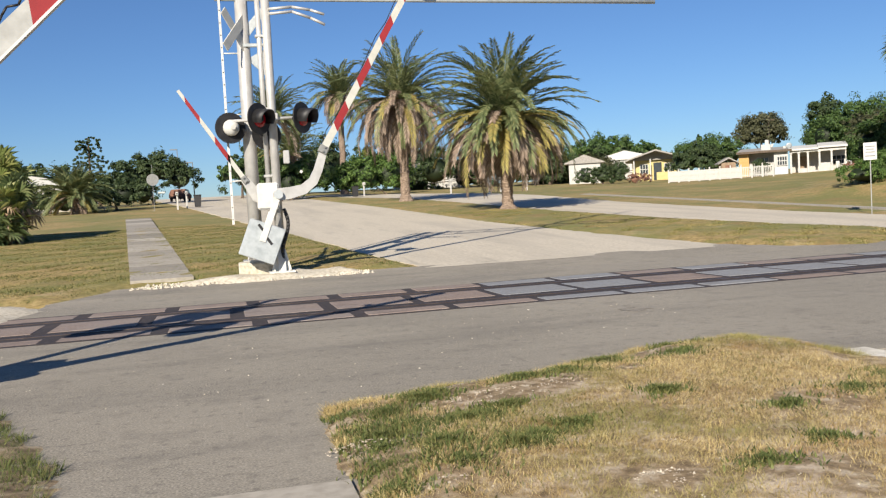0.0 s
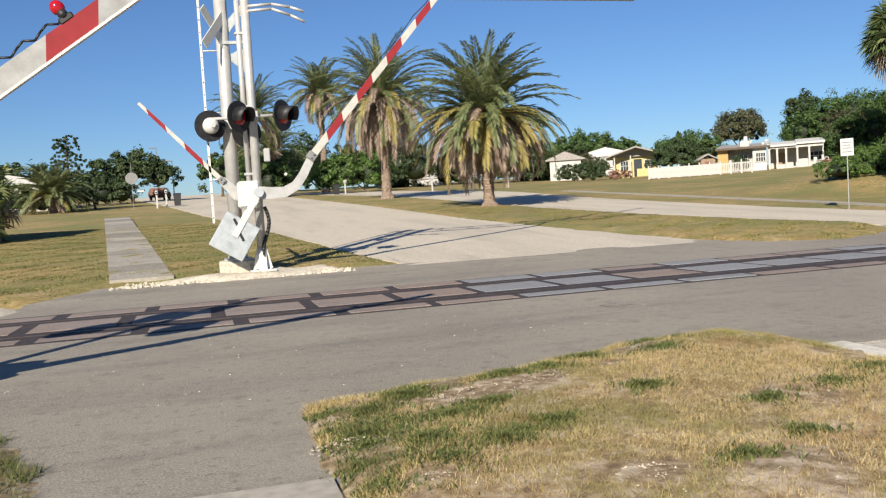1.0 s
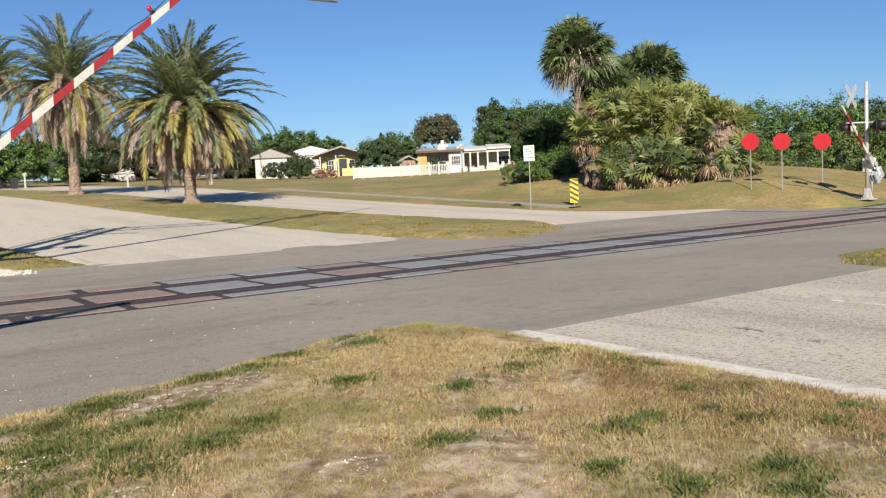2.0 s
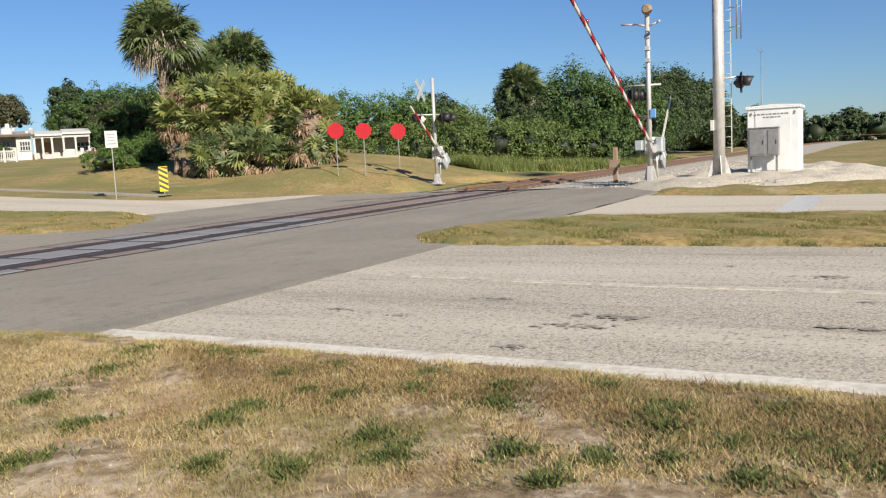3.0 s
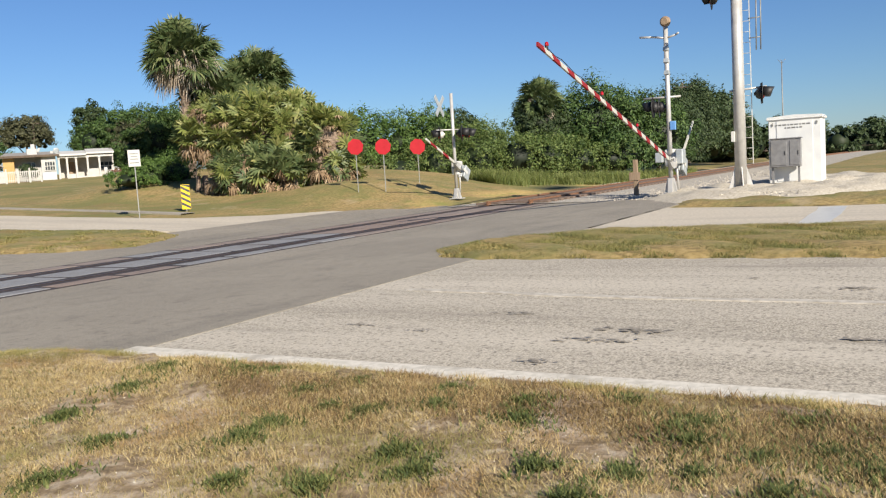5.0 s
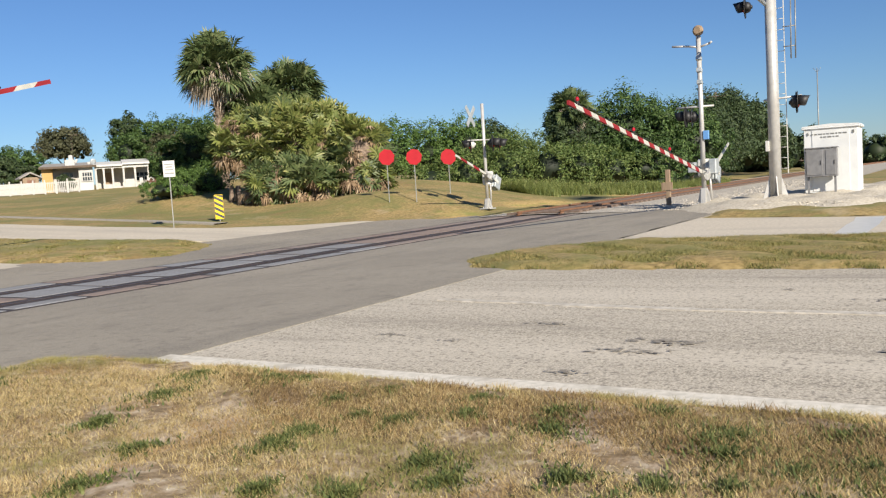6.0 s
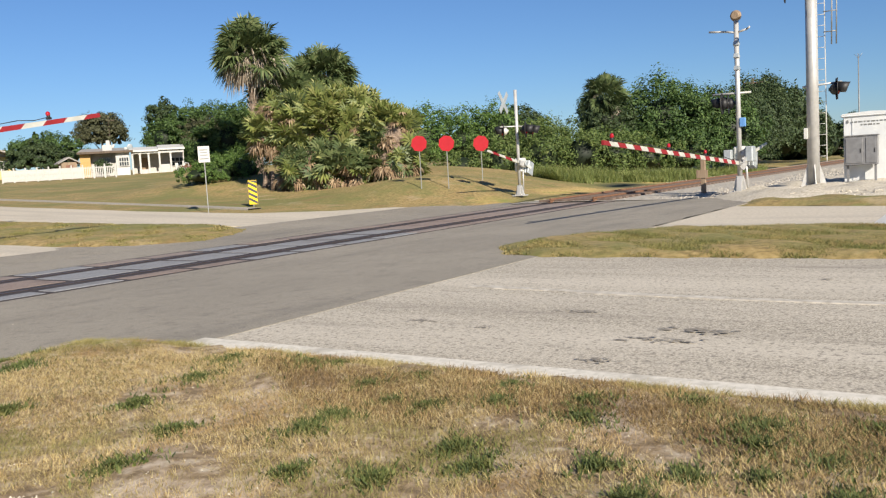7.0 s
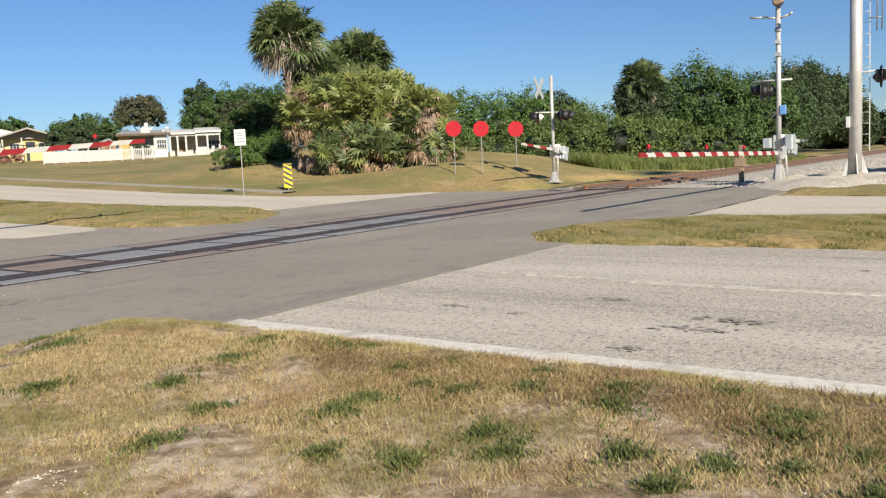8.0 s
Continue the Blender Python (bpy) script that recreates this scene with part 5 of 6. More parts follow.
def palmetto_clump(name, u, v, blobs, n, leaf, seed, label, light=0.6, dry=0.22):
    """A dense thicket of fan palms: crowns of fans over a mass of stems, shaggy dry leaves among them."""
    rng = np.random.default_rng(seed)
    z0 = land(u, v)
    t = thing(name, (u, v, z0), label, "palm thicket")
    sets = {"sunny_foliage": ([], []), "green_foliage": ([], []), "dry_foliage": ([], [])}
    tot = sum(b[3] * b[4] + b[3] * b[5] for b in blobs)
    heads = []
    for b in blobs:
        for i in range(int(n * (b[3] * b[4] + b[3] * b[5]) / tot)):
            d = ball_dir(rng, -0.75, 1.0)
            rr = rng.uniform(0.72, 1.03)
            heads.append((Vector((b[0] + d.x * b[3] * rr, b[1] + d.y * b[4] * rr, max(0.15, b[2] + d.z * b[5] * rr))), d))
    for p, d in heads:
        k = rng.random()
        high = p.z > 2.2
        # the sunlit leaf colour goes mostly to high heads, green to low ones
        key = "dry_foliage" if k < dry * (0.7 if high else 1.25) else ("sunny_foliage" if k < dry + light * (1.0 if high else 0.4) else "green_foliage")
        for j in range(7 if key != "dry_foliage" else 5):
            q = (d * 0.9 + ball_dir(rng) * 0.9 + Vector((0, 0, 0.45 if key != "dry_foliage" else -1.1))).normalized()
            fan_leaf(rng, p - d * 0.25, q, leaf * rng.uniform(0.35, 0.7), leaf * rng.uniform(0.5, 0.85) * (1 if key != "dry_foliage" else 0.75), *sets[key], 12, 0.2, 0.15 if key != "dry_foliage" else 0.5,
                     (d * 0.35 + Vector((0, 0, 0.9)) + ball_dir(rng) * 0.7) if key != "dry_foliage" and j % 2 else None, rng.uniform(-1.2, 1.2) if j % 2 == 0 else 0.0, 1.15)
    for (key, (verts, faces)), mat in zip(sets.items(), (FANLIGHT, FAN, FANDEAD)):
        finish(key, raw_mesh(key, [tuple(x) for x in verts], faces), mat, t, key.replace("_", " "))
    bm = B()
    for b in blobs:
        ball(bm, (b[0], b[1], b[2] - 0.1), 1.0, 14, (b[3] * 0.72, b[4] * 0.72, b[5] * 0.74))
        for i in range(7):
            a = rng.uniform(0, 6.28)
            x, y = b[0] + b[3] * 0.75 * math.cos(a), b[1] + b[4] * 0.75 * math.sin(a)
            tube(bm, (x, y, -0.5), (x + rng.normal(0, 0.15), y + rng.normal(0, 0.15), min(b[2] * 0.5, 0.7)), 0.12, 0.09, 7)
    tagged(part("stem_mass", bm, TRUNK, t, "brown stems in the shade"), kind="stuff")
    return t


def leaf_cloud(rng, blobs, count, size, up=0.35, lump=0.16):
    """Leaves gathered in many small sprays over lumpy blobs, with an uneven outline and gaps."""
    b = np.array(blobs, float)
    area = b[:, 3] * b[:, 4] + b[:, 3] * b[:, 5] + b[:, 4] * b[:, 5]
    share = area / area.sum()
    tufts = max(40, count // 42)
    own = rng.choice(len(b), tufts, p=share)
    d = rng.normal(size=(tufts, 3))
    d /= np.linalg.norm(d, axis=1)[:, None]
    d[:, 2] = np.where(d[:, 2] < -0.55, -d[:, 2], d[:, 2])
    lumps = 1 + lump * (np.sin(d[:, 0] * 5 + own * 1.7) * np.cos(d[:, 1] * 5 - own) + np.sin(d[:, 2] * 7 + d[:, 0] * 6 + own * 0.9))
    rad = lumps * (0.70 + 0.34 * rng.random(tufts) ** 0.7)
    hub = b[own, :3] + d * b[own, 3:6] * rad[:, None]
    wide = np.minimum(b[own, 3], b[own, 5]) * (0.15 + 0.22 * rng.random(tufts) ** 1.5)
    pick = rng.integers(0, tufts, count)
    off = rng.normal(size=(count, 3))
    off /= np.linalg.norm(off, axis=1)[:, None]
    reach = rng.random(count) ** 0.45
    spike = np.where(rng.random(count) < 0.05, 1.7, 1.0)
    c = hub[pick] + off * (wide[pick] * reach * spike)[:, None] * [1, 1, 0.85] + d[pick] * (wide[pick] * 0.2)[:, None]
    nrm = off * 0.9 + d[pick] * 0.6 + rng.normal(0, 0.5, (count, 3)) + [0, 0, up]
    nrm /= np.linalg.norm(nrm, axis=1)[:, None]
    ref = rng.normal(size=(count, 3))
    a = np.cross(nrm, ref)
    a /= np.linalg.norm(a, axis=1)[:, None]
    e = np.cross(nrm, a)
    s = size * (0.55 + 0.75 * rng.random(count))[:, None]
    v = np.stack([c - a * s, c + e * s * 0.45 + nrm * s * 0.12, c + a * s, c - e * s * 0.45 + nrm * s * 0.12], 1)
    o = np.arange(count) * 4
    return v.reshape(-1, 3), np.stack([o, o + 1, o + 2, o + 3], -1)


def bush(name, u, v, blobs, count, size, mat, label, category="bush", seed=0, group="", core=0.56, z=None):
    """A shrub or tree crown: leaves round a core coloured shade-dark under green leaves, on a few stems."""
    rng = np.random.default_rng(seed)
    t = thing(name, (u, v, land(u, v) if z is None else z), label, category, group)
    vs, fs = leaf_cloud(rng, blobs, int(count * 1.35), size * 0.82)
    finish("leaves", raw_mesh("leaves", vs, fs), mat, t)
    # solid core balls; their dark colour stands in for shade between the leaves
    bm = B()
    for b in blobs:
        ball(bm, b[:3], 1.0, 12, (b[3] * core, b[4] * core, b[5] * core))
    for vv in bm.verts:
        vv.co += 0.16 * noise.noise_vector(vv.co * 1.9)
    part("inner_leaves", bm, LEAFSHADE if mat is not MULCH else mat, t, "rounded inner core, coloured shade-dark under green leaves")
    bm = B()
    cx, cy, cz = np.mean([b[:3] for b in blobs], 0)
    tapered_trunk(bm, max(0.6, cz), 0.10 + 0.02 * cz, 0.06 + 0.01 * cz, 0.1, rng, (cx, cy), 8, 8)
    for b in blobs[:8]:
        tube(bm, (cx, cy, cz * 0.55), b[:3], 0.05 + 0.008 * cz, 0.03, 6)
    part("stems", bm, BARK, t, "brown branching stems")
    return t


def mass(rng, n, lo, hi, r):
    return [(rng.uniform(lo[0], hi[0]), rng.uniform(lo[1], hi[1]), rng.uniform(lo[2], hi[2]), *(rng.uniform(*r) * np.array([1, 1, rng.uniform(0.75, 1.0)]))) for _ in range(n)]


date_palm(13.25, 38.6, 4.2, 4.35, 21, "date palm with yellowing and dead hanging fronds on the grass island", 34, 76, 104, 0.27, leaf=0.56)
date_palm(12.55, 58.5, 6.9, 5.5, 22, "shaggy date palm with a deep skirt of dead fronds", 10, 84, 76, 0.33, 0.35, 0.6)
date_palm(14.0, 99.0, 11.3, 4.9, 23, "tall slim palm with a rounded green crown", 6, 22, 70, 0.36, 0.3, 0.8)
date_palm(5.0, 80.0, 7.6, 4.4, 24, "green palm behind the signal mast", 2, 14, 60, 0.3, 0.3, 0.6)
date_palm(7.6, 92.0, 4.6, 5.0, 25, "low spreading green palm behind the road", 2, 10, 60, 0.3, 0.3, 0.7)
date_palm(-11.5, 74.0, 1.3, 3.4, 26, "low wide date palm on the lawn", 4, 6, 70, 0.35, 0.3, 0.55)
palmetto_clump("palm_clump", -7.9, 33.6, [(0, 0, 1.5, 1.1, 1.2, 1.2), (-1.6, 0.3, 2.1, 1.5, 1.4, 1.4), (-0.1, 0.4, 2.5, 0.8, 0.9, 0.8), (-0.3, 0, 0.8, 1.0, 1.0, 0.8)], 170, 0.85, 31, "shaggy clump of short palms on the lawn", 0.35, 0.35)

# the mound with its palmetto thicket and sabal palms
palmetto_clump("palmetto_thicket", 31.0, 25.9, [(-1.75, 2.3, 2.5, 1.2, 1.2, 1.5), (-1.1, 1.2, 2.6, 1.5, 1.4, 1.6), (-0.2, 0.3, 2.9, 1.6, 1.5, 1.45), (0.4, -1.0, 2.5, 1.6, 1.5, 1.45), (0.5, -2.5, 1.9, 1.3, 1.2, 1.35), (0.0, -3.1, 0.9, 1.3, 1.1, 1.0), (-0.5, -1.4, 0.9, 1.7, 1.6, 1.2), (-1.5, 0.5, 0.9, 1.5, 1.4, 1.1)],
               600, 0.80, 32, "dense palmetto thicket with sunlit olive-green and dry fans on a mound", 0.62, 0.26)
sabal_palm(35.2, 35.55, land(35.2, 35.55), 6.95, 2.6, 33, "tall sabal palm with a rough pale trunk and dry skirt", 60, 140)
sabal_palm(39.3, 33.85, land(39.3, 33.85), 6.1, 2.45, 34, "round-headed sabal palm rising out of the thicket", 4, 120)
sabal_palm(37.2, 35.0, land(37.2, 35.0), 4.6, 2.7, 36, "lower sabal palm between its taller neighbours", 4, 90)

def tall_grass(u0, v0, u1, v1, depth, count, height, seed, label):
    """A rough fringe of tall bright grass along a line."""
    rng = np.random.default_rng(seed)
    hubs = rng.random(70), rng.normal(0, 0.45, 70) * depth, rng.uniform(0.35, 1.25, 70)
    pick = rng.integers(0, 70, count)
    k = np.clip(hubs[0][pick] + rng.normal(0, 0.018, count), 0, 1)
    w = hubs[1][pick] + rng.normal(0, 0.2, count) * depth
    dx, dy = u1 - u0, v1 - v0
    ln = math.hypot(dx, dy)
    x, y = u0 + dx * k - dy / ln * w, v0 + dy * k + dx / ln * w
    z = rise(y) + bumps(x, y) - 0.05
    h = height * (0.35 + 0.8 * rng.random(count)) * hubs[2][pick]
    a = rng.random(count) * 6.283
    lean = h * rng.uniform(0.1, 1.1, count)
    q = 0.016
    v = np.stack([np.stack([x - q * np.sin(a), y + q * np.cos(a), z], -1), np.stack([x + q * np.sin(a), y - q * np.cos(a), z], -1), np.stack([x + lean * np.cos(a), y + lean * np.sin(a), z + h], -1)], 1)
    o = np.arange(count) * 3
    return tagged(finish("tall_grass", raw_mesh("tall_grass", v.reshape(-1, 3), np.stack([o, o + 1, o + 2], -1)), TALLGRASS), label, "grass", kind="stuff")


TALLGRASS = leaf_surface("tall_grass_blade", (0.09, 0.13, 0.03), (0.22, 0.26, 0.07), (0.42, 0.42, 0.16))
tall_grass(38.2, 18.6, 47.5, 14.9, 1.6, 26000, 0.62, 92, "tall bright yellow-green grass at the foot of the vines")
tall_grass(47.5, 15.0, 62.0, 14.2, 0.9, 14000, 0.55, 93, "rough green grass beside the track")

R = np.random.default_rng(77)
# broad-leaved growth behind the mound and along the line
bush("shrub_bank", 60.5, 70.5, [(-1.5, 2.5, 3.2, 2.0, 2.0, 2.0), (0.8, 1.0, 4.2, 2.2, 2.2, 2.3), (2.8, -0.8, 4.0, 2.6, 2.4, 2.6), (4.4, -3.0, 3.6, 2.8, 2.4, 2.6), (1.4, 0.0, 2.2, 2.8, 2.4, 2.2)], 20000, 0.17, LEAF, "tall dark green shrubs behind the lawn", seed=41)
bush("shrub_bank", 66.0, 80.5, mass(R, 9, (-1.5, -3, 1.6), (7, 3, 4.2), (2.0, 2.8)), 18000, 0.22, LEAF, "high green woodland edge behind the houses", "trees", 42)
bush("low_shrub", 30.3, 33.3, [(-1.6, -0.2, 0.1, 1.3, 1.1, 0.5), (-0.3, -0.2, 0.25, 1.4, 1.2, 0.75), (1.0, -0.5, 0.4, 1.3, 1.1, 0.95)], 12000, 0.06, LEAFBRIGHT, "low spreading green shrub beside the thicket", seed=43)
bush("hedge_mass", 51.0, 32.0, [(-2.6, 3.5, 2.0, 2.2, 2.0, 2.2), (-1.4, 1.6, 2.4, 2.3, 2.0, 2.2), (0.2, -0.6, 2.3, 2.2, 2.2, 2.1), (1.2, -2.6, 2.6, 2.0, 2.0, 2.1), (2.4, -4.6, 1.7, 2.0, 2.0, 1.7), (-3.6, 5.6, 1.8, 2.2, 2.0, 2.0)], 24000, 0.125, LEAFBRIGHT, "thick green hedge behind the red signs", "hedge", 44)
bush("dark_tree", 57.0, 30.5, [(0, 0, 3.4, 2.2, 2.0, 1.4), (-1.6, 0.6, 2.8, 1.6, 1.6, 1.1), (1.6, -1.0, 2.4, 1.4, 1.4, 1.0)], 10000, 0.14, LEAFDARK, "rounded dark tree behind the hedge", "tree", 45)
bush("vine_bank", 45.0, 22.4, [(-3.0, 3.6, 0.6, 1.8, 1.6, 1.1), (-1.4, 2.0, 0.8, 1.9, 1.7, 1.4), (0.2, 0.2, 0.9, 2.1, 1.8, 1.6), (1.8, -1.6, 0.9, 2.0, 1.8, 1.7), (3.4, -3.0, 0.8, 1.9, 1.7, 1.6), (5.0, -4.4, 0.6, 1.9, 1.6, 1.3), (7.0, -5.8, 0.5, 2.0, 1.5, 1.1), (2.6, 1.6, 1.4, 2.4, 2.2, 1.8)], 26000, 0.10, VINE, "sprawling vine-covered bank beside the track", "vines", 46)
sabal_palm(50.9, 20.9, 0.2, 5.1, 2.1, 35, "dark sabal palm draped in foliage beside the hedge", 6, 62)
bush("draped_vines", 50.7, 20.7, [(-0.2, 0.2, 3.6, 1.3, 1.3, 1.4), (-0.7, 0.9, 2.4, 1.2, 1.2, 1.7), (0.5, -0.6, 2.6, 1.3, 1.2, 1.8), (-0.3, 0.2, 1.2, 1.5, 1.5, 1.3)], 12000, 0.11, LEAFDARK, "dark vines hanging down the palm", "vines", 94)
bush("verge_trees", 40.6, 44.3, [(-0.9, 0.9, 1.9, 1.2, 1.2, 1.6), (0.4, -0.3, 2.5, 1.4, 1.4, 1.8), (1.5, -1.5, 3.0, 1.4, 1.4, 1.8), (0, 0, 1.0, 1.7, 1.6, 1.2)], 14000, 0.12, LEAF, "green trees on the bank behind the thicket", "trees", 95)
bush("tree_row", 54.5, 18.0, [(-1.6, 2.2, 2.6, 2.2, 2.2, 2.4), (-0.6, 0.3, 3.4, 2.4, 2.3, 2.5), (0.6, -1.6, 2.8, 2.3, 2.2, 2.3), (-2.8, 1.6, 1.4, 2.0, 2.0, 1.8), (-1.2, -1.6, 1.4, 2.0, 2.2, 1.7), (1.2, -3.4, 2.5, 2.2, 2.1, 2.1)], 30000, 0.13, LEAF, "bright green trees beside the railway", "trees", 47)
bush("tree_row", 61.0, 16.3, [(-2.0, 1.0, 2.1, 2.2, 2.0, 2.3), (0.4, 0.2, 2.4, 2.4, 2.0, 2.5), (3.0, -0.3, 2.5, 2.4, 2.0, 2.6), (6.0, 0.0, 3.1, 2.6, 2.0, 3.0), (9.2, -0.4, 3.5, 2.6, 2.0, 3.2), (12.0, -0.2, 3.6, 2.6, 2.0, 3.3)], 34000, 0.15, LEAFDARK, "dark green trees along the railway", "trees", 48)
bush("tree_row", 74.0, 17.5, mass(R, 12, (-3, -1.5, 2.0), (22, 1.5, 4.2), (2.3, 3.1)), 22000, 0.24, LEAFDARK, "dark green trees along the railway", "trees", 49)
bush("far_woods", 118.0, 19.0, mass(R, 14, (-20, -3, 1.2), (40, 3, 2.4), (2.5, 3.4)), 13000, 0.4, LEAFDARK, "distant dark woods along the line", "trees", 50)
bush("far_woods", 175.0, 3.0, mass(R, 20, (-14, -30, 0.6), (14, 14, 2.4), (3.0, 4.2)), 13000, 0.55, LEAFDARK, "distant dark woods where the line bends", "trees", 51)
bush("far_woods", 100.0, -10.0, mass(R, 16, (-14, -4, 0.6), (46, 4, 1.8), (2.2, 3.2)), 12000, 0.36, LEAFDARK, "dark woods on the inside of the bend", "trees", 52)
# beyond the far lawn, between the palms and the houses
bush("garden_shrub", 17.0, 88.0, [(-2.5, 0, 1.9, 2.6, 2.0, 2.1), (0.2, 0.5, 2.0, 2.4, 2.0, 2.2), (-4.6, 0.6, 1.6, 1.9, 1.8, 1.6)], 7000, 0.2, LEAFBRIGHT, "bright green garden shrubs behind the palms", seed=53)
bush("far_trees", 16.0, 118.0, mass(R, 14, (-14, -4, 1.0), (12, 4, 4.6), (2.6, 4.0)), 10000, 0.36, LEAFDARK, "dark trees behind the palms", "trees", 54)
bush("far_trees", 34.0, 104.0, mass(R, 14, (-14, -5, 0.5), (10, 5, 3.0), (2.0, 3.0)), 10000, 0.3, LEAFDARK, "dark garden trees behind the verge", "trees", 55)
bush("far_trees", 48.0, 104.0, mass(R, 8, (-6, -3, 0.8), (10, 3, 1.8), (1.3, 2.0)), 8000, 0.3, LEAFOLIVE, "olive-green trees between the houses", "trees", 56)
bush("garden_tree", 48.2, 78.2, [(0, 0, 1.9, 2.0, 1.8, 1.3), (-1.8, 0.5, 1.6, 1.5, 1.4, 1.1), (1.8, 0, 1.6, 1.6, 1.4, 1.2), (-0.6, 0, 2.6, 0.8, 0.8, 0.9), (1.0, 0, 2.7, 0.6, 0.6, 0.8)], 7000, 0.2, LEAFDARK, "dark green garden tree behind the picket fence", "tree", 57)
bush("bare_tree", 61.6, 87.2, [(0, 0, 5.0, 2.6, 2.4, 1.9), (-1.5, 0.2, 4.3, 1.8, 1.7, 1.3), (1.7, 0.3, 4.6, 1.8, 1.7, 1.4)], 10000, 0.19, LEAFOLIVE, "thin-leaved olive-grey tree behind the house", "tree", 58, core=0.4)
bush("conifer", 71.0, 88.0, [(0, 0, 6.3, 1.8, 1.7, 2.4), (1.2, 0.2, 4.8, 1.8, 1.7, 2.0)], 5000, 0.22, LEAFDARK, "tall dark tree behind the woodland edge", "tree", 59)
bush("shrub_bank", 62.0, 62.0, [(0, 0, 2.2, 2.4, 2.0, 2.2), (2.4, -1.0, 2.6, 2.4, 2.0, 2.4), (4.4, -2.4, 2.4, 2.2, 2.0, 2.3), (6.6, -4.2, 2.0, 2.2, 2.0, 2.0)], 18000, 0.15, LEAF, "tall green shrubs beside the porch", seed=60)
bush("far_trees", 39.0, 97.5, [(0, 0, 2.0, 2.4, 2.2, 2.2), (-2.6, 1.0, 1.6, 2.2, 2.0, 1.8), (2.2, -1.0, 1.5, 1.8, 1.8, 1.7), (0.6, 0.2, 3.6, 1.5, 1.4, 1.6)], 9000, 0.2, LEAFDARK, "dark trees behind the small grey-roofed house", "trees", 96)
bush("far_trees", 56.0, 120.0, [(-3.0, 1.5, 3.2, 2.4, 2.2, 2.0), (0, 0, 4.2, 3.0, 2.4, 2.2), (3.2, -1.6, 3.8, 2.6, 2.2, 2.0), (6.0, -3.0, 3.2, 2.4, 2.2, 1.8)], 9000, 0.26, LEAF, "broad trees behind the white gabled house", "trees", 97)
bush("garden_tree", 52.0, 84.0, [(-1.6, 0.8, 2.2, 1.5, 1.4, 1.6), (0.6, -0.4, 2.6, 1.7, 1.5, 1.8), (2.4, -1.6, 2.3, 1.5, 1.4, 1.6), (-0.4, 0.1, 3.9, 0.5, 0.5, 0.8)], 9000, 0.16, LEAF, "loose green garden tree behind the fence", "tree", 98)
bush("garden_hedge", 39.3, 83.2, [(-1.6, 0.9, 0.7, 1.2, 0.9, 0.9), (0, 0, 0.8, 1.2, 0.9, 1.0), (1.6, -0.8, 0.9, 1.1, 0.9, 1.2)], 6000, 0.12, LEAFDARK, "clipped dark green hedge in front of the houses", "hedge", 99)
bush("red_shrub", 39.6, 76.5, [(0, 0, 0.4, 0.8, 0.6, 0.55), (0.9, -0.5, 0.35, 0.6, 0.5, 0.45)], 1800, 0.08, MULCH, "low shrub with reddish leaves", seed=100)
# to the left of the far road
bush("hedge", -9.0, 80.0, [(-2.6, 0.3, 1.2, 1.6, 1.2, 1.3), (-1.0, 0, 1.3, 1.6, 1.2, 1.4), (0.8, 0, 1.3, 1.6, 1.2, 1.4), (2.3, -0.2, 1.2, 1.4, 1.2, 1.2)], 6500, 0.15, LEAFDARK, "dense dark clipped hedge", "hedge", 61)
bush("garden_hedge", -14.2, 79.0, [(-3.0, 0, 0.9, 1.6, 1.0, 1.2), (-0.8, 0, 1.0, 1.6, 1.0, 1.2), (1.2, 0.2, 0.7, 1.3, 0.9, 0.9)], 6000, 0.13, LEAFDARK, "dark hedge in front of the low house", "hedge", 101)
bush("broad_tree", -7.0, 96.0, [(-1.8, 0, 3.0, 2.4, 2.2, 1.7), (0.6, 0, 3.6, 2.6, 2.2, 1.8), (2.8, 0, 2.6, 2.0, 2.0, 1.5), (-3.2, 0, 2.2, 1.7, 1.8, 1.3)], 8000, 0.24, LEAFDARK, "broad rounded dark tree beside the road", "tree", 62)
bush("far_trees", -18.0, 92.0, mass(R, 10, (-8, -3, 1.6), (4, 3, 3.6), (2.0, 2.8)), 9000, 0.28, LEAFDARK, "dark trees behind the lawn", "trees", 63)
bush("roadside_tree", 2.5, 106.0, [(0, 0, 3.2, 1.9, 1.8, 1.3), (-1.5, 0, 2.9, 1.3, 1.3, 1.0), (1.8, 0.2, 2.6, 1.8, 1.6, 1.4)], 4500, 0.26, LEAF, "small spreading tree at the crest", "tree", 64)
bush("shrub_bank", 6.6, 84.0, [(0, 0, 1.6, 1.9, 1.6, 2.0), (-1.6, 1.0, 2.4, 1.8, 1.6, 2.0), (1.9, 1.0, 2.0, 1.9, 1.6, 2.0)], 6000, 0.2, LEAF, "green shrubs behind the signal mast", seed=65)


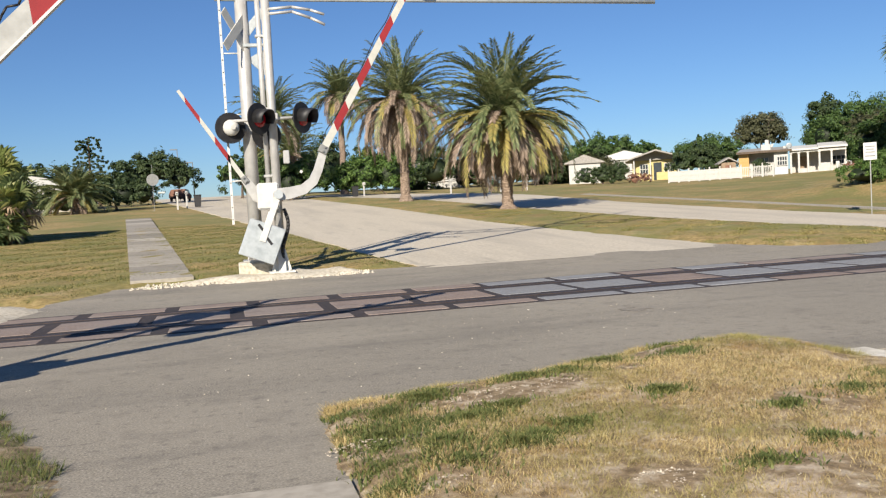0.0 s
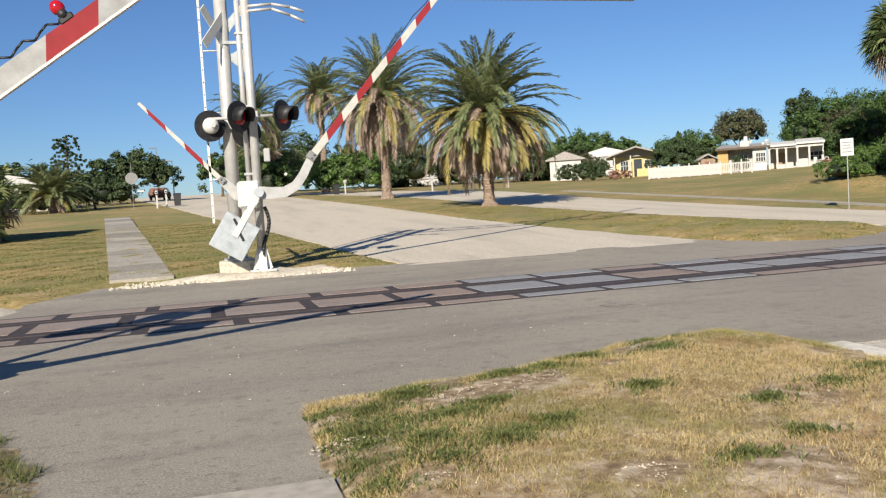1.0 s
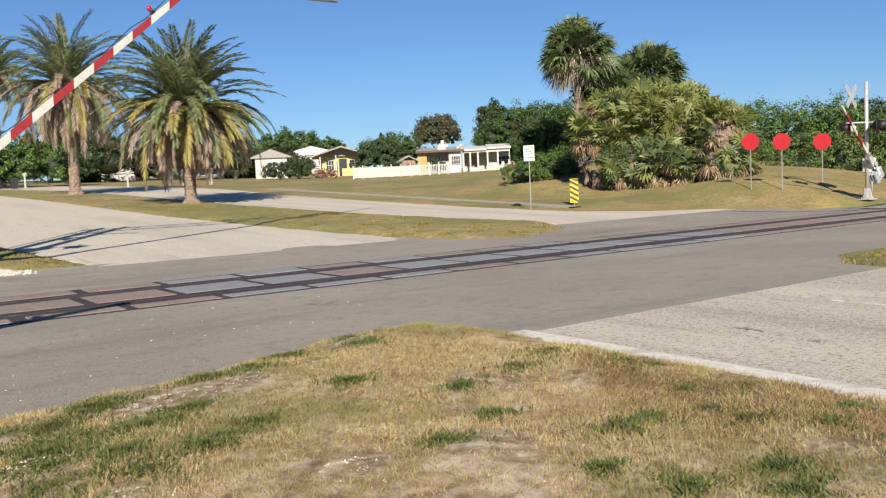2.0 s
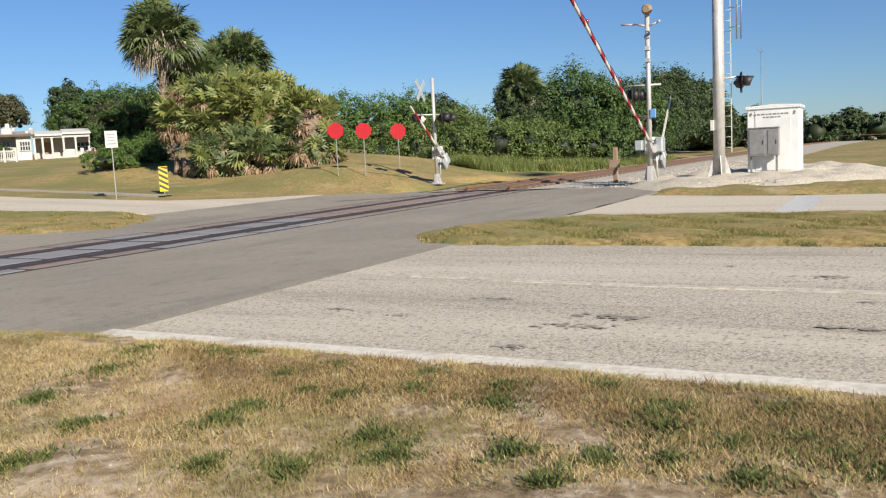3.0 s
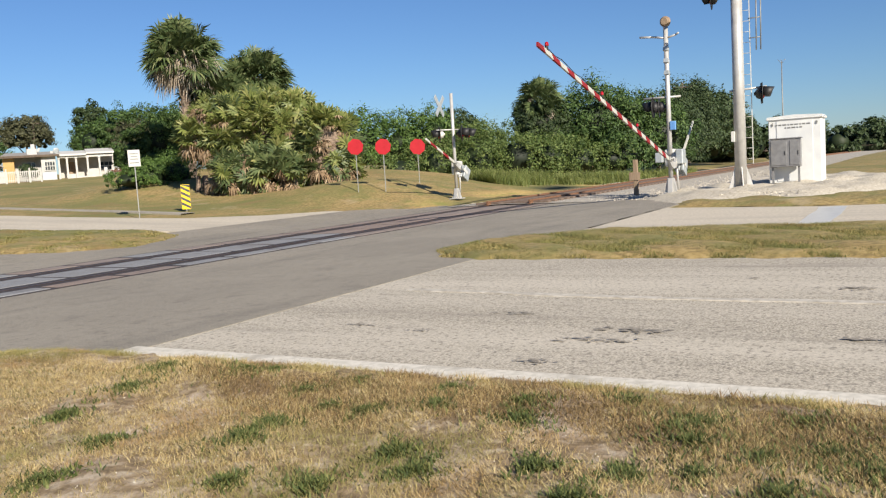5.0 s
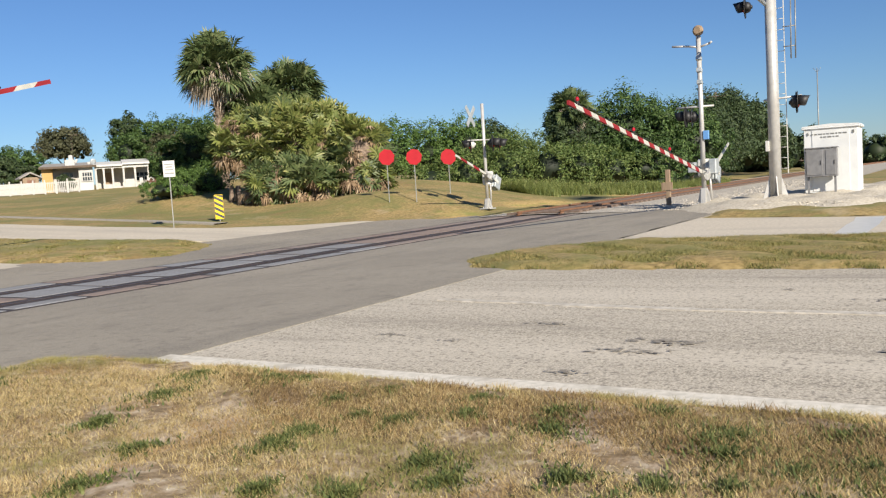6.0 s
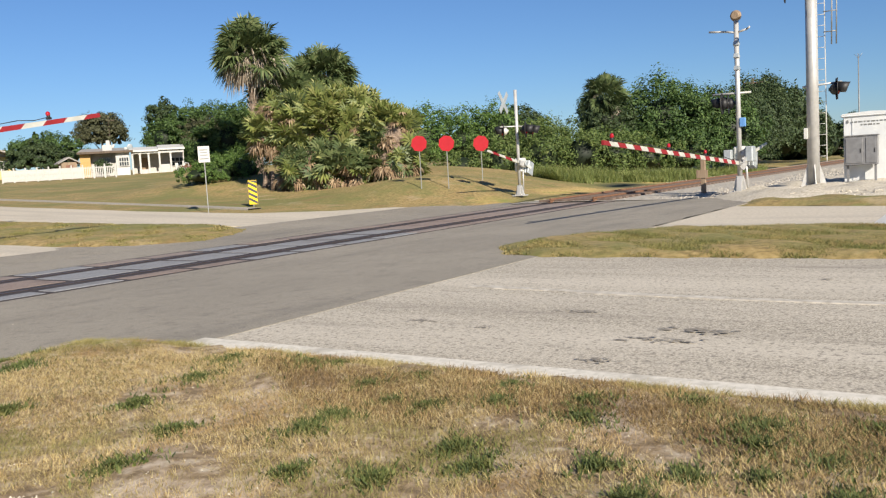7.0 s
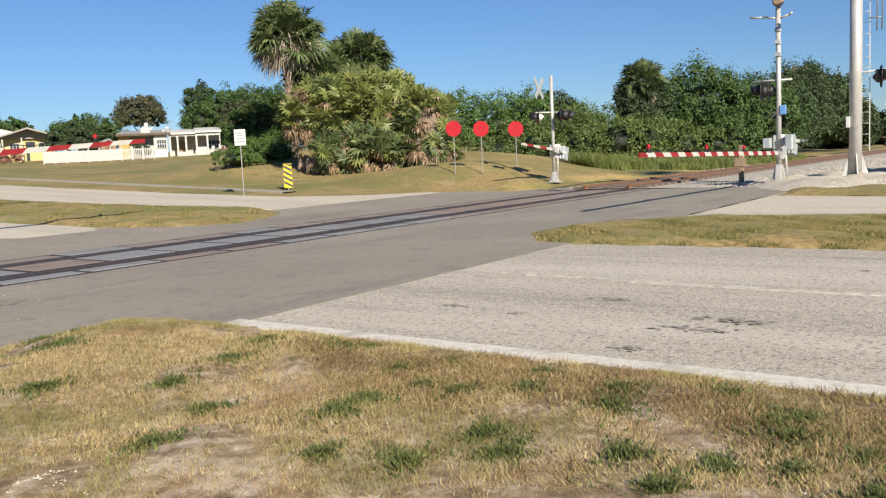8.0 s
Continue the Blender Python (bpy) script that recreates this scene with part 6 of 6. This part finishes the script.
def monkey_tree(u, v):
    """A tiered conifer: flat whorls of drooping branches on a straight trunk."""
    rng = np.random.default_rng(66)
    t = thing("tiered_conifer", (u, v, land(u, v)), "tall dark tiered conifer behind the lawn", "tree")
    part("trunk", tapered_trunk(B(), 7.0, 0.2, 0.05, 0.1, rng, rings=12), BARK, t)
    blobs = []
    for i in range(10):
        z, r = 1.8 + i * 0.52, (2.3 - 0.10 * i) * rng.uniform(0.75, 1.1)
        n = 6
        for k in range(n):
            a = 6.28 * k / n + i * 0.5 + rng.normal(0, 0.2)
            q = r * rng.uniform(0.6, 1.0)
            blobs.append((math.cos(a) * q * 0.75, math.sin(a) * q * 0.75, z + rng.normal(0, 0.1), 0.62, 0.62, 0.36))
    vs, fs = leaf_cloud(rng, blobs, 11000, 0.12, lump=0.05)
    finish("foliage", raw_mesh("foliage", vs, fs), LEAFDARK, t, "dark flat whorls of needles")


monkey_tree(-12.2, 89.0)


# ---- houses ----
def window(parent, m, w, h, bars=2):
    bm = B()
    box(bm, m @ Vector((0, -0.02, 0)), (w, 0.04, h), m.to_3x3().to_4x4())
    p = part("window", bm, GLASS, parent, "dark glazed window")
    bm = B()
    r = m.to_3x3().to_4x4()
    for x in (-w / 2, w / 2):
        box(bm, m @ Vector((x, -0.05, 0)), (0.08, 0.06, h + 0.08), r)
    for z in (-h / 2, h / 2, 0):
        box(bm, m @ Vector((0, -0.052, z)), (w + 0.08, 0.06, 0.06), r)
    for i in range(1, bars + 1):
        box(bm, m @ Vector((-w / 2 + w * i / (bars + 1), -0.054, 0)), (0.05, 0.06, h), r)
    part("frame", bm, STUCCO, p, "white window frame")


def house(name, u, v, turn, w, dep, h, wall, roof, label, windows=(), pitch=0.5, over=0.5, z=None, gable=True):
    t = thing(name, (u, v, land(u, v) if z is None else z), label, "house", "houses", turn)
    bm = B()
    box(bm, (0, dep / 2, h / 2 - 0.4), (w, dep, h + 0.8), bevel=0.01)
    part("wall", bm, wall, t)
    bm = B()
    if gable:
        slab(bm, [(-w / 2 - over, h), (w / 2 + over, h), (w / 2 + over, h + 0.12), (0, h + pitch + 0.12), (-w / 2 - over, h + 0.12)], dep + over, pose(0, dep / 2, 0))
    else:
        slab(bm, [(-over, h), (dep + over, h + pitch), (dep + over, h + pitch + 0.14), (-over, h + 0.14)], w + over, pose(0, 0, 0, 0, 0, 90))
    part("roof", bm, roof, t)
    for x, zz, ww, hh in windows:
        window(t, pose(x, 0, zz), ww, hh)
    return t


def porch_house():
    """Low house seen along its front: ochre end, recessed bay with a window, white bay, chimney."""
    z, turn = 2.2, -37
    o = pose(50.48, 67.22, z, 0, 0, turn)
    t = tagged(new("house"), "low white house with an ochre end, chimney and shallow grey roof", "house", "houses")
    t.matrix_basis = o
    part("wall", box(B(), (-2.45, 4.2, 1.0), (4.1, 6.0, 3.1), bevel=0.01), SHADEWALL, t, "pale recessed front wall")
    part("ochre_wall", box(B(), (-4.07, 1.0, 1.0), (0.9, 1.6, 3.1), bevel=0.01), ORANGEWALL, t, "ochre painted end bay")
    part("white_bay", box(B(), (-0.85, 0.85, 1.0), (1.2, 1.6, 3.1), bevel=0.01), STUCCO, t, "white front bay")
    # thin blue-grey sheet added for the shade band low on the bay
    part("plinth", box(B(), (-0.85, 0.02, 0.35), (1.16, 0.06, 1.5), bevel=0.01), GALV, t, "blue-grey sheet standing for the shade low on the bay")
    window(t, pose(-2.45, 1.18, 1.62), 1.05, 1.0)
    window(t, pose(-0.75, 0.03, 1.66), 0.85, 0.8, 3)
    bm = B()
    slab(bm, [(-0.35, 2.52), (7.5, 3.15), (7.5, 3.30), (-0.35, 2.66)], 4.75, pose(-2.3, 0, 0, 0, 0, 90))
    part("roof", bm, ROOF, t, "shallow grey roof with deep eaves")
    bm = box(B(), (-2.3, -0.37, 2.58), (4.8, 0.05, 0.2), bevel=0.01)
    part("fascia", bm, BARK, t, "dark brown fascia board")
    bm = B()
    box(bm, (-2.15, 1.8, 2.95), (0.85, 0.6, 0.75), bevel=0.04)
    box(bm, (-2.05, 1.8, 3.5), (0.34, 0.34, 0.5), bevel=0.03)
    box(bm, (-1.6, 1.8, 3.2), (0.2, 0.3, 0.35), pose(0, 0, 0, 0, 30, 0), 0.02)
    part("chimney", bm, STUCCO, t, "white chimney on the roof")
    part("roof_vent", box(B(), (-0.5, 2.4, 2.98), (0.3, 0.3, 0.22), bevel=0.02), STUCCO, t, "small white roof vent")
    p = tagged(new("porch"), "white columned porch with a sloping white roof", "porch")
    p.matrix_basis = o
    for k, (x0, x1, zf, zb) in enumerate(((-0.2, 2.3, 2.48, 2.95), (2.3, 4.7, 2.58, 3.08))):
        bm = B()
        slab(bm, [(-0.3, zf), (3.6, zb), (3.6, zb + 0.14), (-0.3, zf + 0.16)], x1 - x0, pose((x0 + x1) / 2, 0, 0, 0, 0, 90))
        part("roof_panel", bm, WHITEROOF, p, "white sheet of the sloping porch roof")
    part("beam", box(B(), (2.25, 0.0, 2.40), (4.7, 0.16, 0.2), bevel=0.015), STUCCO, p, "white beam over the columns")
    part("back_wall", box(B(), (2.3, 2.3, 1.0), (4.8, 0.15, 3.4)), SHADEWALL, p, "shaded porch back wall")
    for x in (0.0, 0.67, 1.43, 2.38, 3.38):
        bm = box(B(), (x, 0, 0.95), (0.17, 0.17, 3.1), bevel=0.02)
        box(bm, (x, 0, 2.26), (0.24, 0.24, 0.08), bevel=0.01)
        part("column", bm, STUCCO, p, "white square column")
    for x, w, h in ((2.88, 0.84, 1.25), (1.05, 0.6, 0.85), (1.9, 0.78, 0.62)):
        part("parapet", box(B(), (x, 0.12, h / 2 - 0.3), (w, 0.1, h + 0.6), bevel=0.02), STUCCO, p, "low white porch wall")
    part("door", box(B(), (1.05, 2.2, 1.0), (0.8, 0.06, 2.0), bevel=0.01), WOOD, p, "brown front door")
    window(p, pose(4.05, 2.2, 1.5), 1.2, 0.8)
    patio = tagged(new("patio_wall"), "low white garden wall with gaps beside the porch", "wall")
    patio.matrix_basis = o
    for x, w, h in ((3.85, 0.3, 1.0), (4.5, 0.28, 1.15), (4.95, 0.75, 1.0), (5.55, 0.2, 1.25)):
        part("wall_panel", box(B(), (x, -0.25, h / 2), (w, 0.14, h + 0.6), bevel=0.03), STUCCO, patio)
    sat = tagged(new("satellite_dish"), "small grey satellite dish on the roof edge", "satellite dish")
    sat.matrix_basis = o @ pose(-0.15, 1.2, 2.62)
    bm = ball(B(), (0, 0, 0.42), 0.3, 12, (1, 0.3, 1), pose(0, 0, 0, 20, 0, 25))
    tube(bm, (0, 0, 0), (0, 0.05, 0.35), 0.03)
    part("dish", bm, GALV, sat)
    bush("mulch_pile", 54.6, 62.6, [(-0.6, 0.4, 0.25, 1.3, 1.0, 0.5), (0.9, -0.6, 0.3, 1.4, 1.0, 0.5), (2.0, -1.4, 0.25, 1.0, 0.9, 0.45)], 3600, 0.09, MULCH, "reddish brush pile on the lawn", "brush pile", 71)
    bush("foundation_shrub", 47.85, 68.3, [(0, 0, 0.75, 0.75, 0.5, 0.65), (0.5, -0.3, 0.55, 0.5, 0.4, 0.5)], 2600, 0.07, LEAFDARK, "dark clipped shrub under the front window", seed=73)
    bush("shade_tree", 57.6, 64.4, [(0, 0, 3.0, 1.6, 1.5, 1.6), (-1.2, 0.9, 2.7, 1.1, 1.1, 1.0), (0.9, -0.6, 1.6, 1.3, 1.3, 1.4), (-0.9, 1.2, 3.6, 1.2, 1.1, 1.0)], 9000, 0.13, LEAFOLIVE, "grey-green tree leaning over the porch", "tree", seed=72)


def garden_shed():
    t = thing("garden_shed", (45.6, 69.9, 2.2), "small brown wooden shed with a pale pitched roof", "shed", turn=-20)
    part("wall", box(B(), (0, 0, 0.85), (1.3, 1.3, 1.9), bevel=0.01), WOOD, t)
    bm = slab(B(), [(-0.95, 1.65), (0, 2.15), (0.95, 1.65), (0.95, 1.75), (0, 2.27), (-0.95, 1.75)], 1.7)
    part("roof", bm, ROOF, t)
    part("door", box(B(), (0, -0.67, 0.8), (0.6, 0.04, 1.5), bevel=0.01), MULCH, t, "reddish plank door")


def picket_fence():
    """White board fence, its last bays open pickets, on posts that follow the slope."""
    a, b = Vector((39.4, 69.65)), Vector((46.9, 64.87))
    t = thing("garden_fence", (a.x, a.y, 0), "white board and picket fence round the front garden", "fence")
    d = b - a
    bays = 10
    ang = math.degrees(math.atan2(d.y, d.x))
    bm0 = slab(B(), [(-0.035, 0), (0.035, 0), (0.035, 0.92), (0, 0.97), (-0.035, 0.92)], 0.025)
    picket = bpy.data.meshes.new("picket")
    bm0.to_mesh(picket)
    bm0.free()
    picket.materials.append(STUCCO)
    bm0 = slab(B(), [(-0.052, 0), (0.052, 0), (0.052, 0.95), (-0.052, 0.95)], 0.03)
    board = bpy.data.meshes.new("board")
    bm0.to_mesh(board)
    bm0.free()
    board.materials.append(STUCCO)

    def floor_at(k):
        return land(a.x + d.x * k, a.y + d.y * k) - 0.02

    for i in range(bays + 1):
        k = i / bays
        bm = box(B(), (0, 0, 0.55), (0.11, 0.11, 1.2), bevel=0.015)
        box(bm, (0, 0, 1.17), (0.15, 0.15, 0.05), bevel=0.015)
        q = part("post", bm, STUCCO, t)
        q.matrix_basis = pose(d.x * k, d.y * k, floor_at(k), 0, 0, ang)
    for i in range(bays):
        solid = i < 7
        n = 8 if solid else 6
        for j in range(n):
            k = (i + (j + 0.5) / n) / bays
            ob = new("board" if solid else "picket", board if solid else picket)
            ob.parent = t
            ob.matrix_basis = pose(d.x * k, d.y * k, floor_at(k) + 0.05, 0, 0, ang)
        for zz in (0.22, 0.90):
            k0, k1 = i / bays, (i + 1) / bays
            p0, p1 = Vector((d.x * k0, d.y * k0, floor_at(k0) + zz)), Vector((d.x * k1, d.y * k1, floor_at(k1) + zz))
            e = p1 - p0
            part("rail", box(B(), (p0 + p1) / 2, (e.length, 0.07, 0.07), e.to_track_quat("X", "Z").to_matrix().to_4x4()), STUCCO, t)


garden_shed()
porch_house()
picket_fence()
yh = house("house", 48.1, 87.8, -28, 5.2, 6.0, 2.3, YELLOWWALL, ROOF, "small yellow house with a shallow grey gable roof", [(-1.3, 1.3, 0.9, 1.1), (1.4, 1.3, 0.9, 1.1)], 1.0, 0.8)
bm = B()
box(bm, (0.2, -0.03, 1.0), (0.9, 0.06, 2.0), bevel=0.01)
part("door", bm, GLASS, yh, "dark doorway")
for x in (-2.4, -0.6, 2.4):
    part("porch_post", box(B(), (x, -1.3, 1.1), (0.14, 0.14, 2.6), bevel=0.01), STUCCO, yh, "white porch post")
part("porch_roof", slab(B(), [(-3.1, 2.3), (0, 3.25), (3.1, 2.3), (3.1, 2.45), (0, 3.42), (-3.1, 2.45)], 1.9, pose(0, -0.9, 0)), ROOF, yh, "gable over the porch")
part("porch_parapet", box(B(), (1.2, -1.3, 0.4), (2.3, 0.1, 0.9), bevel=0.01), YELLOWWALL, yh, "low yellow porch wall")
house("house", 56.5, 112.0, -27, 8.5, 8.0, 2.7, STUCCO, WHITEROOF, "white house with a low gable behind the yellow one", [(-1.5, 1.4, 1.2, 1.0)], 1.2)
house("house", 40.9, 91.3, -24, 3.6, 5.0, 2.3, STUCCO, ROOF, "small white house half hidden by shrubs", [(0, 1.3, 0.9, 1.0)], 0.9)
house("house", 27.0, 112.0, -14, 9.0, 7.0, 2.6, STUCCO, ROOF, "white house glimpsed under the palm fronds", [(-2, 1.4, 1.3, 1.0), (1.5, 1.4, 1.3, 1.0)], 0.9)
house("house", -16.5, 84.0, 10, 7.0, 6.0, 2.4, SHADEWALL, WHITEROOF, "low house with a pale roof behind the lawn", [(1.5, 1.3, 1.2, 1.0)], 0.8)


# ---- street furniture ----
def street_lamp(u, v, h):
    t = thing("street_lamp", (u, v, land(u, v)), "slim grey street lamp by the crest of the road", "street lamp", "street lamps")
    bm = B()
    tube(bm, (0, 0, 0), (0, 0, h), 0.07, 0.045, 8)
    part("pole", bm, STEELPOST, t)
    bm = B()
    box(bm, (-0.4, 0, h), (0.9, 0.22, 0.12), bevel=0.03)
    part("head", bm, STEELPOST, t)


street_lamp(-2.9, 100.0, 4.4)
street_lamp(-5.0, 112.0, 6.4)


def round_sign():
    t = thing("traffic_sign", (-5.1, 70.0, land(-5.1, 70)), "grey back of a round road sign on a tall post", "sign", turn=4)
    sign_post(t, 3.6)
    bm = B()
    tube(bm, (0, -0.03, 2.42), (0, -0.045, 2.42), 0.46, seg=24)
    part("panel", bm, STEELPOST, t, "plain grey sign back")
    bm = B()
    box(bm, (0.6, -0.03, 1.4), (0.5, 0.012, 0.12))
    part("plate", bm, SIGNWHITE, t, "small white plate")


round_sign()


def mailbox(u, v, turn=0.0):
    t = thing("mailbox", (u, v, land(u, v)), "white mailbox on a white post at the kerb", "mailbox", "mailboxes", turn)
    bm = B()
    box(bm, (0, 0, 0.55), (0.13, 0.13, 1.2), bevel=0.01)
    part("post", bm, STUCCO, t)
    bm = B()
    box(bm, (0, -0.05, 1.2), (0.22, 0.5, 0.2), bevel=0.03)
    tube(bm, (0, -0.3, 1.28), (0, 0.2, 1.28), 0.11, seg=12)
    part("box", bm, STUCCO, t)


for u, v in ((20.6, 76), (23.2, 72.5), (24.8, 74), (13.8, 84), (27.5, 74.5)):
    mailbox(u, v, 10)
mailbox(-3.4, 71.0)
mailbox(-2.8, 74.0)


def wheelie_bin(u, v):
    t = thing("rubbish_bin", (u, v, land(u, v)), "dark wheeled rubbish bin beside the road", "bin")
    bm = B()
    slab(bm, [(-0.24, 0.05), (0.24, 0.05), (0.3, 1.0), (-0.3, 1.0)], 0.55)
    part("body", bm, BLACK, t)
    bm = B()
    box(bm, (0, 0, 1.03), (0.64, 0.64, 0.07), bevel=0.02)
    part("lid", bm, BLACK, t)


wheelie_bin(-1.9, 73.0)
wheelie_bin(12.6, 82.0)


def parked_car(u, v, turn):
    t = thing("parked_car", (u, v, land(u, v)), "small red car parked at the crest of the road", "car", turn=turn)
    bm = B()
    slab(bm, [(-2.1, 0.35), (2.1, 0.35), (2.1, 0.8), (1.2, 0.9), (0.7, 1.4), (-1.1, 1.42), (-1.7, 0.92), (-2.1, 0.85)], 1.7)
    bmesh.ops.bevel(bm, geom=bm.edges[:], offset=0.07, segments=2, affect="EDGES")
    part("body", bm, MULCH, t)
    bm = B()
    slab(bm, [(-1.45, 0.95), (0.95, 0.95), (0.6, 1.32), (-1.05, 1.34)], 1.72)
    part("windows", bm, GLASS, t)
    for x in (-1.3, 1.3):
        for y in (-0.75, 0.75):
            bm = B()
            tube(bm, (x, y - 0.1, 0.32), (x, y + 0.1, 0.32), 0.32, seg=16)
            part("wheel", bm, BLACK, t)


parked_car(-4.6, 104.0, 80)


def utility_pole(u, v, h):
    t = thing("utility_pole", (u, v, land(u, v)), "weathered wooden utility pole with a crossarm", "utility pole", "utility poles")
    bm = B()
    tube(bm, (0, 0, 0), (0, 0, h), 0.14, 0.10, 8)
    part("pole", bm, BARK, t)
    bm = B()
    box(bm, (0, 0, h - 0.35), (0.1, 1.5, 0.12), pose(0, 0, 0, 0, 0, 30))
    part("crossarm", bm, BARK, t)


utility_pole(61.2, 85.3, 6.5)
utility_pole(70.0, 16.3, 7.0)

# slabs of the far sidewalk
for i in range(22):
    v0 = 17.35 + i * 1.6
    k = (v0 + 0.8 - 17.3) / 35.5
    x0, x1 = -1.80 - 3.7 * k, -0.62 - 3.5 * k
    bm = B()
    w = x1 - x0
    box(bm, ((x0 + x1) / 2, v0 + 0.79, float(rise(v0 + 0.8)) + 0.016), (w, 1.59, 0.10), pose(0, 0, 0, 2.4 if i else 1.6, 0, 5.8), 0.004)
    part("slab", bm, WALKWAY, far_walk)


def loose_chips(name, poly, n, size, seed, label, base=0.004, mat=None, swell=None):
    rng = np.random.default_rng(seed)
    poly = np.array(poly, float)
    x, y = rng.uniform(poly[:, 0].min(), poly[:, 0].max(), n), rng.uniform(poly[:, 1].min(), poly[:, 1].max(), n)
    d = inside(x, y, poly)
    ok = d > 0.03
    x, y = x[ok], y[ok]
    lift = base * np.clip(d[ok] / 0.4, 0, 1)
    if swell is not None:
        lift = lift + 0.0175 * wobble(x, y, 2.3, swell) * np.clip(d[ok] / 0.4, 0, 1)
    m = len(x)
    shape = np.array([(1, 0, 0), (-0.5, 0.87, 0), (-0.5, -0.87, 0), (0, 0, 0.8)])
    s = size * (0.4 + rng.random(m) ** 2)[:, None, None]
    a = rng.random(m) * 6.28
    rot = np.stack([np.stack([np.cos(a), -np.sin(a), 0 * a], -1), np.stack([np.sin(a), np.cos(a), 0 * a], -1), np.stack([0 * a, 0 * a, 1 + 0 * a], -1)], 1)
    v = np.einsum("nij,kj->nki", rot, shape) * s + np.stack([x, y, rise(y) + lift], -1)[:, None, :]
    o = np.arange(m) * 4
    f = np.concatenate([np.stack([o, o + 1, o + 3], -1), np.stack([o + 1, o + 2, o + 3], -1), np.stack([o + 2, o, o + 3], -1)])
    return tagged(finish(name, raw_mesh(name, v.reshape(-1, 3), f), mat or GRAVEL), label, "gravel", kind="stuff")


loose_chips("stone_chips", [(-2.6, 6.5), (0.4, 5.6), (3.4, 6.8), (6, 9.5), (-2.5, 9.8)], 500, 0.007, 81, "loose pale stone chips on the asphalt")
loose_chips("gravel_rubble", [(-1.9, 16.3), (2.9, 16.3), (2.8, 17.0), (-1.5, 17.1)], 900, 0.04, 82, "loose limestone rubble by the footing")
loose_chips("gravel_litter", NEAR_SWARD, 3500, 0.011, 83, "pale pebbles in the bare sand", 0.045, None, 2.0)
for i, (bx, by, br) in enumerate(BALD):
    q = br * 1.5
    loose_chips("pebble_scatter", [(bx - q, by), (bx - 0.4 * q, by + 0.7 * q), (bx + 0.6 * q, by + 0.6 * q), (bx + q, by - 0.1 * q), (bx + 0.3 * q, by - 0.7 * q), (bx - 0.6 * q, by - 0.6 * q)], 620, 0.0075, 300 + i, "pale limestone pebbles on a bare spot", 0.105, PEBBLE, 2.0)
loose_chips("pad_rubble", [(22.8, 4.6), (24.6, 6.4), (30, 6.2), (35, 5.2), (35, 1.4), (25, 0.4), (22.6, 2.2)], 5000, 0.035, 84, "broken limestone on the pad", 0.16)
loose_chips("ballast_stones", [(25, 6.0), (60, 6.6), (60, 14.6), (26, 14.0)], 12000, 0.038, 85, "crushed ballast stones beside the rails", 0.0, BALLAST)
loose_chips("verge_grit", [(4.7, 5.0), (11, 5.1), (11, 5.9), (4.7, 5.8)], 220, 0.005, 86, "loose grit where the asphalt meets the chip seal", 0.002, CHIPSEAL)
strip("marking_stop", [(1.25, 15.1, 19.3), (1.75, 15.1, 19.3)], SIGNWHITE, "faint bluish-white worn stop marking", 0.004, 4, 0.1, 0.03, 92)
strip("marking_lane", [(-40, 7.38, 7.50), (2, 7.4, 7.52), (4.75, 7.68, 7.80)], WORNLINE, "faint worn white lane line", 0.004, 1, 0.6, 0.02, 91)


loose_chips("kerb_grit", [(4.12, -3), (4.44, -3), (4.44, 2.6), (4.25, 2.2)], 2600, 0.016, 87, "dark grit between the edge strip and the grass", 0.03, BALLAST)
TAR = surface("tar_patch", [(0.3, (0.19, 0.168, 0.14)), (0.7, (0.32, 0.285, 0.235))], 30.0, 0.9, 0.006, 90)
for u, v, a, b in ((4.44, 8.64, 0.24, 0.12), (6.07, 1.84, 0.09, 0.30), (5.67, 1.95, 0.07, 0.24), (4.96, 2.15, 0.06, 0.10), (8.17, 0.5, 0.08, 0.15), (8.77, 1.41, 0.05, 0.05), (5.86, 4.09, 0.06, 0.10), (5.74, 3.42, 0.04, 0.07), (6.6, 3.0, 0.05, 0.16), (6.02, 0.3, 0.07, 0.2), (7.0, -0.2, 0.06, 0.3)):
    rng = np.random.default_rng(int(u * 100))
    bm = B()
    for k in range(26 if u > 4.5 else 8):
        cx, cy = u + a * rng.normal(0, 0.55), v + b * rng.normal(0, 0.6)
        ra, rb = (a * rng.uniform(0.08, 0.3), b * rng.uniform(0.06, 0.28)) if u > 4.5 else (a * rng.uniform(0.2, 0.6), b * rng.uniform(0.2, 0.6))
        bm.faces.new([bm.verts.new((cx + ra * rng.uniform(0.5, 1.3) * math.cos(j * 0.785), cy + rb * rng.uniform(0.5, 1.3) * math.sin(j * 0.785), 0.004 + k * 0.00008)) for j in range(8)])
    tagged(part("tar_stain", bm, TAR), "dark broken tar scuffs on the road", "stain", kind="structure")


# ---- motion ----
def motions():
    for arm, pivot, side, rows in ARMS:
        walk(arm, [(t, pose(*pivot, 0, -side * a, 0)) for t, a in rows])


motions()
